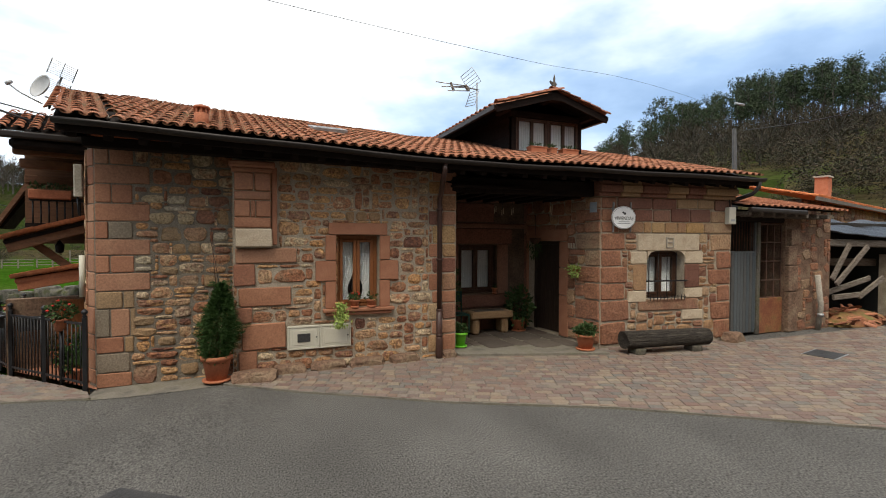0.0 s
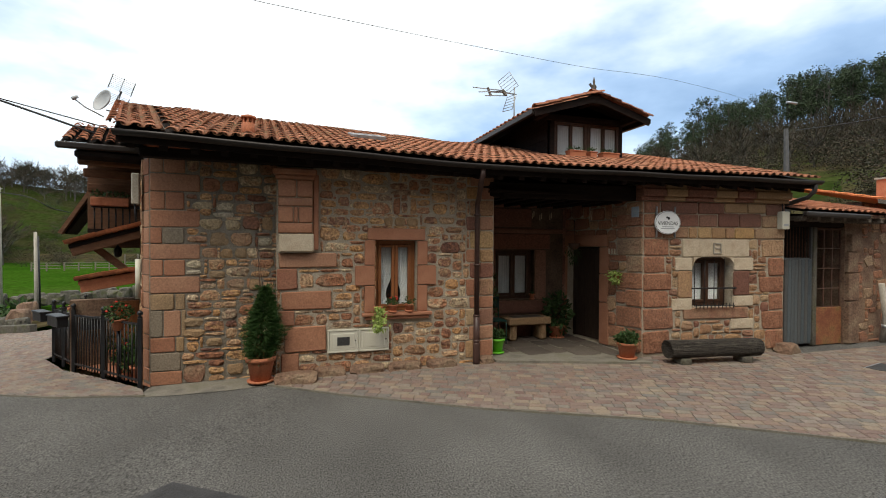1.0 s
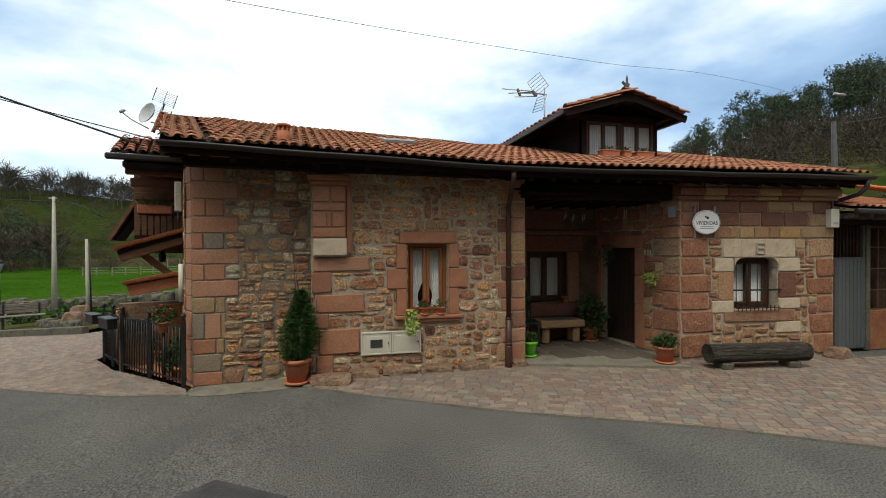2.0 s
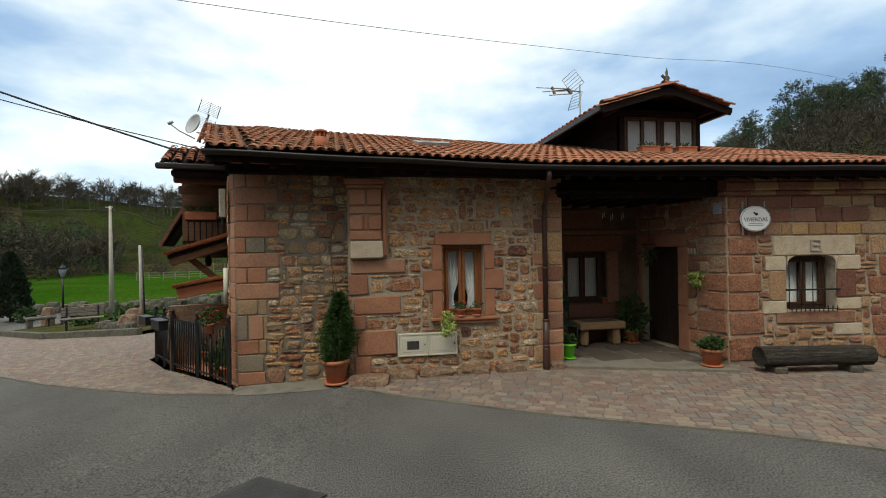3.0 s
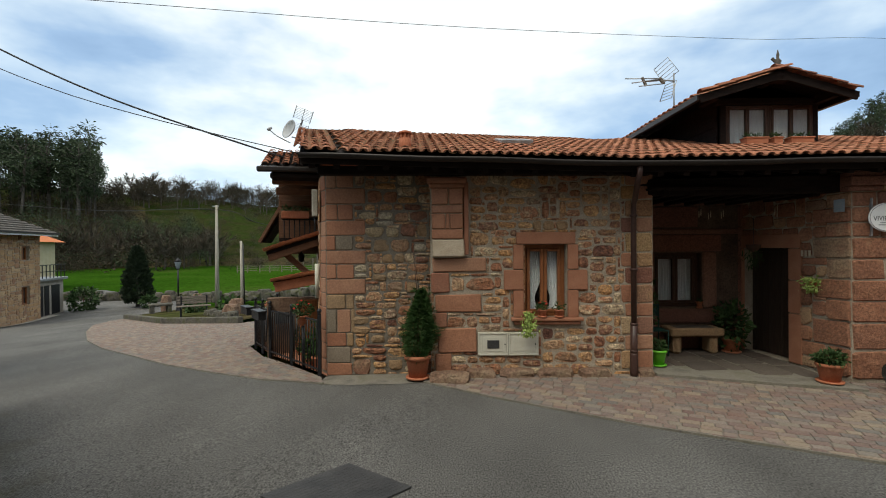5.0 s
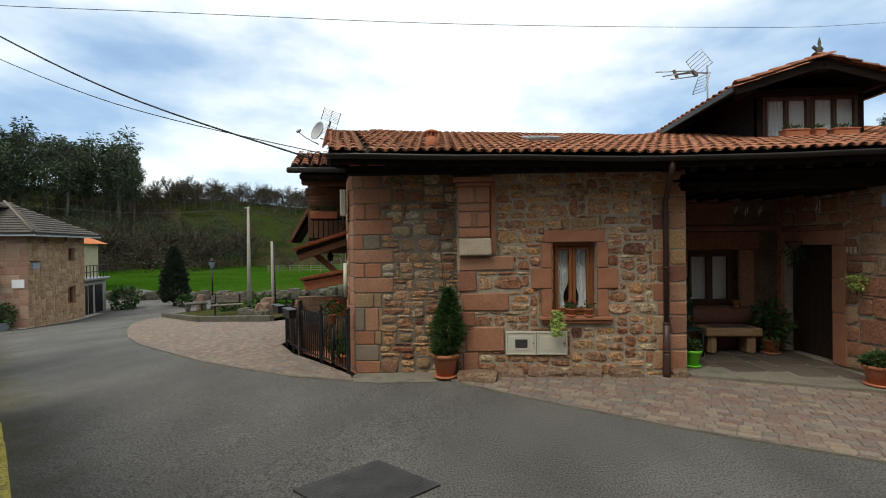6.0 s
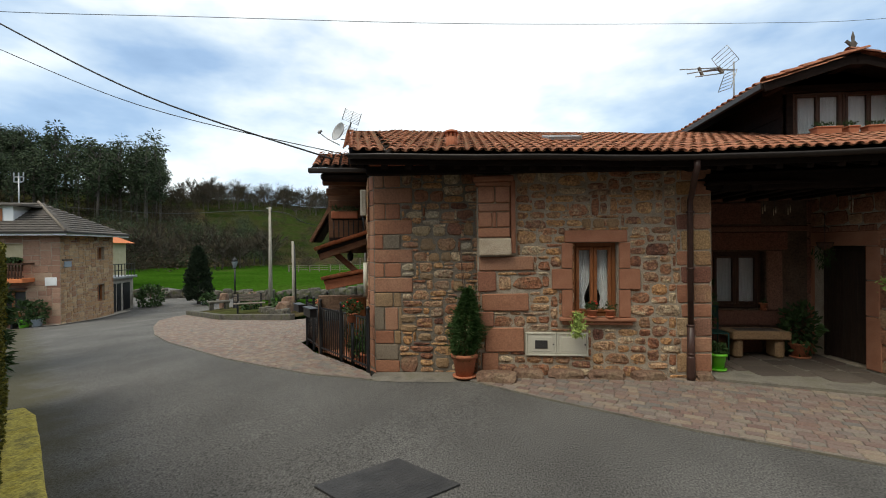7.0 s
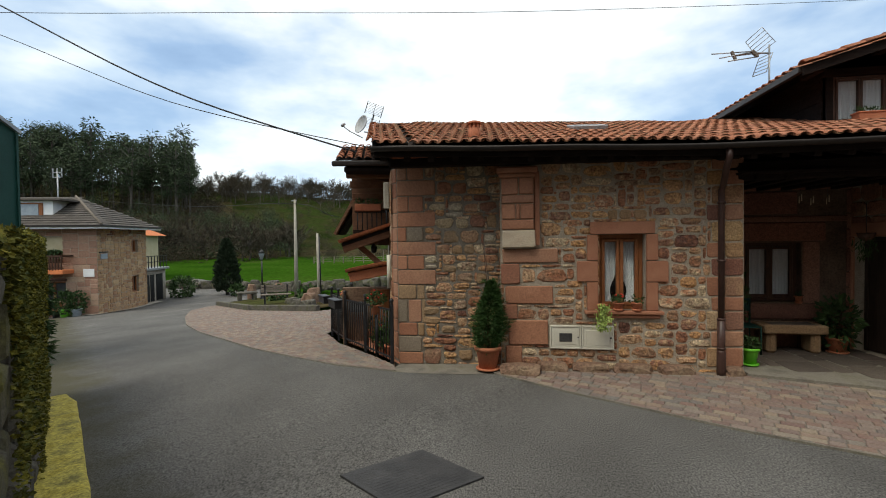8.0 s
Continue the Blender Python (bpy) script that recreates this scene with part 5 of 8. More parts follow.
dep = bpy.context.evaluated_depsgraph_get()
text_me = bpy.data.meshes.new_from_object(font_ob.evaluated_get(dep))
bpy.data.objects.remove(font_ob)
text_me.transform(pose(0, -0.0245, -0.015, 90, 0, 0) @ Matrix.Diagonal((0.86, 1, 1, 1)))
part("lettering", text_me, m_ink, sign)
for a, b, c, d in ((-0.10, 0.10, -0.075, -0.062), (-0.12, 0.12, -0.104, -0.090)):
    part("text_bar", boxes((a, b, -0.0245, -0.022, c, d)), m_grey, sign)
part("emblem", lathe([(0.004, 0), (0.016, 0.0005), (0.016, 0.002), (0.004, 0.0025)], 12, m=pose(-0.018, -0.022, 0.085, 90, 0, 0)), m_ink, sign)
part("emblem", lathe([(0.004, 0), (0.022, 0.0005), (0.022, 0.002), (0.004, 0.0025)], 12, m=pose(0.014, -0.022, 0.068, 90, 0, 0)), m_ink, sign)
plaque = thing("plaque", M_SIDE @ Matrix.Translation((-0.20, -0.05, 2.27)), "small blue-grey wall plaque", "plaque")
part("plate", boxes((0, 0.15, 0, 0.012, 0, 0.17), bevel=0.003), m_bluesign, plaque)
for zz in (0.05, 0.08, 0.11):
    part("text_bar", boxes((0.03, 0.12, -0.002, 0.004, zz, zz + 0.012)), m_grey, plaque)
num = thing("number_plate", M_SIDE @ Matrix.Translation((-0.70, -0.045, 1.66)), "small pale plate with bars on the porch wall", "plate")
for i in range(3):
    part("number_bar", boxes((i * 0.06, i * 0.06 + 0.035, 0, 0.012, 0, 0.09), bevel=0.002), m_pale, num)
mr = thing("wall_meter", M_BLOCK @ Matrix.Translation((2.50, -0.12, 2.10)), "white electric connection box on the wall", "meter box")
part("case", boxes((0, 0.15, 0, 0.11, 0, 0.30), bevel=0.01), m_white, mr)
part("label_plate", boxes((0.03, 0.12, -0.004, 0.004, 0.05, 0.09)), m_grey, mr)
part("cable", tube([(0.07, 0.06, 0.30), (0.06, 0.07, 0.45), (0.02, 0.08, 0.55)], 0.012, 6), m_iron, mr)
pipe2 = thing("downpipe", pose(0, 0, 0), "dark brown downpipe bending under the eave corner", "downpipe")
part("pipe", tube([(8.90, 5.03, 2.85), (8.90, 5.05, 2.72), (8.85, 5.12, 2.62), (8.78, 5.55, 2.50), (8.80, 5.66, 2.45), (8.80, 5.68, 2.0)], 0.036, 10), m_fascia, pipe2)

# ---------------------------------------------------------------- log bench
lg = thing("log_bench", pose(6.19, 5.30, 0.235, 0, 0, -8.5), "weathered dark log lying on two stones as a bench", "log bench")
bm = bmesh.new()
L, nseg = 1.56, 60
rings = []
for i in range(nseg + 1):
    x = L * i / nseg
    ring = []
    for k in range(48):
        a = 2 * math.pi * k / 48
        r = 0.142 * (1 + 0.07 * noise.noise(Vector((x * 1.5, math.cos(a), math.sin(a)))) + 0.05 * noise.noise(Vector((x * 0.6, math.cos(a) * 4, math.sin(a) * 4))) - 0.09 * max(0.0, noise.noise(Vector((x * 1.1, math.cos(a) * 9, math.sin(a) * 9)))) - 0.05 * abs(noise.noise(Vector((x * 2.5, math.cos(a) * 22, math.sin(a) * 22)))))
        ring.append(bm.verts.new((x + 0.01 * noise.noise(Vector((a, x, 2))), r * math.cos(a), min(0.128 + 0.4 * (r - 0.142), r * math.sin(a)))))
    rings.append(ring)
for a, b in zip(rings, rings[1:]):
    for k in range(48):
        bm.faces.new((a[k], a[(k + 1) % 48], b[(k + 1) % 48], b[k])).smooth = True
for ring, x in ((rings[0], 0.03), (rings[-1], L - 0.03)):
    c = bm.verts.new((x, 0, 0))
    for k in range(48):
        bm.faces.new((ring[k], ring[(k + 1) % 48], c))
part("log", bm, m_log, lg)
for xx in (0.25, 1.30):
    part("support_stone", boxes((xx - 0.09, xx + 0.09, -0.12, 0.12, -0.235, -0.13), bevel=0.02), m_rock, lg)

# ---------------------------------------------------------------- porch
PF = [(3.70, 6.06), (5.95, 5.32), (5.95, 7.6), (3.70, 7.6)]
porch = part("porch_floor", ([(x, y, z) for z in (-0.2, 0.047) for x, y in PF], [(3, 2, 1, 0), (4, 5, 6, 7), (0, 1, 5, 4), (1, 2, 6, 5), (2, 3, 7, 6), (3, 0, 4, 7)]), m_cement)
tagged(porch, "stone-flagged porch floor", "floor", kind="structure")
for (a, b, c, d) in pack(3.72, 5.92, 5.45, 7.58, [], rng, (5, 9), (4, 7), 0.085):
    # front edge runs out towards the block
    if c < 6.12 - (a - 3.7) * 0.33:
        continue
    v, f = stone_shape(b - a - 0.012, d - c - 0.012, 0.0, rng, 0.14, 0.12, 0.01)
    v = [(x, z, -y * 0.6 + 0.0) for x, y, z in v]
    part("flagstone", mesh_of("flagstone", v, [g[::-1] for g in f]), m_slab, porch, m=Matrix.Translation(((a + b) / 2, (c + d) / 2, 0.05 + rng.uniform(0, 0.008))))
bench = thing("stone_bench", pose(4.42, 7.13, 0.05), "low pale stone bench against the porch wall", "bench")
part("seat", boxes((0, 0.86, 0, 0.40, 0.30, 0.43), bevel=0.02), m_cream, bench)
# flat dark plate on the solid seat, painting the shaded hollow of a trough
part("basin_hollow", boxes((0.12, 0.74, 0.08, 0.32, 0.425, 0.433)), m_slab, bench)
for a in (0.06, 0.66):
    part("leg", boxes((a, a + 0.14, 0.05, 0.36, 0.0, 0.30), bevel=0.04), m_cream, bench)
potted("bucket_plant", 3.90, 6.48, 0.05, 0.115, 0.23, m_green, m_leaf, 0.11, 260, 0.05, "green plant in a lime green plastic bucket", 0, 0.8, 0.6)
potted("porch_pot", 5.72, 5.62, 0.047, 0.15, 0.24, m_terra, m_leaf, 0.17, 500, 0.06, "terracotta pot with low green plant beside the porch corner", 0, 0.6, 0.6)
potted("tall_porch_plant", 5.50, 7.32, 0.05, 0.14, 0.22, m_terra, m_leaf, 0.25, 480, 0.10, "tall dark leafy plant in a terracotta pot", 0, 1.6, 0.5)
potted("porch_window_pot", 5.08, 7.52, 0.76, 0.05, 0.10, m_terra, m_leaf, 0.05, 40, 0.03, "small terracotta pot on the porch window ledge", 0)
tv_ = thing("climbing_plant", pose(4.05, 7.2, 0.75), "leafy climbing plant beside the porch window", "plant")
part("foliage", leaves(360, lambda g: ((g.gauss(0, 0.06), g.gauss(0, 0.06), g.uniform(-0.15, 0.55)), (0, -0.3, 0.1)), 0.07, random.Random(4), 0.3, 0.6), m_leaf, tv_)
part("stem", tube([(0, 0, -0.7), (0.02, 0.0, 0.0), (0.0, 0.03, 0.5)], 0.008, 6), m_rust, tv_)
chair = thing("folding_chair", pose(3.98, 7.05, 0.05), "dark green metal chair in the porch", "chair")
part("seat", boxes((0, 0.36, 0, 0.36, 0.40, 0.42), bevel=0.005), m_netgreen, chair)
for a, b in ((0.01, 0.01), (0.35, 0.01), (0.01, 0.35), (0.35, 0.35)):
    part("leg", tube([(a, b, 0), (a, b, 0.41)], 0.011, 6), m_netgreen, chair)
part("backrest", boxes((0, 0.36, 0.34, 0.36, 0.60, 0.80), (0.0, 0.02, 0.34, 0.36, 0.4, 0.8), (0.34, 0.36, 0.34, 0.36, 0.4, 0.8)), m_netgreen, chair)
hang = thing("hanging_planter", M_SIDE @ Matrix.Translation((-0.47, -0.09, 1.22)), "pale green plant in a small wall planter", "potted plant")
part("pot", pot_shape(0.055, 0.09), m_terra, hang)
part("bracket", boxes((-0.01, 0.01, 0.0, 0.10, 0.03, 0.05)), m_iron, hang)
part("foliage", leaves(170, lambda g: ((g.gauss(0, 0.06), g.gauss(-0.02, 0.04), 0.16 - 0.22 * g.random()), (0, -0.4, 0.1)), 0.06, random.Random(12), 0.4, 0.55), m_pothos, hang)
for i, (hx, hy, hz) in enumerate(((5.55, 6.35, 2.40), (4.9, 6.9, 2.35), (5.1, 6.9, 2.36), (4.75, 6.9, 2.38))):
    ch = thing("wind_chime", pose(hx, hy, hz), "small pale wind chime hanging under the porch beam", "wind chime", "chimes under the porch")
    part("cord", tube([(0, 0, 0.0), (0, 0, 0.36)], 0.003, 4), m_iron, ch)
    for k in range(4 if i == 0 else 2):
        part("chime_tube", tube([(0.02 * math.cos(k * 1.6), 0.02 * math.sin(k * 1.6), 0.02 - 0.03 * k), (0.02 * math.cos(k * 1.6), 0.02 * math.sin(k * 1.6), -0.08 - 0.03 * k)], 0.007, 6), m_pale, ch)
basket = thing("hanging_basket", pose(5.72, 7.1, 1.72), "dark trailing plant in a hanging basket", "potted plant")
part("basket", lathe([(0.03, 0), (0.09, 0.05), (0.11, 0.12), (0.10, 0.12)], 14), m_rust, basket)
part("hook", tube([(0, 0, 0.1), (0, 0, 0.55)], 0.004, 5), m_iron, basket)
part("foliage", leaves(120, lambda g: ((g.gauss(0, 0.06), g.gauss(0, 0.06), 0.10 - 0.34 * g.random()), (0, 0, -0.6)), 0.09, random.Random(14), 0.7, 0.2), m_leaf, basket)

# ---------------------------------------------------------------- roof fittings and dormer
vent = thing("roof_vent", pose(0.20, 6.12, 3.26), "terracotta roof vent pipe among the tiles", "roof vent")
part("vent_pipe", lathe([(0.085, -0.12), (0.085, 0.09), (0.075, 0.10)], 18), m_terra, vent)
for i in range(8):
    part("vent_post", boxes((-0.012, 0.012, 0.062, 0.078, 0.09, 0.16), bevel=0.0), m_terra, vent, m=pose(0, 0, 0, 0, 0, i * 45))
part("vent_cap", lathe([(0.095, 0.16), (0.10, 0.17), (0.09, 0.19), (0.03, 0.21)], 18), m_terra, vent)
sk = thing("skylight", Matrix.Translation(roof_point(0.31, 0.46) + Vector((0, 0, 0.06))) @ pose(0, 0, 0, 15, 0, 4), "small grey-framed skylight in the tiled roof", "skylight")
part("frame", boxes((-0.26, 0.26, -0.30, -0.25, -0.06, 0.035), (-0.26, 0.26, 0.25, 0.30, -0.06, 0.035), (-0.26, -0.21, -0.25, 0.25, -0.06, 0.035), (0.21, 0.26, -0.25, 0.25, -0.06, 0.035), bevel=0.006), m_galv, sk)
part("pane", boxes((-0.21, 0.21, -0.25, 0.25, 0.015, 0.022)), m_bluesign, sk)

DY = 7.10
dorm = thing("dormer", pose(0, 0, 0), "dark stained timber dormer with orange tile gable roof", "dormer", kind="structure")
X0, X1, ZB, ZE = 5.18, 6.74, 3.30, 4.06
ZA, XA = 4.45, 5.83
part("front_wall", slab(X0, X1, ZB, 4.18, 0.12, [(5.26, 6.66, 3.36, 4.07)]), m_beam, dorm, m=Matrix.Translation((0, DY, 0)))
bm = bmesh.new()
g0 = [bm.verts.new((x, DY + 0.01, z)) for x, z in ((X0, 4.18), (X1, 4.18), (XA, 4.42))]
bm.faces.new(g0)
bmesh.ops.solidify(bm, geom=bm.faces[:], thickness=0.08)
part("gable_board", bm, m_beam, dorm)
for i in range(6):
    part("side_board", boxes((X0 - 0.012 - 0.012 * (i % 2), X0 + 0.05, DY + 0.05, DY + 3.0, ZB + i * 0.15, ZB + i * 0.15 + 0.16), bevel=0.004), m_beam, dorm)
    part("side_board", boxes((X1 - 0.05, X1 + 0.012, DY + 0.05, DY + 3.0, ZB + i * 0.15, ZB + i * 0.15 + 0.16), bevel=0.004), m_beam, dorm)
for xx in (X0, X1 - 0.09):
    part("corner_post", boxes((xx, xx + 0.09, DY - 0.03, DY + 0.08, ZB, 4.16), bevel=0.006), m_beam, dorm)
part("lintel_beam", boxes((X0 - 0.05, X1 + 0.05, DY - 0.05, DY + 0.08, 4.08, 4.19), bevel=0.01), m_beam, dorm)
FR, BK = DY - 0.46, DY + 3.2
EL, ER = (4.61, 4.09), (6.98, 4.12)
for a, b, nm in ((EL, (XA, ZA), "roof_slope"), ((XA, ZA), ER, "roof_slope")):
    bm = bmesh.new()
    q = [bm.verts.new(p) for p in ((a[0], FR, a[1]), (b[0], FR, b[1]), (b[0], BK, b[1]), (a[0], BK, a[1]))]
    bm.faces.new(q)
    bmesh.ops.solidify(bm, geom=bm.faces[:], thickness=0.05)
    part(nm, bm, m_beam, dorm)
    bm = beam((a[0], FR - 0.01, a[1] - 0.05), (b[0], FR - 0.01, b[1] - 0.05), 0.035, 0.12)
    part("barge_board", bm, m_beam, dorm)
for x, z in (EL, ER):
    part("eave_gutter", beam((x, FR, z - 0.02), (x, BK, z - 0.02), 0.07, 0.08), m_fascia, dorm)
    part("purlin", beam((x + (0.28 if x < XA else -0.28), FR + 0.04, z + 0.02), (x + (0.28 if x < XA else -0.28), DY, z + 0.02), 0.09, 0.12), m_beam, dorm)
dv, df = [], []
for side_, (ex, ez) in ((1, EL), (-1, ER)):
    for j in range(20):
        yy = FR + 0.04 + j * (BK - FR) / 20
        for k in range(5):
            v0, v1 = k / 5, (k + 1) / 5
            p = Vector((ex + (XA - ex) * v0, yy, ez + (ZA - ez) * v0 + 0.035))
            q = Vector((ex + (XA - ex) * v1, yy, ez + (ZA - ez) * v1 + 0.035))
            m = tile_pose(p, q, Vector((0, -side_, 0)), 0.02, (rng.gauss(2.5, 0.7), rng.gauss(0, 2), rng.gauss(0, 1.5)))
            if j == 0:
                m = Matrix.Translation((0, -0.06, -0.005)) @ m @ Matrix.Diagonal((1.5, 1.05, 1.5, 1))
            if j < 4:
                part("dormer_tile", tile_me, None, dorm, m=m)
            else:
                add_to(dv, df, m)
for k in range(11):
    a = Vector((XA, FR - 0.02 + k * 0.31, ZA + 0.05))
    part("dormer_tile", tile_me, None, dorm, m=tile_pose(a, a + Vector((0, 0.31, 0)), Vector((1, 0, 0)), 0.02, (rng.gauss(3, 1), 0, rng.gauss(0, 2))))
tagged(part("dormer_tiles_behind", mesh_of("dormer_tiles_behind", dv, df, True), m_tile_i, dorm), kind="stuff")
part("apex_block", boxes((XA - 0.12, XA + 0.12, FR - 0.025, FR + 0.12, ZA - 0.15, ZA - 0.005), bevel=0.01), m_beam, dorm)
part("ridge_beam", boxes((XA - 0.06, XA + 0.06, FR, BK, ZA - 0.10, ZA + 0.025)), m_beam, dorm)
part("finial", lathe([(0.05, 0), (0.035, 0.05), (0.05, 0.09), (0.018, 0.14), (0.022, 0.19), (0.004, 0.27)], 10, m=pose(XA, FR + 0.06, ZA + 0.08)), m_slate, dorm, "dark clay finial")
part("finial_wing", beam((XA, FR + 0.06, ZA + 0.14), (XA - 0.09, FR + 0.06, ZA + 0.22), 0.02, 0.04), m_slate, dorm)
for i, a in enumerate((5.263, 5.963)):
    casement("dormer_window", Matrix.Translation((a, DY - 0.03, 3.362)), 0.69, 0.706, m_wood_dk, "dark wooden dormer window with white curtains", tied=False, bar=0.032, hang_y=0.045)
for i, (a, w) in enumerate(((5.62, 0.34), (5.95, 0.14), (6.32, 0.36))):
    fb = thing("flower_box", pose(a, DY - 0.18, 3.39), "terracotta flower box with green shoots on the tiles", "flower box", "dormer flower boxes")
    part("trough", boxes((-w / 2, w / 2, -0.08, 0.08, 0, 0.12), (-w / 2 - 0.012, w / 2 + 0.012, -0.092, 0.092, 0.10, 0.125), bevel=0.008), m_terra, fb)
    part("foliage", leaves(70, lambda g: ((g.uniform(-w / 2, w / 2), g.gauss(0, 0.03), 0.13 + 0.05 * g.random()), (0, 0, 1)), 0.04, random.Random(20 + i), -0.2, 0.5), m_leaf, fb)

# ---------------------------------------------------------------- garage beside the house
GY = 5.62
gar = thing("garage", pose(0, GY, 0), "old stone garage with grey boarded door under orange tiles", "garage", kind="structure")
part("wall_body", boxes((10.56, 12.0, 0, 0.5, -0.2, 2.36), (8.75, 12.0, 2.2, 2.5, -0.2, 2.9), (11.7, 12.0, 0.5, 2.2, -0.2, 2.5), (8.7, 9.0, 0.0, 0.3, -0.2, 2.5)), m_adobe, gar)
# near-black sheets stand in for the shade inside the garage
part("inside_shade", boxes((9.0, 10.6, 0.75, 0.8, -0.1, 2.4), (9.0, 10.6, 0.3, 0.8, 2.36, 2.4)), m_dark, gar)
pier_st = pack(10.58, 12.0, 0.0, 2.30, [(10.58, 10.86, 0.0, 2.3)], rng, (2, 6), (1, 4), 0.055)
lay("stone", [p for p in pier_st if rng.random() < 0.7], m_block, gar, rng, (0.003, 0.014), 0.012, 0.4, 0.26)
lay("pier_block", [(10.56, 10.86, 0.0, 0.8), (10.56, 10.86, 0.8, 1.32), (10.56, 10.84, 1.32, 1.72), (10.60, 10.84, 1.72, 2.05)], m_adobe, gar, rng, (0.05, 0.09), 0.01, 0.08, 0.06)
part("lintel", boxes((8.95, 10.9, 0.02, 0.26, 2.17, 2.40), bevel=0.02), m_beam, gar)
part("post", boxes((9.75, 9.85, 0.0, 0.14, 0.0, 2.17), bevel=0.01), m_rock, gar)
gdoor = part("garage_door", boxes((9.0, 9.75, 0.03, 0.06, 0.04, 0.10), (9.0, 9.75, 0.03, 0.06, 1.55, 1.61), (9.0, 9.04, 0.02, 0.06, 0.1, 2.16), (9.71, 9.75, 0.02, 0.06, 0.1, 2.16), bevel=0.004), m_gdoor, gar)
for i in range(8):
    a = 9.045 + i * 0.083
    part("board", boxes((a, a + 0.078, 0.0, 0.03, 0.06, 1.58), bevel=0.006), m_gdoor, gdoor)
for i in range(9):
    part("bar", tube([(9.07 + i * 0.075, 0.04, 1.6), (9.07 + i * 0.075, 0.04, 2.16)], 0.009, 6), m_rust, gdoor)
gr = part("iron_grille", boxes((9.86, 10.54, 0.05, 0.08, 0.68, 0.71), (9.86, 10.54, 0.05, 0.08, 2.12, 2.15)), m_rust, gar)
for i in range(4):
    part("bar", boxes((9.87 + i * 0.215, 9.89 + i * 0.215, 0.05, 0.07, 0.7, 2.13)), m_rust, gr)
for i in range(3):
    part("rail", boxes((9.87, 10.53, 0.045, 0.065, 1.03 + i * 0.37, 1.05 + i * 0.37)), m_rust, gr)
part("lower_panel", boxes((9.86, 10.55, 0.03, 0.12, 0.0, 0.69), bevel=0.01), m_rustpanel, gar)
bm = bmesh.new()
q = [bm.verts.new(p) for p in ((8.8, -0.42, 2.40), (11.62, -0.42, 2.37), (12.0, 2.6, 3.02), (8.8, 2.6, 3.06))]
bm.faces.new(q)
bmesh.ops.solidify(bm, geom=bm.faces[:], thickness=0.06)
part("roof_deck", bm, m_beam, gar)
gv, gf = [], []
for i in range(18):
    for j in range(9):
        x = 8.88 + i * 0.158
        zz = lambda y: 2.42 + 0.218 * (y + 0.42) - 0.011 * (x - 8.8)
        y0 = -0.46 + j * 0.33
        p, q = Vector((x, y0, zz(y0) + 0.0)), Vector((x, y0 + 0.33, zz(y0 + 0.33)))
        m = tile_pose(p, q, Vector((1, 0, 0)), 0.03, (rng.gauss(2.5, 1), rng.gauss(0, 3), rng.gauss(0, 2.5)))
        if j < 3:
            part("garage_tile", tile_me, None, gar, m=m)
        else:
            add_to(gv, gf, m)
        add_to(gv, gf, tile_pose(p + Vector((0.079, 0, 0)), q + Vector((0.079, 0, 0)), Vector((1, 0, 0)), 0.055, (1, 0, 0), True))
tagged(part("garage_tiles_behind", mesh_of("garage_tiles_behind", gv, gf, True), m_tile_i, gar), kind="stuff")
part("garage_gutter", beam((8.85, -0.46, 2.36), (10.4, -0.46, 2.34), 0.09, 0.08, 0.02), m_fascia, gar)
for i in range(8):
    part("rafter_end", boxes((8.95 + i * 0.32, 9.03 + i * 0.32, -0.38, 0.1, 2.26 - i * 0.003, 2.34 - i * 0.003), bevel=0.01), m_oldwood, gar)
pvc = thing("grey_pipe", pose(11.45, 5.40, 0), "grey plastic standpipe against the garage pier", "pipe")
part("pipe", tube([(0.02, 0.12, 0.0), (0.0, 0.06, 0.5), (-0.10, 0.08, 1.12)], 0.05, 12), m_concrete, pvc)
part("collar", tube([(-0.01, 0.06, 0.28), (-0.01, 0.06, 0.34)], 0.06, 12), m_galv, pvc)

# open shed with tarpaulin, timber and broken tiles
shed = thing("open_shed", pose(0, 5.9, 0), "collapsing open shed with black tarpaulin roof", "shed")
# back wall painted near-black for the shade in the shed's depth
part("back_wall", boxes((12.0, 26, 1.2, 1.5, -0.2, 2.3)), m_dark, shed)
st_wall = part("stone_pier", boxes((14.6, 17.5, -0.3, 0.1, -0.2, 1.5)), m_mortar, shed)
lay("stone", pack(14.6, 17.5, 0.0, 1.5, [], rng, (4, 8), (2, 4), 0.09), m_rubble, st_wall, rng, (0.01, 0.04), 0.012, 0.2, 0.2, y=-0.3)
nx, ny = 24, 10
tvv = [(12.0 + 7.5 * i / nx, -0.4 + 2.4 * j / ny, 2.02 + 0.10 * j / ny * 4 - 0.45 * (i / nx) * (1 - j / ny) + 0.10 * noise.noise(Vector((i * 0.35, j * 0.5, 1.0)))) for j in range(ny + 1) for i in range(nx + 1)]
tff = [(j * (nx + 1) + i, j * (nx + 1) + i + 1, (j + 1) * (nx + 1) + i + 1, (j + 1) * (nx + 1) + i) for j in range(ny) for i in range(nx)]
tob = part("tarpaulin", mesh_of("tarpaulin", tvv, tff, True), m_tarp, shed)
tob.modifiers.new("thickness", "SOLIDIFY").thickness = 0.02
part("shed_beam", beam((12.0, -0.2, 1.78), (16.5, -0.25, 1.72), 0.14, 0.16, 0.02), m_oldwood, shed)
part("shed_beam", beam((12.1, 0.6, 1.35), (14.8, 0.3, 1.30), 0.14, 0.18, 0.02), m_oldwood, shed)
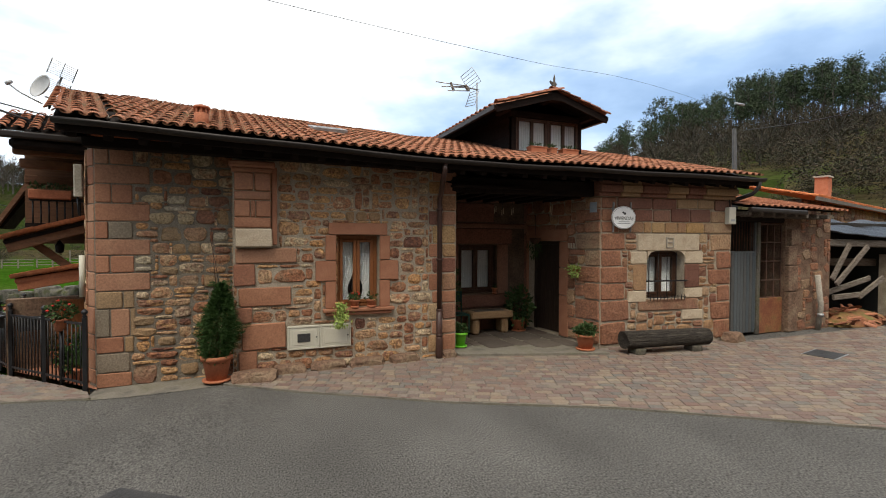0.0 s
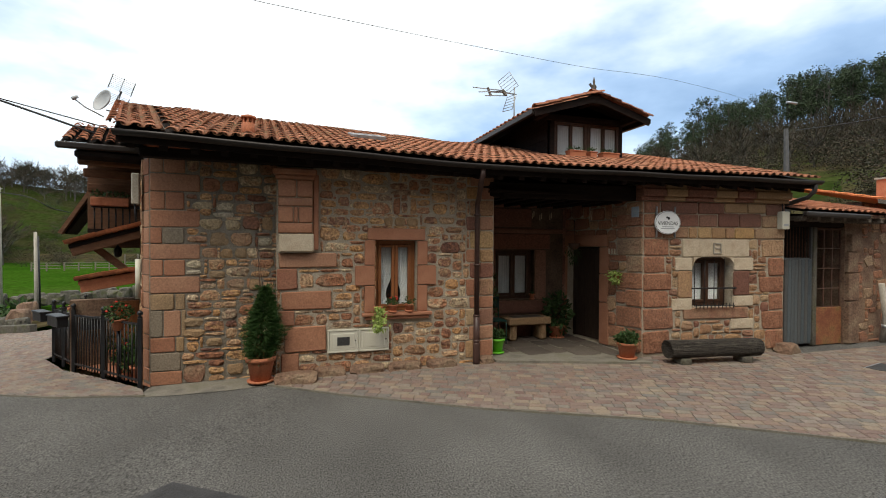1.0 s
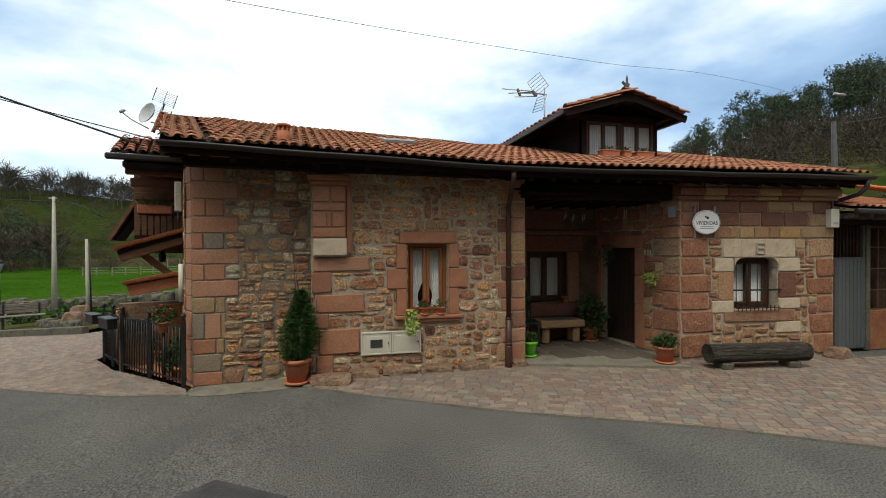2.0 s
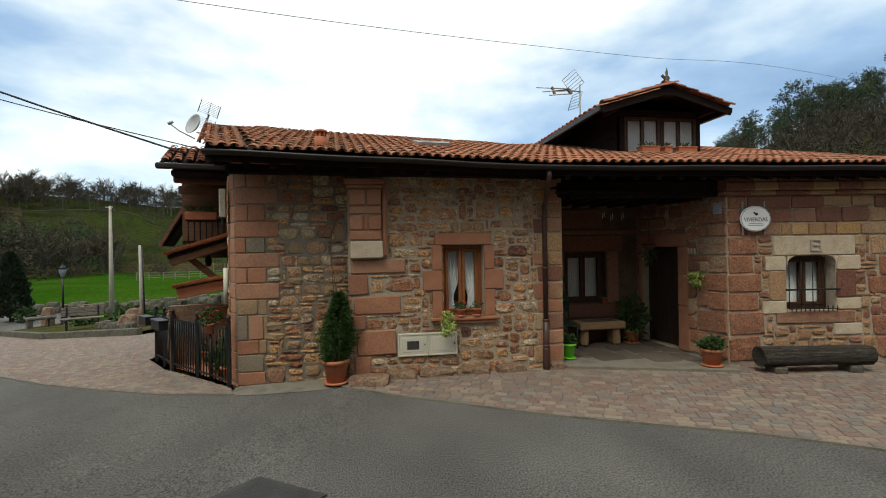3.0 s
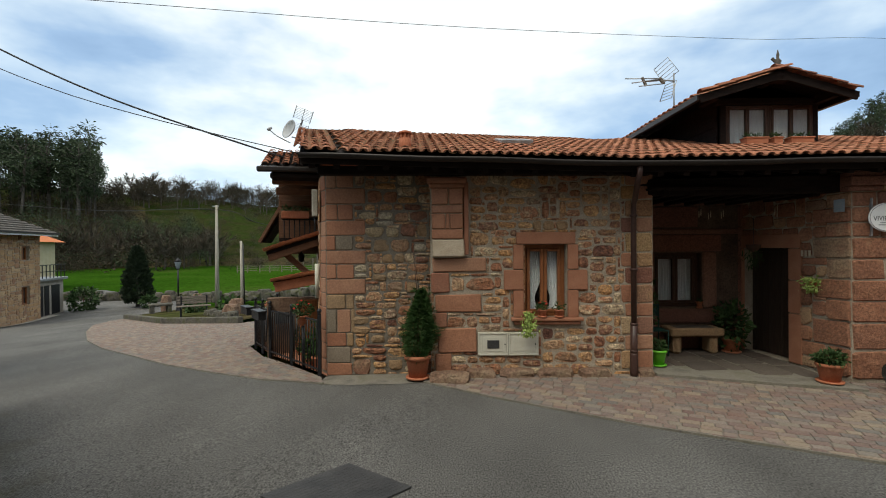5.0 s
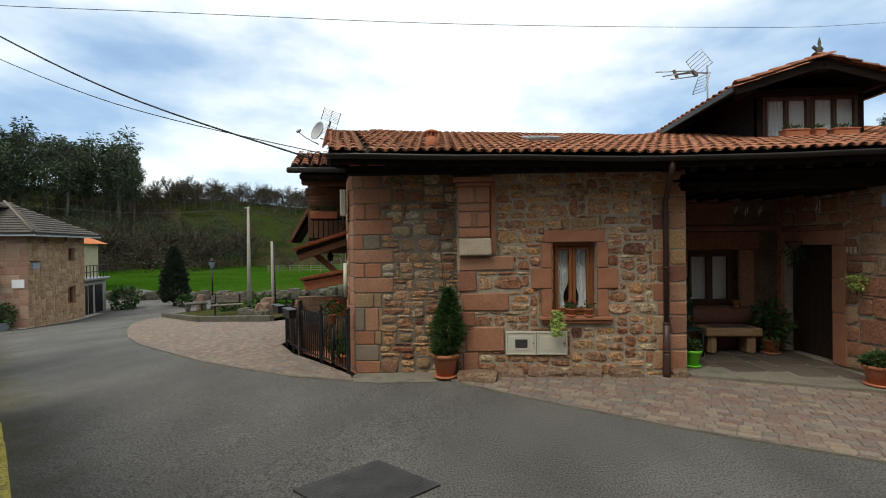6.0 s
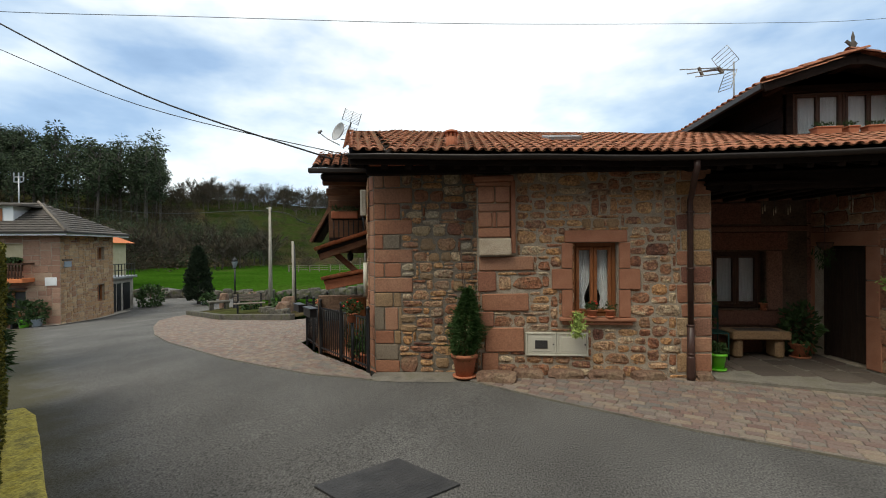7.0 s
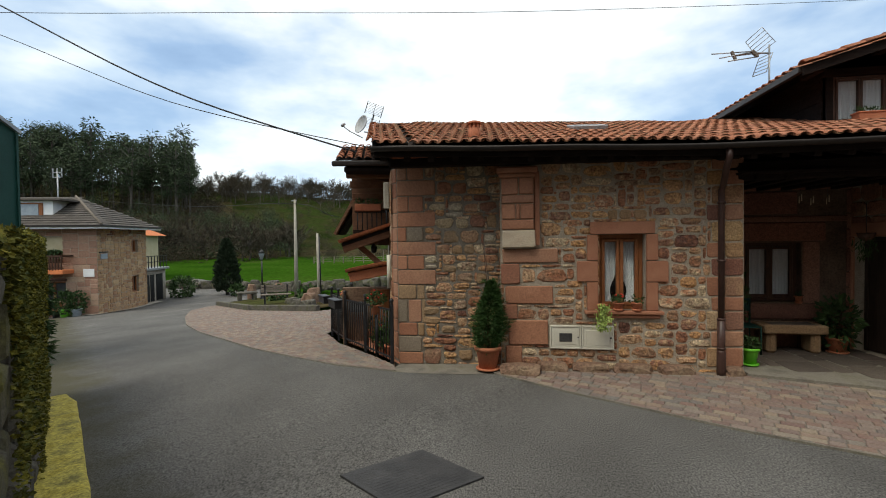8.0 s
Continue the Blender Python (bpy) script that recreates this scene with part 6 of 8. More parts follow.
for i, (a, b) in enumerate((((12.05, -0.3, 1.0), (12.55, -0.35, 1.75)), ((12.1, -0.35, 0.9), (13.1, -0.4, 1.7)), ((12.1, -0.2, 0.72), (13.4, -0.3, 1.0)), ((12.1, -0.3, 0.62), (13.0, -0.35, 0.66)), ((12.9, -0.35, 0.6), (13.6, -0.45, 1.02)))):
    tagged(part("timber_plank", beam(a, b, 0.05, 0.11, 0.008), m_oldwood, m=pose(0, 5.9, 0)), "grey weathered timber leaning in the shed", "plank", "loose timbers")
heap_v, heap_f = [], []
for i in range(150):
    a, rr = rng.uniform(0, 6.28), rng.random() ** 0.6
    p = Vector((13.1 + 1.15 * rr * math.cos(a), 5.85 + 0.55 * rr * math.sin(a), 0.03 + 0.34 * (1 - rr) * rng.uniform(0.6, 1)))
    m = Matrix.Translation(p) @ pose(0, 0, 0, rng.uniform(-30, 30), rng.uniform(-30, 30), rng.uniform(0, 360)) @ Matrix.Diagonal((0.9, rng.uniform(0.4, 0.9), 0.8, 1))
    add_to(heap_v, heap_f, m)
tagged(part("broken_tiles", mesh_of("broken_tiles", heap_v, heap_f), m_tile_i), "heap of broken orange roof tiles on the ground", "rubble", kind="stuff")
hb = bmesh.new()
bmesh.ops.create_icosphere(hb, subdivisions=2, radius=1.0)
for v in hb.verts:
    v.co = Vector((13.1 + v.co.x * 1.2, 5.9 + v.co.y * 0.6, v.co.z * 0.30))
tagged(part("rubble_heap", hb, m_rustpanel), "low earthen heap of rubble", "rubble", kind="stuff")

# neighbouring house with the new orange roof
nb = thing("neighbour_house", pose(12.6, 8.0, 0, 0, 0, 16), "stone house with a bright orange tile roof", "house")
nbw = part("wall", slab(5, 45, -0.5, 3.2, 0.4), m_adobe, nb)
lay("stone", pack(5.2, 20, 1.4, 3.16, [], rng, (3, 6), (2, 3), 0.13), m_rubble, nbw, rng, (0.01, 0.03), 0.02, 0.2, 0.2, limit=0, rest=m_rubble_i)
bm = bmesh.new()
q = [bm.verts.new(p) for p in ((4.5, -0.5, 3.22), (45, -0.5, 3.22), (45, 3.0, 4.06), (4.5, 3.0, 4.06))]
bm.faces.new(q)
bmesh.ops.solidify(bm, geom=bm.faces[:], thickness=0.08)
nroof = part("roof", bm, m_newtile, nb)
nv, nf = [], []
for i in range(130):
    for j in range(9):
        y0 = -0.55 + j * 0.38
        p, q = Vector((4.65 + i * 0.3, y0, 3.27 + 0.24 * (y0 + 0.5))), Vector((4.65 + i * 0.3, y0 + 0.38, 3.27 + 0.24 * (y0 + 0.88)))
        m = tile_pose(p, q, Vector((1, 0, 0)), 0.0, (2.5, 0, 0)) @ Matrix.Diagonal((1.9, 1.15, 1.0, 1))
        add_to(nv, nf, m)
tagged(part("orange_tiles", mesh_of("orange_tiles", nv, nf, True), m_newtile, nroof), kind="stuff")
part("fascia", beam((4.5, -0.5, 3.16), (45, -0.5, 3.16), 0.04, 0.12), m_oldwood, nb)
ch = part("chimney", boxes((13.4, 14.0, 1.2, 1.7, 3.5, 4.75), bevel=0.01), m_brick, nb)
part("chimney_cap", boxes((13.34, 14.06, 1.14, 1.76, 4.75, 4.83), bevel=0.01), m_concrete, ch)
for j in range(9):
    part("brick", boxes((13.395, 14.005, 1.185, 1.2, 4.12 + j * 0.065, 4.175 + j * 0.065), bevel=0.003), m_brick, ch)

# ---------------------------------------------------------------- west side: roof wing, canopies, balcony
W_DIR = Vector((-0.284, 0.959, 0))
W_OUT = Vector((-0.959, -0.284, 0))


def west(a, o, z):
    """A point a metres back along the west flank and o metres out from it."""
    p = Vector((-1.0, 6.2, 0)) + W_DIR * a + W_OUT * o
    return Vector((p.x, p.y, z))


wing = thing("roof_wing", pose(0, 0, 0), "lower tiled roof wing on carved dark brackets", "roof", kind="structure")
corners = [west(1.35, 0.0, 3.21), west(1.35, 0.95, 3.19), west(3.9, 1.0, 3.93), west(3.9, 0.0, 3.95)]
bm = bmesh.new()
bm.faces.new([bm.verts.new(p) for p in corners])
bmesh.ops.solidify(bm, geom=bm.faces[:], thickness=0.06)
part("roof_deck", bm, m_beam, wing)
for i in range(6):
    for j in range(8):
        f = (i + 0.5) / 6
        p = corners[0].lerp(corners[1], f).lerp(corners[3].lerp(corners[2], f), j / 8 - 0.02)
        q = corners[0].lerp(corners[1], f).lerp(corners[3].lerp(corners[2], f), (j + 1) / 8)
        part("wing_tile", tile_me, None, wing, m=tile_pose(p, q, W_OUT * -1, 0.05, (rng.gauss(2.5, 1), rng.gauss(0, 2), rng.gauss(0, 2))))
part("wing_gutter", beam(west(1.30, -0.05, 3.15), west(1.30, 1.0, 3.13), 0.09, 0.09, 0.02), m_fascia, wing)
part("wing_soffit", beam(west(1.38, -0.1, 3.04), west(1.38, 0.80, 3.04), 0.12, 0.16, 0.05), m_beam, wing)
for i, (a, z, o) in enumerate(((1.55, 2.98, 0.78), (1.9, 2.84, 0.74), (2.3, 2.66, 0.72), (2.75, 2.50, 0.70))):
    part("bracket_beam", beam(west(a, -0.1, z), west(a, o, z), 0.13, 0.13, 0.015), m_rafter, wing)
part("soffit_boards", beam(west(1.5, 0.34, 3.12), west(3.8, 0.34, 3.3), 0.85, 0.03), m_rafter, wing)
part("rear_panel", boxes((-0.02, 0.84, 0, 0.03, 1.7, 3.6)), m_rafter, wing, m=Matrix.Translation(west(3.2, 0.76, 0)) @ pose(0, 0, 0, 0, 0, 16))
# far gable verge, dropping steeply
part("far_verge", beam(west(3.4, 0.62, 2.9), west(3.5, 1.16, 1.95), 0.20, 0.06), m_rafter, wing)
part("far_slope", beam(west(3.7, 0.50, 2.85), west(3.8, 1.06, 1.95), 0.6, 0.05), m_beam, wing)

verge_me = mesh_of("canopy_verge_tile", TILE_V, TILE_F, True)
verge_me.materials.append(m_cleantile)
for nm, a, ln, z0, z1, out in (("porch_canopy", 1.35, 1.3, 2.10, 1.82, 0.86), ("door_canopy", 1.38, 0.36, 1.44, 1.31, 0.76)):
    cn = thing(nm, pose(0, 0, 0), "small tiled canopy on timber brackets" if nm == "porch_canopy" else "low terracotta tiled canopy over the side entrance", "canopy")
    part("deck", beam(west(a + ln / 2, 0.0, z0 - 0.06), west(a + ln / 2, out, z1 - 0.06), ln, 0.04), m_rafter, cn)
    part("front_rafter", beam(west(a, 0.0, z0 - 0.16), west(a, out * 0.97, z1 - 0.16), 0.07, 0.12, 0.01), m_rafter if nm == "porch_canopy" else m_terra, cn)
    part("front_trim", beam(west(a - 0.03, 0.0, z0 - 0.085), west(a - 0.03, out, z1 - 0.085), 0.03, 0.05), m_beam if nm == "porch_canopy" else m_terra, cn)
    for i in range(int(ln / 0.165)):
        for j in range(4):
            p0, p1 = west(a + i * 0.165, out, z1), west(a + i * 0.165, 0, z0)
            part("canopy_tile", tile_me, None, cn, m=tile_pose(p0.lerp(p1, j / 4 - 0.02), p0.lerp(p1, (j + 1) / 4), W_DIR, 0.01, (2.5, 0, rng.gauss(0, 1.5))))
    for j in range(5):
        p0, p1 = west(a - 0.05, out + 0.03, z1 - 0.01), west(a - 0.05, 0, z0 - 0.01)
        part("canopy_verge_tile", verge_me, None, cn, m=tile_pose(p0.lerp(p1, j / 5 - 0.02), p0.lerp(p1, (j + 1) / 5), W_DIR, -0.02, (2.5, 0, rng.gauss(0, 1.0))) @ Matrix.Diagonal((1.3, 1.0, 1.7, 1)))
    if nm == "porch_canopy":
        part("brace", beam(west(a + 0.15, 0.05, 1.25), west(a + 0.15, 0.60, 1.75), 0.09, 0.10, 0.01), m_rafter, cn)
        part("plate_beam", beam(west(a + 0.1, 0.62, 1.80), west(a + 1.2, 0.62, 1.80), 0.09, 0.12, 0.01), m_rafter, cn)
wl_ = thing("wall_lantern", pose(*west(1.9, 0.32, 1.66)), "small black iron wall lantern under the canopy", "lantern")
part("lantern_cage", lathe([(0.02, -0.09), (0.05, -0.07), (0.06, 0.03), (0.03, 0.07), (0.008, 0.10)], 6), m_iron, wl_)
part("lantern_arm", tube([(0, 0, 0.10), (0, 0, 0.18)], 0.008, 6), m_iron, wl_)
bal = thing("flower_balcony", pose(0, 0, 0), "dark timber balcony with a red flower box", "balcony")
part("balcony_floor", beam(west(2.6, 0.0, 1.98), west(2.6, 0.7, 1.98), 1.2, 0.06), m_beam, bal)
for i in range(7):
    p = west(2.1, 0.08 + i * 0.09, 2.0)
    part("baluster", tube([p, p + Vector((0, 0, 0.34))], 0.012, 6), m_iron, bal)
part("handrail", beam(west(2.1, 0.0, 2.36), west(2.1, 0.66, 2.36), 0.05, 0.05), m_iron, bal)
fbx = thing("flower_box", pose(*west(2.0, 0.42, 2.36), 0, 0, 16), "terracotta flower box on the balcony rail", "flower box")
part("trough", boxes((-0.24, 0.24, -0.07, 0.07, 0, 0.13), bevel=0.01), m_terra, fbx)
part("foliage", leaves(160, lambda g: ((g.uniform(-0.24, 0.24), g.gauss(0, 0.05), 0.13 + 0.08 * g.random()), (0, 0, 1)), 0.05, random.Random(33), 0.1, 0.5), m_leaf, fbx)
wm = thing("wall_box", Matrix.Translation(west(0.35, 0.05, 2.30)) @ pose(0, 0, 0, 0, 0, -73.5), "grey electric box on the side wall", "meter box")
part("case", boxes((-0.08, 0.02, -0.09, 0.0, 0, 0.40), bevel=0.012), m_concrete, wm)
part("cable", tube([(-0.03, -0.05, 0.0), (-0.03, -0.04, -0.22)], 0.012, 6), m_iron, wm)
tb = thing("wall_tube", Matrix.Translation(west(0.9, 0.06, 1.02)), "white plastic conduit on the side wall", "conduit")
part("tube", tube([(0, 0, 0), (0, 0, 0.55)], 0.04, 8), m_white, tb)
# side entrance wall, door and letter box in the courtyard
ent = thing("side_entrance", Matrix.Translation(west(2.4, 0.0, -0.5)) @ pose(0, 0, 0, 0, 0, 16), "rendered side entrance with a red-brown door", "entrance", kind="structure")
part("entrance_wall", boxes((-0.95, 0, 0, 0.2, 0, 1.38)), m_adobe, ent)
part("entrance_door", boxes((-0.40, -0.04, -0.03, 0.0, 0.2, 1.34), bevel=0.01), m_wood, ent)
lb = thing("letter_box", Matrix.Translation(west(2.36, 0.68, 0.42)) @ pose(0, 0, 0, 0, 0, 16), "black metal letter box", "letter box")
part("letter_case", boxes((-0.13, 0.13, -0.10, 0, 0, 0.20), bevel=0.012), m_iron, lb)
part("letter_flap", boxes((-0.13, 0.13, -0.115, -0.10, 0.13, 0.21), bevel=0.006), m_iron, lb)
hs = thing("bird_house", pose(-3.3, 10.3, 0.28, 0, 0, 30), "small orange-roofed wooden box on a post", "bird house")
part("case", boxes((-0.12, 0.12, -0.12, 0.12, 0, 0.22), bevel=0.01), m_render, hs)
bm = bmesh.new()
beam((-0.16, 0, 0.22), (0.0, 0, 0.36), 0.32, 0.02, bm=bm)
beam((0.16, 0, 0.22), (0.0, 0, 0.36), 0.32, 0.02, bm=bm)
part("roof", bm, m_terra, hs)
part("post", boxes((-0.03, 0.03, -0.03, 0.03, -0.75, 0.0)), m_oldwood, hs)
court = sheet("courtyard", [(-0.96, 6.28), (-1.79, 7.33), (-2.51, 8.23), (-3.38, 9.69), (-3.4, 11.5), (-2.4, 11.2)], m_redtrim, 0.02, "red-tiled courtyard behind the iron fence", "floor")

# ---------------------------------------------------------------- iron fence
fence = thing("iron_fence", pose(0, 0, 0), "black wrought iron fence with ball finials round the courtyard", "fence")
fp = [(-1.09, 6.34), (-1.80, 7.25), (-2.53, 8.21), (-2.95, 8.92), (-3.40, 9.66), (-3.38, 10.9)]
for i, (x, y) in enumerate(fp):
    g0 = near_drop(x, y)
    post = part("post", boxes((x - 0.024, x + 0.024, y - 0.024, y + 0.024, g0 - 0.05, 0.88 + g0 * 0.7), bevel=0.003), m_iron, fence)
    part("finial", lathe([(0.018, 0), (0.03, 0.012), (0.016, 0.03), (0.034, 0.055), (0.034, 0.075), (0.012, 0.10)], 12, m=pose(x, y, 0.88 + g0 * 0.7)), m_iron, post)
for (xa, ya), (xb, yb) in zip(fp, fp[1:]):
    za, zb = near_drop(xa, ya), near_drop(xb, yb)
    for lo in (0.10, 0.80):
        part("rail", beam((xa, ya, za * (1 if lo < 0.5 else 0.7) + lo), (xb, yb, zb * (1 if lo < 0.5 else 0.7) + lo), 0.014, 0.028), m_iron, fence)
    n = max(5, int(math.hypot(xb - xa, yb - ya) / 0.105))
    for k in range(1, n):
        f = k / n
        x, y, g0 = xa + (xb - xa) * f, ya + (yb - ya) * f, za + (zb - za) * f
        part("bar", tube([(x, y, g0 + 0.05), (x, y, g0 * 0.7 + 0.80)], 0.009, 6), m_iron, fence)
for i, (x, y) in enumerate(((-2.62, 8.15), (-3.42, 9.5))):
    pb = thing("planter_box", pose(x, y, 0.52 - 0.1 * i, 0, 0, -52), "black plastic planter hanging on the fence", "planter", "fence planters")
    part("trough", boxes((-0.22, 0.22, -0.16, -0.02, 0, 0.16), (-0.235, 0.235, -0.175, -0.005, 0.14, 0.17), bevel=0.008), m_iron, pb)
for i, (x, y, r, h, sp, fl) in enumerate(((-1.42, 7.05, 0.11, 0.22, 0.12, 0), (-1.58, 7.60, 0.11, 0.20, 0.15, 2), (-1.35, 6.84, 0.07, 0.15, 0.08, 0), (-2.0, 8.4, 0.12, 0.2, 0.18, 0), (-1.60, 7.30, 0.08, 0.16, 0.10, 1))):
    potted("courtyard_pot", x, y, near_drop(x, y) + 0.02, r, h, m_terra, m_leaf, sp, 260, 0.06, "terracotta pot with green plant behind the fence", fl, 1.0, 0.5, True, "courtyard pots")
geran = thing("wall_geranium", pose(*west(0.75, 0.28, 0.62)), "red geranium in a pot on the courtyard wall", "potted plant")
part("pot", pot_shape(0.09, 0.15), m_terra, geran)
part("foliage", leaves(260, foliage_ball(0.15, 0.25, 0.9), 0.05, random.Random(41), 0.1, 0.7), m_leaf, geran)
for i in range(5):
    part("flower", lathe([(0.004, 0), (0.018, 0.010), (0.021, 0.018), (0.006, 0.026)], 7, m=pose(-0.10 + 0.05 * i, -0.12 + 0.02 * i, 0.26 + 0.06 * (i % 3))), m_flower, geran)
part("stand", tube([(0, 0, -0.75), (0, 0, 0.0)], 0.016, 8), m_iron, geran)
tall = thing("tall_potted_shrub", pose(-1.22, 6.75, near_drop(-1.22, 6.75) + 0.02), "slim green shrub in a red pot behind the fence", "potted plant")
part("pot", pot_shape(0.10, 0.2), m_terra, tall)
part("foliage", leaves(700, lambda g: ((g.gauss(0, 0.06), g.gauss(0, 0.06), g.uniform(0.2, 0.75)), (0, 0, 0.6)), 0.05, random.Random(42), -0.2, 0.4), m_conifer, tall)

# ---------------------------------------------------------------- dish and aerials on the roof
dish = thing("satellite_dish", pose(-2.05, 8.35, 3.92), "grey satellite dish on a wall bracket by the ridge", "satellite dish")
bowl = [(0.185 * math.sin(a * 1.0) / math.sin(0.9), 0.07 * (1 - math.cos(a)) / (1 - math.cos(0.9))) for a in [0.9 * i / 8 for i in range(9)]]
prof = [(max(r, 0.003), z) for r, z in bowl] + [(r, z - 0.012) for r, z in bowl[::-1] if r > 0.01]
bm = lathe(prof, 26)
part("bowl", bm, m_dish, dish, m=Matrix.Translation((-0.08, -0.05, 0.12)) @ pose(0, 0, 0, 0, -72, 52))
part("lnb_arm", tube([(-0.10, -0.06, -0.12), (-0.3, -0.2, -0.02), (-0.42, -0.25, 0.08)], 0.010, 6), m_dish, dish)
part("lnb", lathe([(0.025, -0.04), (0.03, 0.0), (0.02, 0.05)], 10, m=pose(-0.42, -0.25, 0.10, 0, 60, 0)), m_dish, dish)
part("mast", tube([(0.05, 0.1, -0.25), (0.05, 0.1, 0.25)], 0.014, 6), m_galv, dish)
part("bracket", tube([(0.05, 0.1, 0.0), (-0.08, -0.03, 0.0)], 0.012, 6), m_galv, dish)
ga = thing("grid_aerial", pose(-1.98, 8.50, 4.36, 0, 17, 20), "twin-panel grid television aerial on a mast", "aerial")
for zc, zh in ((0.04, 0.105), (-0.25, 0.095)):
    for i in range(8):
        zz = zc - zh + i * 2 * zh / 7
        part("grid_wire", tube([(-0.17 + 0.03 * (zc < 0), 0, zz), (0.17, 0.03, zz)], 0.0035, 4), m_galv, ga)
    for xx in (-0.16, 0, 0.16):
        part("grid_upright", tube([(xx, 0.015, zc - zh - 0.02), (xx, 0.015, zc + zh + 0.02)], 0.006 if xx == 0 else 0.009, 4), m_manhole, ga)
part("mast", tube([(0.02, 0.05, -0.60), (0.02, 0.05, -0.05)], 0.016, 6), m_manhole, ga)
yg = thing("yagi_aerial", pose(5.26, 9.1, 5.1), "television aerial with long rods and a folded reflector", "aerial")
part("mast", tube([(0.18, 0, -1.0), (0.18, 0, 0.25)], 0.016, 6), m_galv, yg)
part("boom", tube([(-0.42, 0.05, 0.10), (-0.05, 0, 0.11), (0.20, 0, 0.09)], 0.016, 6), m_galv, yg)
for a, b in (((-0.78, 0.1, 0.18), (-0.06, 0, 0.145)), ((-0.68, 0.0, 0.055), (-0.06, 0, 0.14)), ((-0.57, -0.1, -0.045), (0.0, 0, 0.04))):
    part("rod", tube([a, b], 0.011, 6), m_galv, yg)
part("coupling", beam((-0.46, 0.02, 0.18), (-0.38, 0.02, 0.0), 0.05, 0.05, 0.01), m_oldwood, yg)
part("coupling", beam((-0.12, 0.0, 0.16), (-0.02, 0.0, 0.04), 0.06, 0.06, 0.01), m_oldwood, yg)
for lo, hi in ((((-0.17, 0.12, 0.37), (0.02, 0.12, 0.09)), ((0.0, -0.12, 0.53), (0.22, -0.12, 0.25))), (((-0.05, 0.12, -0.29), (0.06, 0.12, 0.04)), ((0.07, -0.12, -0.29), (0.18, -0.12, 0.06)))):
    panel = part("reflector_frame", tube([lo[0], lo[1], hi[1], hi[0], lo[0]], 0.008, 5), m_galv, yg)
    for k in range(1, 5):
        f = k / 5
        part("reflector_wire", tube([Vector(lo[0]).lerp(Vector(lo[1]), f), Vector(hi[0]).lerp(Vector(hi[1]), f)], 0.006, 4), m_galv, panel)

# ---------------------------------------------------------------- cables
def cable(name, pts, r, label):
    pts = [Vector(p) for p in pts]
    fine = []
    for i in range(len(pts) - 1):
        p0, p1, p2, p3 = pts[max(0, i - 1)], pts[i], pts[i + 1], pts[min(len(pts) - 1, i + 2)]
        for k in range(8):
            t = k / 8
            fine.append(0.5 * ((2 * p1) + (p2 - p0) * t + (2 * p0 - 5 * p1 + 4 * p2 - p3) * t * t + (3 * p1 - p0 - 3 * p2 + p3) * t ** 3))
    fine.append(pts[-1])
    return tagged(part(name, tube(fine, r, 6), m_wire), label, "cable")


cable("overhead_cable", [(-16, 4.7, 5.85), (-9, 7.2, 6.27), (-5.28, 8.57, 6.6), (1, 10.9, 7.2), (10.05, 14.2, 8.3), (22.5, 18.8, 10.0), (60, 33, 13)], 0.006, "thin overhead cable spanning high above the roof")
cable("overhead_cable", [(-15, 7.45, 9.6), (-9.6, 7.7, 6.7), (-5.9, 7.9, 4.8), (-2.1, 8.05, 3.45)], 0.016, "thick black service cable running to the eave")
cable("overhead_cable", [(-17, 9.4, 9.0), (-11.3, 9.0, 6.8), (-6.6, 8.7, 4.86), (-1.9, 8.6, 3.62)], 0.009, "thin service cable running to the eave")
cable("overhead_cable", [(20.8, 13.8, 6.7), (19.6, 10.5, 6.2), (19.1, 7.9, 6.2), (18.5, 2, 6.9)], 0.02, "black cable strung from the leaning pole")

# ---------------------------------------------------------------- poles
def pole(name, x, y, top, r, lean, mat, label):
    g0 = near_drop(x, y) if x < 10 else ground_z(x, y)
    p = thing(name, pose(x, y, g0), label, "utility pole")
    part("shaft", tube([(0, 0, -0.3), (lean * 0.5, 0, (top - g0) * 0.5), (lean, 0, top - g0)], [r * 1.35, r, r * 0.62], 8), mat, p)
    return p


pa = pole("concrete_pole", -12.74, 26.66, 4.35, 0.105, 0.0, m_concrete, "pale concrete utility pole beside the square")
part("cross_arm", beam((-0.22, 0, 6.0), (0.12, 0, 6.0), 0.05, 0.05), m_galv, pa)
pb_ = pole("wooden_pole", -8.73, 21.06, 2.15, 0.085, -0.08, m_concrete, "grey weathered utility pole with cables")
part("cable_run", tube([(0.12, -0.1, 0.1), (0.10, -0.12, 1.6), (0.05, -0.1, 3.2)], 0.03, 6), m_iron, pb_)
pr = pole("leaning_pole", 21.0, 14.2, 6.85, 0.13, -0.25, m_manhole, "leaning grey steel utility pole behind the garage")
part("insulator", tube([(-0.25, 0, 8.0), (0.1, -0.2, 7.9)], 0.05, 6), m_galv, pr)
cable("overhead_cable", [(-60, 60, 8), (-30, 40, 5.2), (-12.74, 26.66, 4.1), (-8.73, 30, 3.2), (4, 60, 5)], 0.02, "thin line strung between the poles across the valley")

lamp = thing("street_lamp", pose(-14.19, 25.19, near_drop(-14.19, 25.19)), "black cast iron street lamp with a glass lantern", "street lamp")
part("base", lathe([(0.16, 0), (0.16, 0.10), (0.11, 0.16), (0.10, 0.75), (0.12, 0.78), (0.06, 0.85)], 10), m_iron, lamp)
part("shaft", tube([(0, 0, 0.8), (0, 0, 2.45)], 0.045, 8), m_iron, lamp)
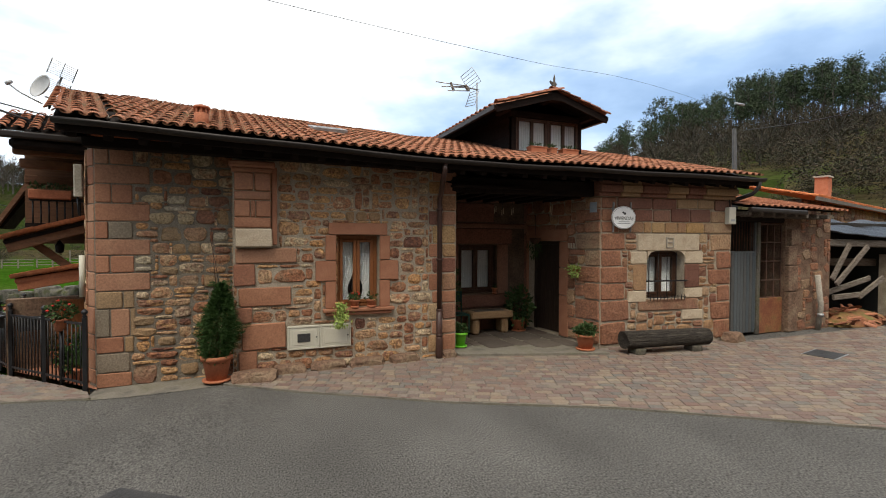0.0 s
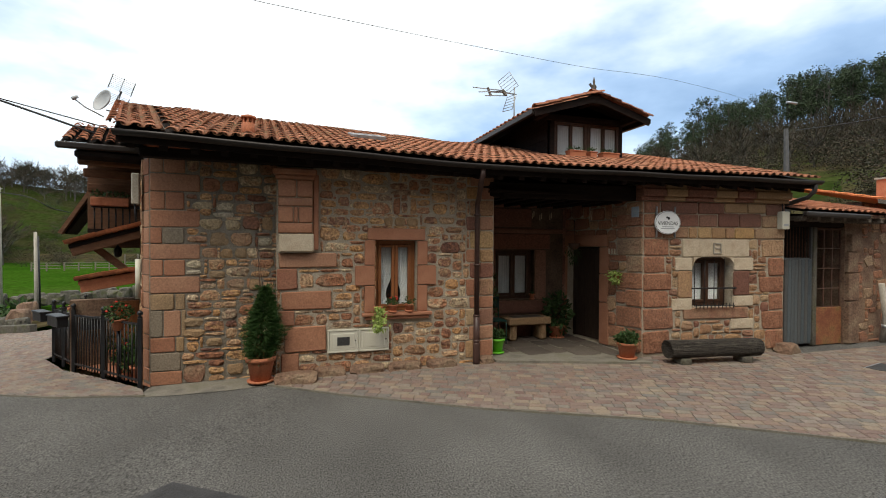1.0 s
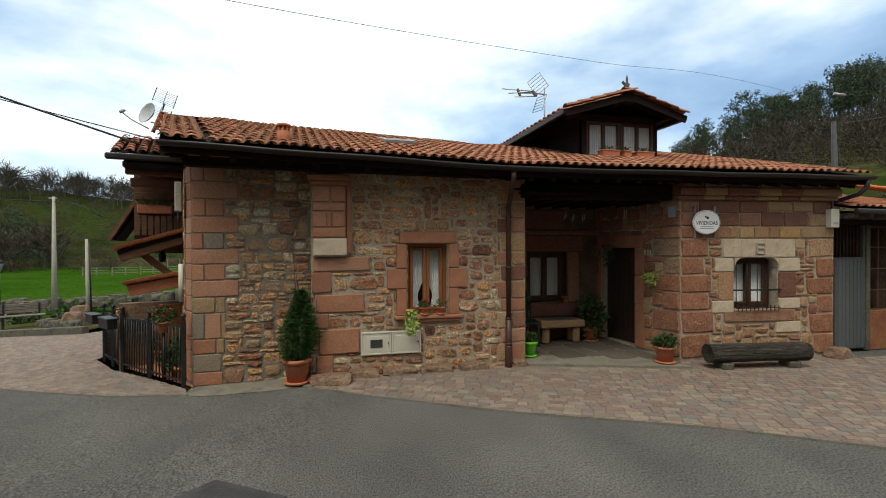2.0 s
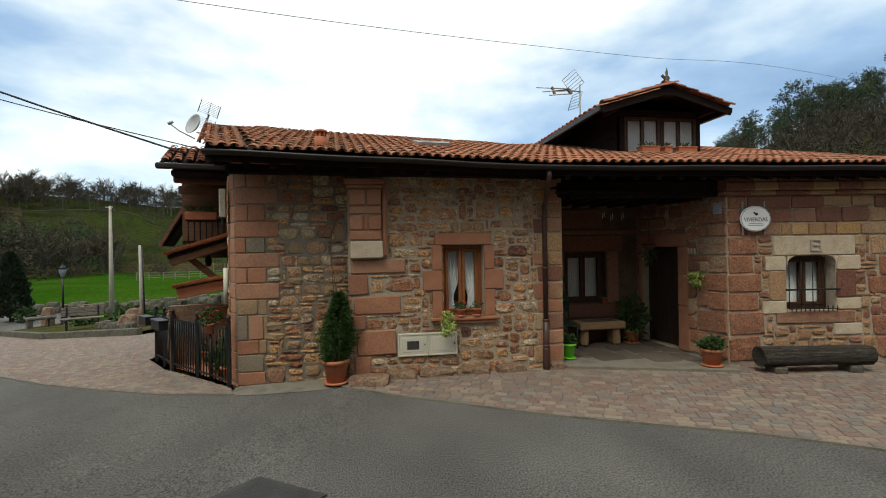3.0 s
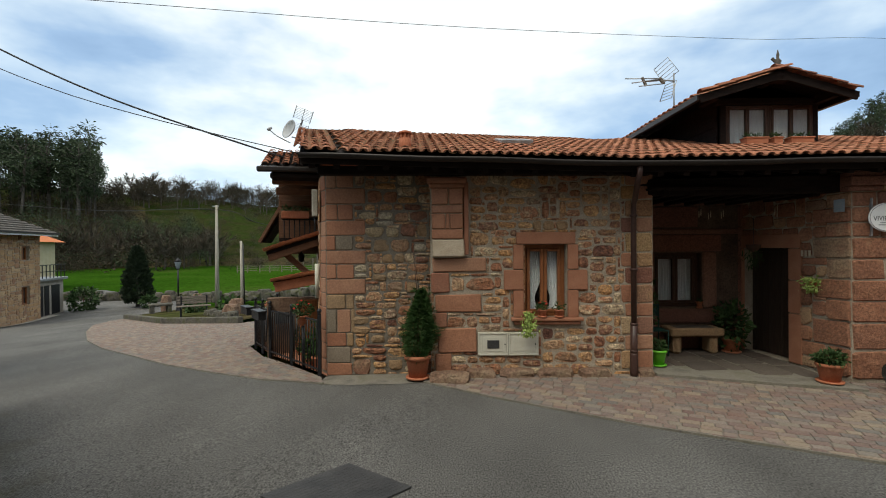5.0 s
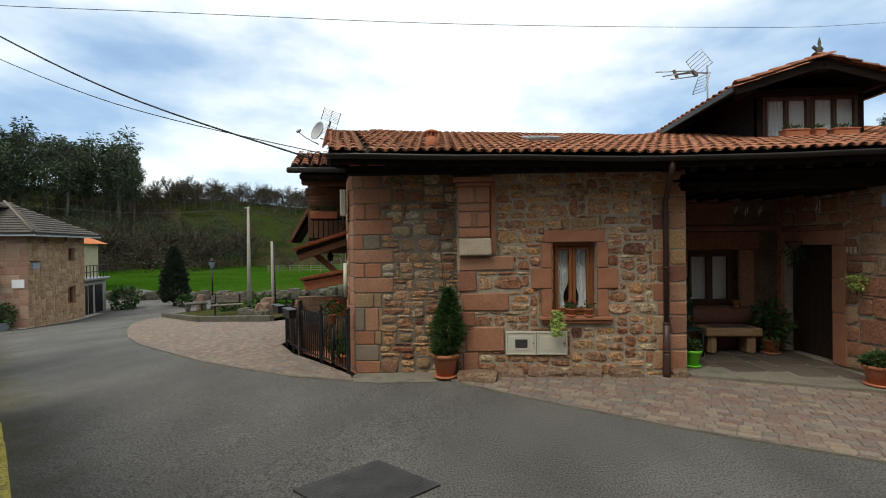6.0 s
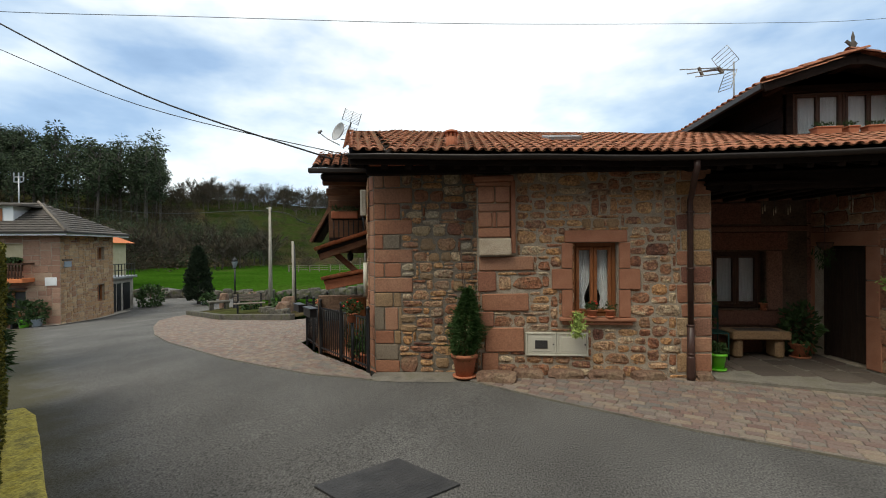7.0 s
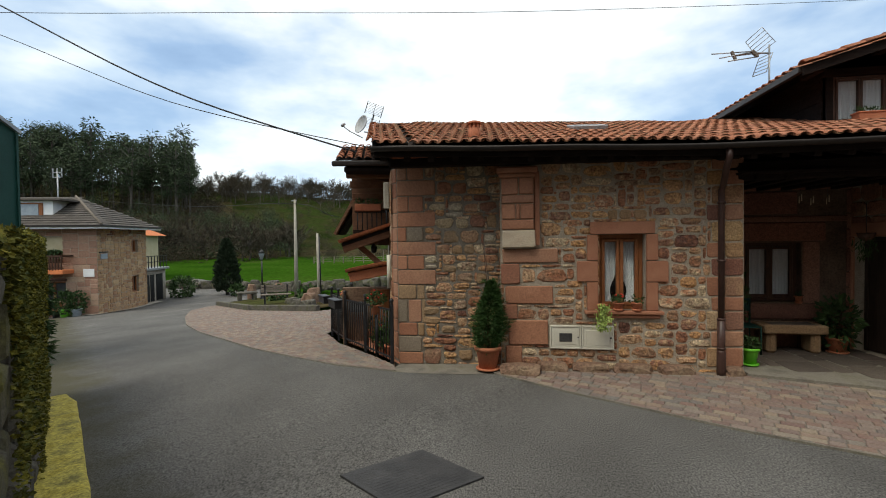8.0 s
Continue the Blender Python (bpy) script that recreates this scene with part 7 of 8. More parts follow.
part("lantern", lathe([(0.08, 2.45), (0.20, 2.80), (0.20, 2.82)], 6), m_bluesign, lamp, "pale glass lantern")
part("hood", lathe([(0.22, 2.82), (0.12, 2.96), (0.03, 3.02), (0.02, 3.10)], 6), m_iron, lamp)

# ---------------------------------------------------------------- small garden on the square
def gpos(x, y, dz=0.0):
    return (x, y, near_drop(x, y) + dz)


sheet("garden_bed", [(-15.6, 23.0), (-10.6, 18.0), (-6.4, 15.6), (-6.0, 18.5), (-9.5, 24.5), (-15.0, 28.0)], m_hill, 0.10, "mossy raised garden bed with stone edging", "garden")
edge_line = [(-15.6, 23.0), (-13.1, 20.5), (-10.6, 18.0), (-8.5, 16.8), (-6.4, 15.6)]
kb = bmesh.new()
for (xa, ya), (xb, yb) in zip(edge_line, edge_line[1:]):
    beam(gpos(xa, ya, 0.10), gpos(xb, yb, 0.10), 0.22, 0.26, 0.02, kb)
tagged(part("garden_kerb", kb, m_rock), "low mossy stone edging of the garden", "kerb", kind="structure")
for i, (x, y, h) in enumerate(((-16.3, 27.5, 0.95), (-13.3, 25.6, 0.95), (-8.1, 19.0, 0.75), (-7.6, 17.4, 0.6))):
    boulder("stone_pillar", x, y, near_drop(x, y) + h * 0.45, 0.32, 0.30, h * 0.75, m_adobe, "rough tan stone pillar in the garden", 20.0 + i)
for i in range(9):
    x, y = -9.6 + 0.33 * i, 19.6 - 0.42 * i
    boulder("garden_rock", x, y, near_drop(x, y) + 0.2, 0.20, 0.18, 0.17 + 0.05 * (i % 3), m_rock, "grey rock edging the garden bed", 40.0 + i, i * 33)
tbl = thing("stone_table", pose(*gpos(-14.7, 24.4, 0.1), 0, 0, 40), "low stone trough table in the garden", "table")
part("top", boxes((-0.55, 0.55, -0.3, 0.3, 0.38, 0.50), bevel=0.03), m_rock, tbl)
for a in (-0.4, 0.4):
    part("leg", boxes((a - 0.10, a + 0.10, -0.26, 0.26, 0, 0.38), bevel=0.02), m_rock, tbl)
gb = thing("garden_bench", pose(*gpos(-10.4, 19.9, 0.1), 0, 0, 27), "grey wooden park bench with iron legs", "bench")
for k in range(3):
    part("seat_slat", boxes((-0.68, 0.68, -0.2 + k * 0.14, -0.08 + k * 0.14, 0.42, 0.46), bevel=0.006), m_oldwood, gb)
    part("back_slat", boxes((-0.68, 0.68, 0.24, 0.28, 0.52 + k * 0.12, 0.62 + k * 0.12), bevel=0.006), m_oldwood, gb)
for a in (-0.5, 0.5):
    part("leg", boxes((a - 0.03, a + 0.03, -0.2, 0.28, 0, 0.42), (a - 0.03, a + 0.03, 0.22, 0.28, 0.42, 0.88)), m_iron, gb)
for i, (x, y, r, n) in enumerate(((-11.8, 22.6, 0.5, 260), (-9.0, 20.3, 0.45, 220), (-20.0, 31.6, 0.55, 300), (-23.8, 30.6, 0.95, 800))):
    sh = thing("garden_shrub", pose(*gpos(x, y)), "dark green garden shrub", "shrub", "garden shrubs")
    part("crown", leaves(n, foliage_ball(r, r * 0.8, 0.9), 0.22, random.Random(60 + i), 0.0, 0.6), m_leaf, sh)
    part("trunk", tube([(0, 0, 0), (0, 0, r)], 0.04, 5), m_rust, sh)

# dark cypress by the meadow wall
cy = thing("cypress", pose(-21.25, 32.3, near_drop(-21.25, 32.3)), "dense dark green conical evergreen tree", "tree")


def cyp(g):
    t = g.random() ** 0.75
    a = g.uniform(0, 6.283)
    r = 1.05 * (1 - t) ** 0.55 * min(1, 0.55 + 3 * t) * g.uniform(0.6, 1.0) * (1 + 0.25 * noise.noise(Vector((math.cos(a) * 2, math.sin(a) * 2, t * 5))))
    return (r * math.cos(a), r * math.sin(a), 0.2 + 4.0 * t), (math.cos(a) * 0.5, math.sin(a) * 0.5, 0.9)


part("crown", leaves(6500, cyp, 0.26, random.Random(70), -0.2, 0.4), m_cypress, cy)
part("trunk", tube([(0, 0, 0), (0, 0, 3.2)], [0.14, 0.05], 7), m_bark, cy)

# low field wall along the meadow
for i in range(46):
    f = i / 45
    x, y = -34 + 30 * f, 37.5 - 3.0 * f + 0.6 * math.sin(i)
    boulder("field_stone", x, y, near_drop(x, y) + 0.28, 0.62, 0.42, 0.52 + 0.16 * math.sin(i * 2.1), m_rock, "mossy stone of the low field wall", 80.0 + i, i * 47)
# pale rail pens in the meadow
for i in range(7):
    x, y = -34 + 3.4 * i, 76 + 0.8 * i
    rf = thing("paddock_rail", pose(x, y, near_drop(x, y)), "pale weathered paddock rails in the meadow", "fence", "paddock rails")
    for k in range(2):
        part("post", boxes((k * 1.7 - 0.07, k * 1.7 + 0.07, -0.07, 0.07, 0, 2.3 if 2 < i < 5 else 1.2)), m_oldwood, rf)
    for k in range(3):
        part("rail", boxes((-0.1, 3.3, -0.05, 0.03, 0.35 + 0.36 * k, 0.44 + 0.36 * k)), m_concrete if i > 4 else m_oldwood, rf)

# ---------------------------------------------------------------- stone house across the road
HC = (-22.12, 21.96)
HZ = -2.35
H2 = thing("stone_house", Matrix.Translation((HC[0], HC[1], HZ)) @ pose(0, 0, 0, 0, 0, 15.5), "two-storey reddish stone house with a dark hipped roof", "house")
HW, HD, HH = 9.0, 5.2, 5.10
fr_h = [(-2.95, -1.70, 3.05, 4.50), (-3.0, -1.65, 0.95, 2.05)]
fw = part("front_wall", slab(-HW, 0, 0, HH, 0.4, fr_h), m_mortar, H2)
lay("stone", pack(-6.5, 0, 0.0, HH, fr_h, rng, (3, 6), (2, 3), 0.135), m_pink, fw, rng, (0.01, 0.02), 0.012, 0.1, 0.08)
sw_h = [(3.45, 4.15, 3.55, 4.35), (3.40, 4.20, 1.0, 2.05)]
M_S2 = pose(0, 0, 0, 0, 0, 90)
sw = part("side_wall", slab(0.002, HD, 0, HH, 0.4, sw_h), m_mortar, H2, m=M_S2)
lay("stone", pack(0.0, HD, 0.0, HH, sw_h, rng, (2, 5), (1, 3), 0.105), m_tan, sw, rng, (0.012, 0.03), 0.012, 0.3, 0.24, rest=m_rubble_i)
part("rear_wall", boxes((-HW, -0.4, HD - 0.3, HD, 0, HH), (-HW, -HW + 0.3, 0.4, HD, 0, HH)), m_adobe, H2)
rv = [(-HW - 0.6, -0.6, HH), (0.6, -0.6, HH), (0.6, HD + 0.6, HH), (-HW - 0.6, HD + 0.6, HH), (-HW + 2.4, HD / 2, HH + 1.80), (-2.6, HD / 2, HH + 1.80)]
r2 = part("roof", (rv + [(x, y, z - 0.12) for x, y, z in rv[:4]], [(0, 1, 5, 4), (1, 2, 5), (2, 3, 4, 5), (3, 0, 4), (9, 8, 7, 6), (0, 6, 7, 1), (1, 7, 8, 2), (2, 8, 9, 3), (3, 9, 6, 0)]), m_slate, H2)
rows_v, rows_f = [], []
for k in range(13):
    f = k / 13
    for a, b, c, d in ((rv[0], rv[1], rv[5], rv[4]), (rv[1], rv[2], rv[5], rv[5])):
        A, B, C, D = [Vector(p) for p in (a, b, c, d)]
        p, q = A.lerp(D, f), B.lerp(C, f)
        n_t = max(2, int((q - p).length / 0.33))
        up = (D - A).normalized() * 0.40
        nrm = (q - p).cross(up).normalized()
        if nrm.z < 0:
            nrm = -nrm
        for t in range(n_t):
            s0, s1 = p.lerp(q, t / n_t), p.lerp(q, (t + 0.94) / n_t)
            n0 = len(rows_v)
            rows_v += [s0 + nrm * 0.06, s1 + nrm * 0.06, s1 + up + nrm * 0.015, s0 + up + nrm * 0.015, s0, s1]
            rows_f += [(n0, n0 + 1, n0 + 2, n0 + 3), (n0 + 4, n0 + 5, n0 + 1, n0)]
tagged(part("roof_tiles", mesh_of("roof_tiles", rows_v, rows_f), m_slate, r2), kind="stuff")
part("hip_tiles", tube([Vector(rv[1]) + Vector((0, 0, 0.08)), Vector(rv[5]) + Vector((0, 0, 0.08))], 0.07, 8), m_oldwood, r2)
part("eave_trim", boxes((-HW - 0.62, 0.62, -0.66, -0.60, HH - 0.16, HH + 0.02), (0.60, 0.66, -0.66, HD + 0.6, HH - 0.16, HH + 0.02)), m_signwhite, H2)
part("eave_gutter", boxes((-HW - 0.62, 0.72, -0.74, -0.66, HH - 0.06, HH + 0.05), (0.66, 0.74, -0.66, HD + 0.6, HH - 0.06, HH + 0.05)), m_fascia, H2)
dm = part("dormer_body", boxes((-5.3, -2.5, 0.5, 2.6, HH + 0.40, HH + 1.45)), m_signwhite, H2)
part("dormer_roof", boxes((-5.5, -1.95, 0.25, 2.7, HH + 1.45, HH + 1.56), bevel=0.01), m_slate, dm)
part("dormer_frame", boxes((-4.8, -3.0, 0.44, 0.5, HH + 0.55, HH + 1.32), bevel=0.01), m_wood, dm)
part("pane", boxes((-4.6, -3.2, 0.42, 0.44, HH + 0.63, HH + 1.24)), m_bluesign, dm)
part("window_shutter", boxes((-2.93, -1.72, 0.16, 0.20, 3.75, 4.50)), m_render, H2, "lowered cream roller shutter")
part("window_frame", boxes((-2.95, -1.70, 0.22, 0.28, 3.05, 3.12), (-2.95, -2.87, 0.22, 0.28, 3.05, 4.5), (-1.78, -1.70, 0.22, 0.28, 3.05, 4.5)), m_wood_dk, H2)
bcy = part("balcony", boxes((-3.5, -1.2, -0.9, 0.0, 2.50, 2.72), bevel=0.02), m_newtile, H2)
part("balcony_rail", boxes((-3.5, -1.2, -0.9, -0.82, 3.42, 3.52), (-3.5, -3.42, -0.82, 0.0, 3.42, 3.52), (-1.28, -1.2, -0.82, 0.0, 3.42, 3.52), (-3.5, -1.2, -0.9, -0.82, 2.78, 2.86)), m_wood_dk, bcy)
for i in range(16):
    part("baluster", lathe([(0.03, 2.72), (0.05, 2.9), (0.028, 3.1), (0.05, 3.3), (0.03, 3.44)], 8, m=pose(-3.42 + i * 0.142, -0.86, 0)), m_wood_dk, bcy)
part("balcony_plant", leaves(260, lambda g: ((g.uniform(-3.0, -1.6), -0.35 + g.gauss(0, 0.08), g.uniform(3.2, 3.75)), (0, 0, 1)), 0.14, random.Random(80), 0, 0.6), m_leaf, bcy)
for nm, (a, b, c, d), M2 in (("shop_window", fr_h[1], Matrix()), ("side_window", sw_h[0], M_S2), ("side_window", sw_h[1], M_S2)):
    wd = part(nm, boxes((a, a + 0.08, 0.14, 0.22, c, d), (b - 0.08, b, 0.14, 0.22, c, d), (a, b, 0.14, 0.22, d - 0.08, d), (a, b, 0.14, 0.22, c, c + 0.08), ((a + b) / 2 - 0.05, (a + b) / 2 + 0.05, 0.14, 0.22, c, d)), m_wood, H2, m=M2)
    part("pane", boxes((a, b, 0.23, 0.25, c, d)), m_manhole, wd)
part("awning", beam((-3.1, -0.1, 2.15), (-1.55, -0.1, 2.15), 0.25, 0.08), m_wood_dk, H2)
part("wall_plaque", boxes((-0.72, -0.16, -0.05, 0.0, 2.28, 2.72), bevel=0.01), m_signwhite, H2)
part("street_sign", boxes((0.25, 0.85, -0.06, 0.0, 3.25, 3.55)), m_bluesign, H2, m=M_S2)
part("sign_arm", boxes((0.1, 0.9, -0.08, -0.02, 3.60, 3.66)), m_iron, H2, m=M_S2)
hb_ = thing("house_bench", Matrix.Translation((HC[0], HC[1], HZ)) @ pose(0, 0, 0, 0, 0, 15.5) @ Matrix.Translation((-2.6, -0.5, 0.1)), "red-brown slatted bench against the stone house", "bench")
part("seat", boxes((-0.9, 0.9, -0.25, 0.2, 0.40, 0.46)), m_wood, hb_)
part("backrest", boxes((-0.9, 0.9, 0.20, 0.25, 0.55, 0.85)), m_wood, hb_)
for a in (-0.75, 0.75):
    part("leg", boxes((a - 0.04, a + 0.04, -0.22, 0.22, 0, 0.40)), m_iron, hb_)
for i, (dx, mt, lab) in enumerate(((-1.45, m_green, "leafy plant in a lime green pot"), (-0.85, m_bluesign, "leafy plant in a dark blue pot"))):
    mm = Matrix.Translation((HC[0], HC[1], HZ)) @ pose(0, 0, 0, 0, 0, 15.5) @ Vector((dx, -0.45, 0.08))
    potted("house_pot", mm.x, mm.y, mm.z, 0.26, 0.5, mt, m_leaf, 0.45, 420, 0.16, lab, 0, 1.5, 0.6)
sheet("house_kerb", [(-21.7, 21.4), (-33, 18.3), (-33, 18.8), (-22.3, 22.0), (-24.0, 28.3), (-23.5, 28.4)], m_concrete, 0.03, "concrete kerb along the stone house", "kerb")
ax = thing("annexe", Matrix.Translation((HC[0], HC[1], HZ)) @ pose(0, 0, 0, 0, 0, 15.5) @ Matrix.Translation((-0.3, HD + 0.02, 0)), "flat-roofed grey rendered annexe with dark doors", "annexe")
part("body", boxes((-4, 0, 0, 3.2, 0, 2.2)), m_concrete, ax)
part("roof_slab", boxes((-4.1, 0.25, -0.1, 3.3, 2.2, 2.36), bevel=0.02), m_galv, ax)
for a, b in ((0.3, 0.85), (1.0, 1.5), (1.8, 2.7)):
    part("annexe_door", boxes((0.0, 0.04, a, b, 0.05, 1.9), bevel=0.01), m_iron, ax)
for k in range(8):
    part("rail_post", boxes((0.12, 0.16, 0.1 + k * 0.42, 0.14 + k * 0.42, 2.36, 3.2)), m_iron, ax)
for zz in (2.75, 3.16):
    part("rail", boxes((0.12, 0.16, 0.05, 3.2, zz, zz + 0.05)), m_iron, ax)
bh = thing("cream_house", pose(-42.4, 43.1, -2.4, 0, 0, 15), "small cream rendered house with an orange tiled roof", "house")
part("wall", boxes((-4, 2.2, 0, 6, 0, 5.0)), m_render, bh)
bm = bmesh.new()
beam((-4.6, -0.6, 5.0), (-4.6, 3, 6.2), 0.1, 0.1, bm=bm)
part("roof", ([(-4.8, -0.7, 4.95), (2.9, -0.7, 4.95), (2.9, 6.7, 4.95), (-4.8, 6.7, 4.95), (-3, 3, 6.3), (1.0, 3, 6.3)], [(0, 1, 5, 4), (1, 2, 5), (2, 3, 4, 5), (3, 0, 4), (3, 2, 1, 0)]), m_newtile, bh)
bm.free()
part("window", boxes((0.4, 1.4, -0.05, 0.0, 3.1, 4.1)), m_wood_dk, bh)
part("window", boxes((2.2, 2.25, 1.4, 2.4, 3.1, 4.1)), m_wood_dk, bh)
am = thing("roof_aerial", pose(-27.4, 24.5, 4.0), "tall television aerial on the far house roof", "aerial")
part("mast", tube([(0, 0, -0.9), (0, 0, 2.3)], 0.04, 6), m_galv, am)
part("grid", boxes((-0.35, 0.35, -0.02, 0.02, 1.9, 1.96), (-0.35, 0.35, -0.02, 0.02, 2.2, 2.26), (-0.35, -0.29, -0.02, 0.02, 1.9, 2.5), (0.29, 0.35, -0.02, 0.02, 1.9, 2.5), (-0.03, 0.03, -0.02, 0.02, 1.9, 2.5)), m_galv, am)

# ---------------------------------------------------------------- mossy wall, yellow kerb, green sheeting
MW_A, MW_B = Vector((-5.58, 4.92, 0)), Vector((-2.79, 2.46, 0))
mw_dir = (MW_B - MW_A)
mw_len = 6.0
mw_deg = math.degrees(math.atan2(mw_dir.y, mw_dir.x))
moss_wall = part("wall_mossy", slab(0, mw_len, -0.4, 1.98, 0.5, [(0, 0.35, 1.45, 1.98), (0.35, 0.8, 1.72, 1.98)]), m_rock, m=Matrix.Translation((*MW_A[:2], -0.1)) @ pose(0, 0, 0, 0, 0, mw_deg) @ Matrix.Scale(-1, 4, (0, 1, 0)))
tagged(moss_wall, "old field-stone wall thick with moss", "wall", kind="structure")
lay("stone", [(a, b, c, d) for a, b, c, d in pack(0, mw_len, -0.3, 1.98, [(0, 0.35, 1.45, 1.98), (0.35, 0.8, 1.72, 1.98)], rng, (3, 8), (2, 5), 0.06)], m_mosswall, moss_wall, rng, (0.02, 0.07), 0.012, 0.3, 0.3, 0.03, rest=m_mosswall)
mv, mf = leaves(24000, lambda g: (lambda u, z: ((u, -0.05 - 0.04 * g.random(), z), (0, -1, 0.2)))(g.uniform(-0.02, 6.0), g.choice((g.uniform(0.0, 1.98), g.uniform(1.3, 1.99)))), 0.03, random.Random(90), 0.5, 0.8)
keep = [i for i in range(0, len(mv), 4) if noise.noise(Vector((mv[i].x * 1.6, 0, mv[i].z * 1.1))) + 0.25 * (mv[i].z - 1.0) > -0.14 and mv[i].z < (1.45 if mv[i].x < 0.35 else 1.72 if mv[i].x < 0.8 else 2)]
mv2, mf2 = [], []
for i in keep:
    n0 = len(mv2)
    mv2 += mv[i:i + 4]
    mf2 += [(n0, n0 + 1, n0 + 2), (n0, n0 + 2, n0 + 3)]
tagged(part("moss_cover", (mv2, mf2), m_moss, moss_wall), kind="stuff")
tv2, tf2 = leaves(5000, lambda g: (lambda u: ((u, g.uniform(-0.06, 0.5), (1.44 if u < 0.35 else 1.71 if u < 0.8 else 1.97) + 0.05 * g.random()), (0, 0, 1)))(g.uniform(-0.03, 5.0)), 0.035, random.Random(91), 0.0, 0.6)
tagged(part("moss_crest", (tv2, tf2), m_moss, moss_wall), kind="stuff")
for i in range(4):
    fx = 0.25 + 0.3 * i
    fern = thing("wall_fern", moss_wall.matrix_basis @ Matrix.Translation((fx, -0.06, 1.35 - 0.22 * (i % 4))), "small green fern growing on the mossy wall", "fern", "wall ferns")
    part("frond", leaves(70, lambda g: ((g.gauss(0, 0.04), -0.05 * g.random(), g.gauss(0, 0.05)), (g.gauss(0, 0.5), -0.6, 0.2)), 0.11, random.Random(95 + i), 0.4, 0.2), m_leaf, fern)
kv = []
yk = thing("yellow_kerb", pose(0, 0, 0), "yellow painted concrete kerb with a worn rounded end", "kerb", kind="structure")
kd = Vector((2.45, -2.15, 0)).normalized()
kn = Vector((-kd.y, kd.x, 0))
K0 = Vector((-5.42, 4.98, 0))
bm = bmesh.new()
rings = []
for i in range(24):
    s = 0.10 + i * 0.28
    wdt = 0.20 * min(1.0, 0.55 + 0.45 * i / 2)
    row = []
    for o, dz in ((-0.2, 0.03), (wdt * 0.75, 0.03), (wdt * 0.93, 0.022), (wdt, 0.005), (wdt + 0.01, -0.1)):
        p = K0 + kd * s + kn * (o + 0.012 * noise.noise(Vector((s * 3, o, 0))))
        row.append(bm.verts.new((p.x, p.y, near_drop(p.x, p.y) + dz)))
    rings.append(row)
for a, b in zip(rings, rings[1:]):
    for k in range(4):
        bm.faces.new((a[k], a[k + 1], b[k + 1], b[k])).smooth = True
bm.faces.new(rings[0])
part("kerb_body", bm, m_yellow, yk)
# its long side runs nearly along the line of sight; the top slopes down towards the road
g_a, g_b = Vector((-9.36, 7.74, -1.2)), Vector((-9.05, 5.6, -1.2))
g_deg = math.degrees(math.atan2(g_a.y - g_b.y, g_a.x - g_b.x))
green = thing("green_shed", Matrix.Translation(g_a) @ pose(0, 0, 0, 0, 0, g_deg), "building wrapped in dark green sheeting", "shed")
part("sheeting_wall", ([(0, 0, 0), (-2.1, 0, 0), (-2.1, 0, 6.3), (0, 0, 5.3), (0, 5, 0), (-2.1, 5, 0), (-2.1, 5, 6.3), (0, 5, 5.3)], [(0, 1, 2, 3), (4, 7, 6, 5), (0, 3, 7, 4), (3, 2, 6, 7), (1, 5, 6, 2)]), m_netgreen, green)
for k in range(5):
    part("batten", boxes((-0.45 * k - 0.05, -0.45 * k, -0.03, 0.0, 0, 5.3 + 0.476 * 0.45 * k)), m_netgreen, green)
part("roof_edge", beam((0.03, -0.04, 5.32), (-2.1, -0.04, 6.33), 0.06, 0.07), m_galv, green)

# ---------------------------------------------------------------- manhole and drain covers
mh = thing("manhole_cover", pose(0, 0, 0), "square ribbed cast iron manhole cover in the asphalt", "manhole cover")
mA, mB, mC = Vector((-0.07, 3.51, 0)), Vector((0.45, 3.15, 0)), Vector((-0.58, 3.04, 0))
ux, uy = (mB - mA), (mC - mA)
part("cover_frame", ([tuple(mA + ux * a + uy * b + Vector((0, 0, z))) for z in (-0.02, 0.002) for a, b in ((-0.04, -0.04), (1.04, -0.04), (1.04, 1.04), (-0.04, 1.04))], [(3, 2, 1, 0), (4, 5, 6, 7), (0, 1, 5, 4), (1, 2, 6, 5), (2, 3, 7, 6), (3, 0, 4, 7)]), m_manhole, mh)
for i in range(15):
    a0, a1 = 0.03 + i * 0.063, 0.03 + i * 0.063 + 0.055
    part("rib", ([tuple(mA + ux * a + uy * b + Vector((0, 0, z))) for z in (0.0, 0.0035) for a, b in ((a0, 0.03), (a1, 0.03), (a1, 0.97), (a0, 0.97))], [(3, 2, 1, 0), (4, 5, 6, 7), (0, 1, 5, 4), (1, 2, 6, 5), (2, 3, 7, 6), (3, 0, 4, 7)]), m_manhole, mh)
for x, y, w in ((9.2, 4.15, 0.55), (11.3, 3.9, 0.5)):
    dc = thing("drain_cover", pose(x, y, 0.012, 0, 0, 12), "flat dark steel drain cover in the paving", "drain cover", "paving drain covers")
    part("plate", boxes((-w / 2, w / 2, -0.2, 0.2, -0.01, 0.008), bevel=0.003), m_manhole, dc)
    part("rim", boxes((-w / 2 - 0.02, w / 2 + 0.02, -0.22, -0.2, -0.01, 0.006), (-w / 2 - 0.02, w / 2 + 0.02, 0.2, 0.22, -0.01, 0.006)), m_galv, dc)


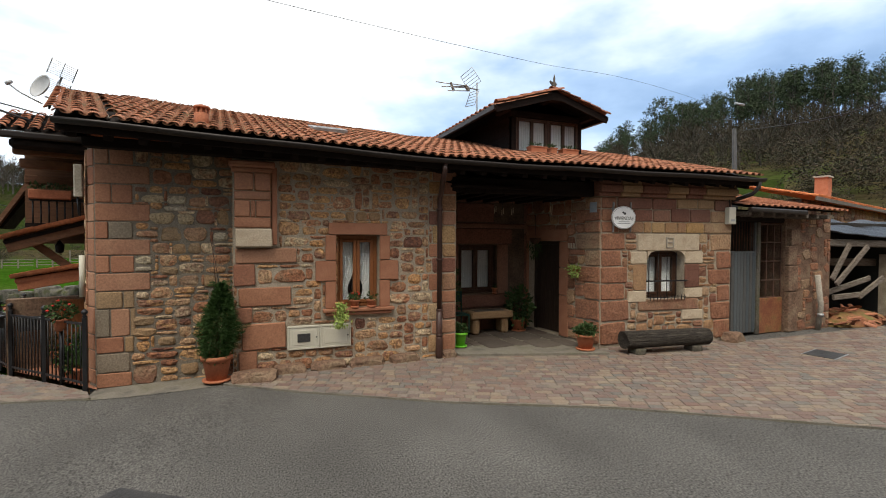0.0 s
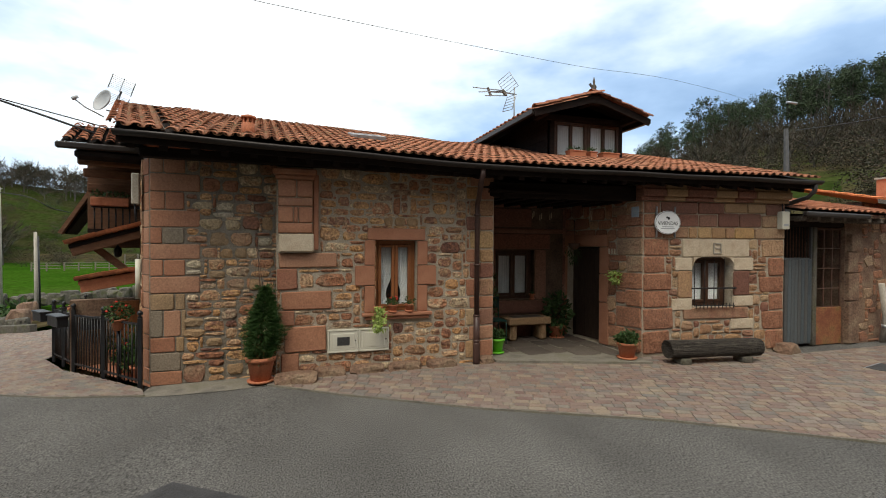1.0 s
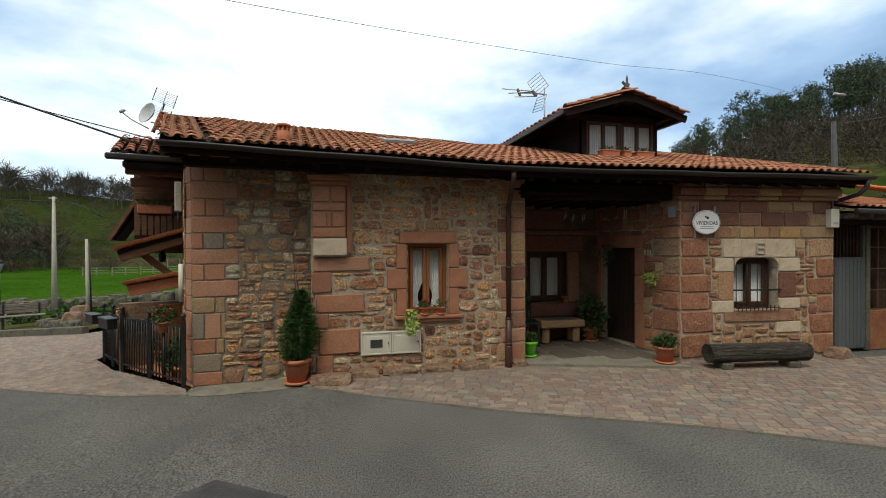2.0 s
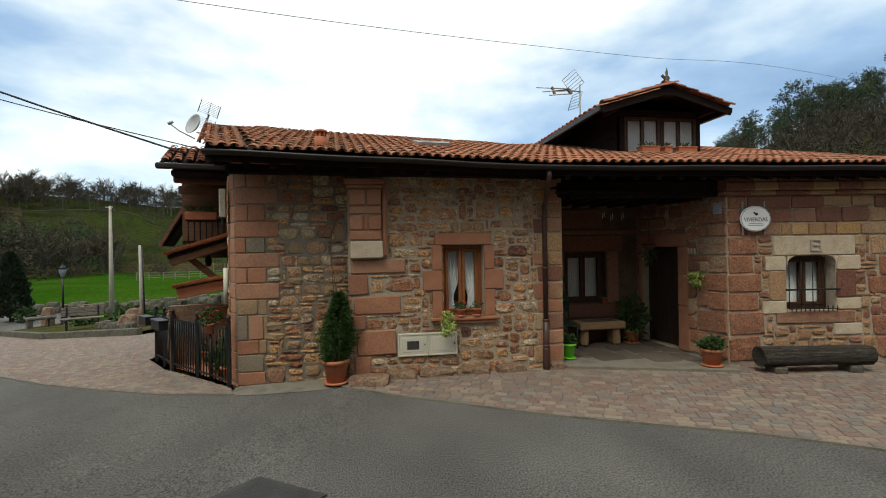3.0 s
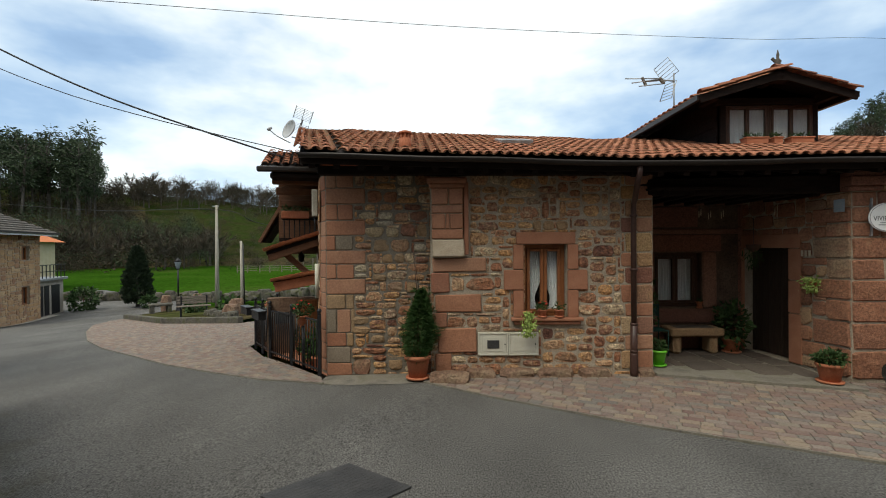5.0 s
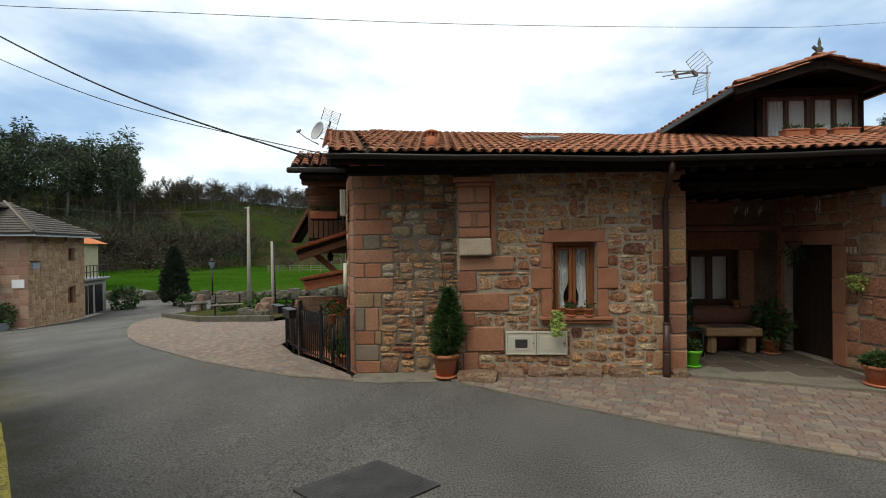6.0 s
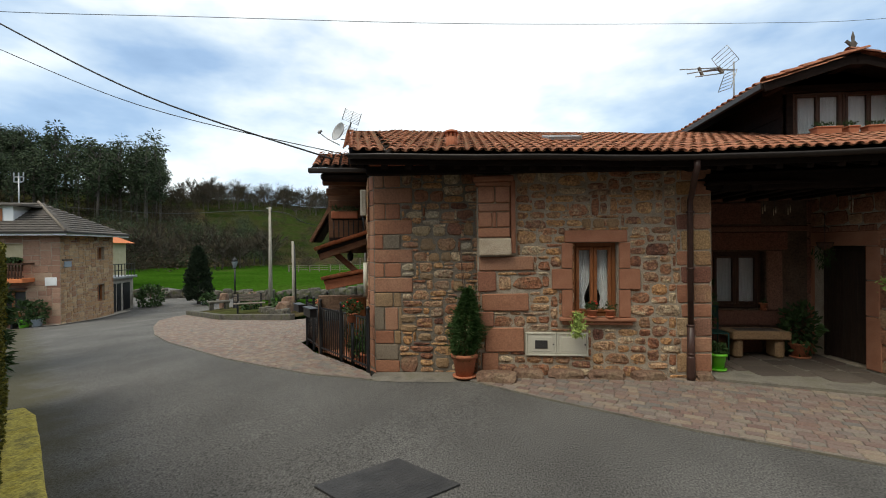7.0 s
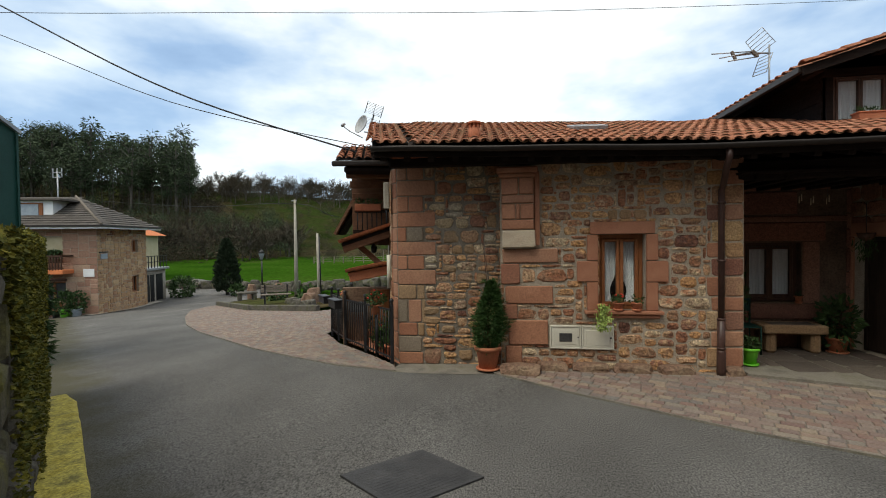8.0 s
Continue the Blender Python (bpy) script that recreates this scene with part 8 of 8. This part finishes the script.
# ---------------------------------------------------------------- woods and scrub
def crown_template(kind, seed):
    g = random.Random(seed)
    v, f, mi = [], [], []

    def blade(p, d, L, W):
        s = d.cross(Vector((g.gauss(0, 1), g.gauss(0, 1), g.gauss(0, 1)))).normalized()
        n = len(v)
        v.extend([p, p + d * L * 0.5 + s * W, p + d * L, p + d * L * 0.5 - s * W])
        f.append((n, n + 1, n + 2, n + 3))
        mi.append(0)

    def stick(a, b, r0, r1):
        n = len(v)
        d = (b - a).normalized()
        u = d.orthogonal().normalized()
        w = d.cross(u)
        for p, r in ((a, r0), (b, r1)):
            for k in range(4):
                v.append(p + r * (u * math.cos(k * 1.5708) + w * math.sin(k * 1.5708)))
        for k in range(4):
            f.append((n + k, n + (k + 1) % 4, n + 4 + (k + 1) % 4, n + 4 + k))
            mi.append(1)

    if kind == "eucalyptus":
        h = 1.0
        stick(Vector((0, 0, -0.05)), Vector((g.gauss(0, 0.02), g.gauss(0, 0.02), 0.9)), 0.014, 0.004)
        for _ in range(18):
            z = g.uniform(0.40, 1.0)
            a = g.uniform(0, 6.283)
            r = g.uniform(0.02, 0.16) * (1.25 - 0.75 * abs(z - 0.68) / 0.35)
            c = Vector((r * math.cos(a), r * math.sin(a), z))
            stick(Vector((0, 0, z - 0.10)), c, 0.005, 0.002)
            cr = g.uniform(0.045, 0.085)
            for _ in range(46):
                d = Vector((g.gauss(0, 1), g.gauss(0, 1), g.gauss(0, 0.7))).normalized()
                blade(c + d * cr * g.uniform(0.3, 1.0), (d + Vector((0, 0, -0.5))).normalized(), g.uniform(0.025, 0.045), 0.007)
    elif kind == "bush":
        for _ in range(9):
            a, rr = g.uniform(0, 6.283), g.uniform(0.05, 0.42)
            c = Vector((rr * math.cos(a), rr * math.sin(a), g.uniform(0.18, 0.80) * (1.05 - rr)))
            cr = g.uniform(0.15, 0.30)
            for _ in range(34):
                d = Vector((g.gauss(0, 1), g.gauss(0, 1), g.gauss(0.2, 0.8))).normalized()
                t = Vector((g.gauss(0, 1), g.gauss(0, 1), g.gauss(0, 0.8))).normalized()
                blade(c + d * cr * g.uniform(0.5, 1.0), (t + d * 0.4).normalized(), g.uniform(0.04, 0.08), 0.013)
    else:
        stick(Vector((0, 0, -0.05)), Vector((0, 0, 0.45)), 0.022, 0.014)
        for _ in range(16):
            a, el = g.uniform(0, 6.283), g.uniform(0.5, 1.3)
            d = Vector((math.cos(a) * math.cos(el), math.sin(a) * math.cos(el), math.sin(el)))
            b0 = Vector((0, 0, g.uniform(0.25, 0.5)))
            b1 = b0 + d * g.uniform(0.3, 0.5)
            stick(b0, b1, 0.010, 0.004)
            for _ in range(16):
                t = g.uniform(0.4, 1.0)
                dd = (d + Vector((g.gauss(0, 0.6), g.gauss(0, 0.6), g.gauss(0.1, 0.4)))).normalized()
                blade(b0.lerp(b1, t), dd, g.uniform(0.10, 0.22), 0.006)
    return np.array([tuple(p) for p in v]), f, mi


def wood(name, kind, spots, leaf_mat, label, seed):
    """One object of many far trees: spots are (x, y, height, width factor)."""
    g = random.Random(seed)
    temps = [crown_template(kind, seed * 10 + k) for k in range(5)]
    allv, faces, mats, n0 = [], [], [], 0
    for x, y, h, wf in spots:
        v, f, mi = temps[g.randrange(5)]
        a = g.uniform(0, 6.283)
        c, s = math.cos(a), math.sin(a)
        rot = np.array([[c * wf, -s * wf, 0], [s * wf, c * wf, 0], [0, 0, 1.0]])
        allv.append(v @ rot.T * h + np.array([x, y, ground_z(x, y) - 0.3]))
        faces.extend([tuple(i + n0 for i in q) for q in f])
        mats.extend(mi)
        n0 += len(v)
    me = bpy.data.meshes.new(name)
    me.from_pydata(np.concatenate(allv).tolist(), [], faces)
    me.materials.append(leaf_mat)
    me.materials.append(m_bark)
    me.polygons.foreach_set("material_index", mats)
    me.update()
    return tagged(part(name, me, None), label, "woodland", kind="stuff")


def polar(az, r):
    return 0.8 + r * math.sin(radians(az)), r * math.cos(radians(az))


g = random.Random(100)
left_e = [(*polar(g.uniform(-80, -37.5), g.uniform(150, 212)), g.uniform(12, 19), g.uniform(0.9, 1.3)) for _ in range(390)]
left_e += [(*polar(az, g.uniform(150, 165)), hh, 1.25) for az, hh in ((-38.0, 25), (-38.8, 23), (-39.6, 22), (-41, 23), (-43, 24), (-46, 24))]
wood("eucalyptus_wood", "eucalyptus", left_e, m_eucal, "dark tall eucalyptus wood on the hill", 11)
right_e = []
for _ in range(360):
    az = g.uniform(36, 88)
    k = 0.62 + 0.38 * smooth01(44, 56, az)
    right_e.append((*polar(az, g.uniform(150, 212)), k * g.uniform(12, 20), g.uniform(0.85, 1.15)))
right_e += [(*polar(az, g.uniform(168, 176)), hh, 1.3) for az, hh in ((42.5, 13), (43.2, 15), (46.2, 17), (47.3, 18))]
wood("eucalyptus_wood", "eucalyptus", right_e, m_eucal, "tall eucalyptus wood along the hilltop", 12)
ls = []
for _ in range(1050):
    az, r = g.uniform(-82, -14), g.uniform(98, 190)
    if -34 < az < -12 and 108 < r and g.random() < 0.72:
        continue
    low = -30 < az
    ls.append((*polar(az, r), g.uniform(2.0, 4.0) if low else g.uniform(3.0, 8.0), g.uniform(0.8, 1.4)))
ls += [(*polar(g.uniform(-40, -12), g.uniform(180, 216)), g.uniform(3, 6.5), g.uniform(1.0, 1.6)) for _ in range(170)]
wood("hillside_scrub", "bush", ls, m_scrub, "brown and green winter scrub on the slope", 13)
rs = []
for _ in range(900):
    az, r = g.uniform(30, 88), g.uniform(34, 168)
    if 36 < az < 59 and 58 < r < 90:
        continue
    rs.append((*polar(az, r), g.uniform(1.5, 3.0) if r < 60 else g.uniform(3, 7.5), g.uniform(0.8, 1.3)))
wood("hillside_scrub", "bush", rs, m_scrub, "brown leafless scrub on the hillside", 14)
bt = [(*polar(g.uniform(-36, -14), g.uniform(170, 215)), g.uniform(4, 10), g.uniform(0.9, 1.4)) for _ in range(120)]
bt += [(*polar(g.uniform(-44, -26), g.uniform(100, 125)), g.uniform(5, 9), 1.1) for _ in range(60)]
bt += [(*polar(g.uniform(38, 80), g.uniform(108, 160)), g.uniform(6, 11), 1.0) for _ in range(140)]
wood("bare_trees", "bare", bt, m_scrub, "leafless winter trees along the ridge", 15)
dk = [(*polar(g.uniform(-48, -27), g.uniform(100, 150)), g.uniform(4, 9), g.uniform(0.7, 1.0)) for _ in range(110)] + [(*polar(g.uniform(-32, -12), g.uniform(105, 205)), g.uniform(2.5, 5), g.uniform(0.7, 1.0)) for _ in range(45)]
wood("evergreen_trees", "bush", dk, m_eucal, "scattered dark evergreen trees on the slope", 16)


# ---------------------------------------------------------------- paving
def inside(x, y, poly):
    hit = False
    for (xa, ya), (xb, yb) in zip(poly, poly[1:] + poly[:1]):
        if (ya > y) != (yb > y) and x < (xb - xa) * (y - ya) / (yb - ya) + xa:
            hit = not hit
    return hit


PAVE = [(0.45, 5.92), (1.32, 5.26), (2.82, 4.32), (4.49, 3.49), (6.5, 2.15), (9.0, 0.5), (15, -2), (24, 2), (24, 5.2), (12.2, 5.25), (8.9, 5.25), (8.72, 5.46), (6.12, 5.78), (5.9, 6.0), (3.72, 6.2), (0.7, 6.22)]
pav = sheet("pavement", PAVE, m_joint, 0.004, "pinkish paving of small worn setts before the house", "pavement", 1.2)
SQ = [(-0.94, 5.97), (-1.95, 6.35), (-3.05, 7.09), (-4.4, 8.1), (-5.96, 9.49), (-8.0, 11.3), (-10.1, 13.48), (-12.6, 16.6), (-14.9, 19.9), (-15.6, 22.0), (-15.6, 23.0), (-10.6, 18.0), (-6.4, 15.6), (-4.5, 17.0), (-3.4, 12), (-3.55, 9.7), (-2.65, 8.2), (-1.9, 7.3), (-1.05, 6.28)]
sq = sheet("square", SQ, m_joint, 0.004, "pale pinkish paving of the village square", "pavement", 1.2)

sheet("cement_apron", [(-1.00, 5.95), (-0.55, 5.87), (0.0, 5.86), (0.43, 5.90), (0.56, 6.40), (-1.0, 6.41)], m_cement, -0.006, "worn grey cement strip at the foot of the wall", "pavement")

def paver_shape(w, h):
    e = 0.005
    v = [(-w / 2, -h / 2, 0), (w / 2, -h / 2, 0), (w / 2, h / 2, 0), (-w / 2, h / 2, 0)]
    v += [(x * (1 - 2 * e / w), y * (1 - 2 * e / h), 0.009) for x, y, _ in v]
    return v, [(4, 5, 6, 7), (0, 1, 5, 4), (1, 2, 6, 5), (2, 3, 7, 6), (3, 0, 4, 7)]


SETT = 0.105
paver_meshes = []
for w in (0.125, 0.16, 0.20):
    me = mesh_of("sett", *paver_shape(w - 0.008, SETT - 0.008))
    me.materials.append(m_paver)
    paver_meshes.append((w, me))


def trim_to(quad, poly, turn):
    """Cut a small convex outline along those edges of the larger one that cross it."""
    out = quad
    cx, cy = sum(p[0] for p in quad) / 4, sum(p[1] for p in quad) / 4
    for (ax, ay), (bx, by) in zip(poly, poly[1:] + poly[:1]):
        ex, ey = bx - ax, by - ay
        n = math.hypot(ex, ey)
        if abs((cx - ax) * ey - (cy - ay) * ex) / n > 0.13 or not -0.15 < ((cx - ax) * ex + (cy - ay) * ey) / n < n + 0.15:
            continue
        side = [turn * (ex * (y - ay) - ey * (x - ax)) / n - 0.004 for x, y in out]
        cut = []
        for k in range(len(out)):
            p, q, d0, d1 = out[k - 1], out[k], side[k - 1], side[k]
            if (d0 < 0) != (d1 < 0):
                f = d0 / (d0 - d1)
                cut.append((p[0] + (q[0] - p[0]) * f, p[1] + (q[1] - p[1]) * f))
            if d1 >= 0:
                cut.append(q)
        out = cut
        if len(out) < 3:
            return []
    return out


def pave(parent, poly, deg, x0, x1, y0, y1, near_ok, limit):
    """Rows of setts inside an outline, cut along its edge; those of the near stretch are single, the rest joined."""
    vs, fs, single = [], [], 0
    c, s = math.cos(radians(deg)), math.sin(radians(deg))
    turn = 1 if sum(a[0] * b[1] - a[1] * b[0] for a, b in zip(poly, poly[1:] + poly[:1])) > 0 else -1
    v = y0
    while v < y1:
        u = x0 + rng.uniform(0, 0.2)
        while u < x1:
            w, me = paver_meshes[rng.randrange(3)]
            cu = u + w / 2
            x, y = cu * c - v * s, cu * s + v * c
            u += w
            a, b = w / 2 - 0.004, SETT / 2 - 0.004
            quad = [(x + p * c - q * s, y + p * s + q * c) for p, q in ((-a, -b), (a, -b), (a, b), (-a, b))]
            n_in = sum(1 for p in quad if inside(p[0], p[1], poly))
            if n_in == 0:
                continue
            z = near_drop(x, y) + 0.003 + rng.uniform(0, 0.003)
            if n_in < 4:
                quad = trim_to(quad, poly, turn)
                if len(quad) < 3:
                    continue
                n0, k = len(vs), len(quad)
                mx, my = sum(p[0] for p in quad) / k, sum(p[1] for p in quad) / k
                vs.extend([(p[0], p[1], z) for p in quad] + [(p[0] + (mx - p[0]) * 0.06, p[1] + (my - p[1]) * 0.06, z + 0.009) for p in quad])
                fs.append(tuple(n0 + k + i for i in range(k)))
                fs.extend([(n0 + i, n0 + (i + 1) % k, n0 + k + (i + 1) % k, n0 + k + i) for i in range(k)])
                continue
            m = pose(x, y, z, rng.gauss(0, 0.5), rng.gauss(0, 0.5), deg + rng.gauss(0, 0.8))
            if single < limit and near_ok(x, y):
                part("sett", me, None, parent, m=m)
                single += 1
            else:
                n0 = len(vs)
                vs.extend([m @ q.co for q in me.vertices])
                fs.extend([tuple(i + n0 for i in p.vertices) for p in me.polygons])
        v += SETT
    tagged(part("sett_field", (vs, fs), m_paver_i, parent), kind="stuff")


# thin mortar edging between the setts and the asphalt
for parent, line in ((pav, PAVE[:7]), (sq, SQ[:10])):
    for (xa, ya), (xb, yb) in zip(line, line[1:]):
        part("edging", beam((xa, ya, near_drop(xa, ya) - 0.005), (xb, yb, near_drop(xb, yb) - 0.005), 0.022, 0.032), m_cement, parent)
pave(pav, PAVE, -24, -3, 22, 0, 16, lambda x, y: 0.4 < x < 4.6 and y > 4.2, 300)
pave(sq, SQ, -35, -30, 4, -8, 22, lambda x, y: y < 9.0, 300)
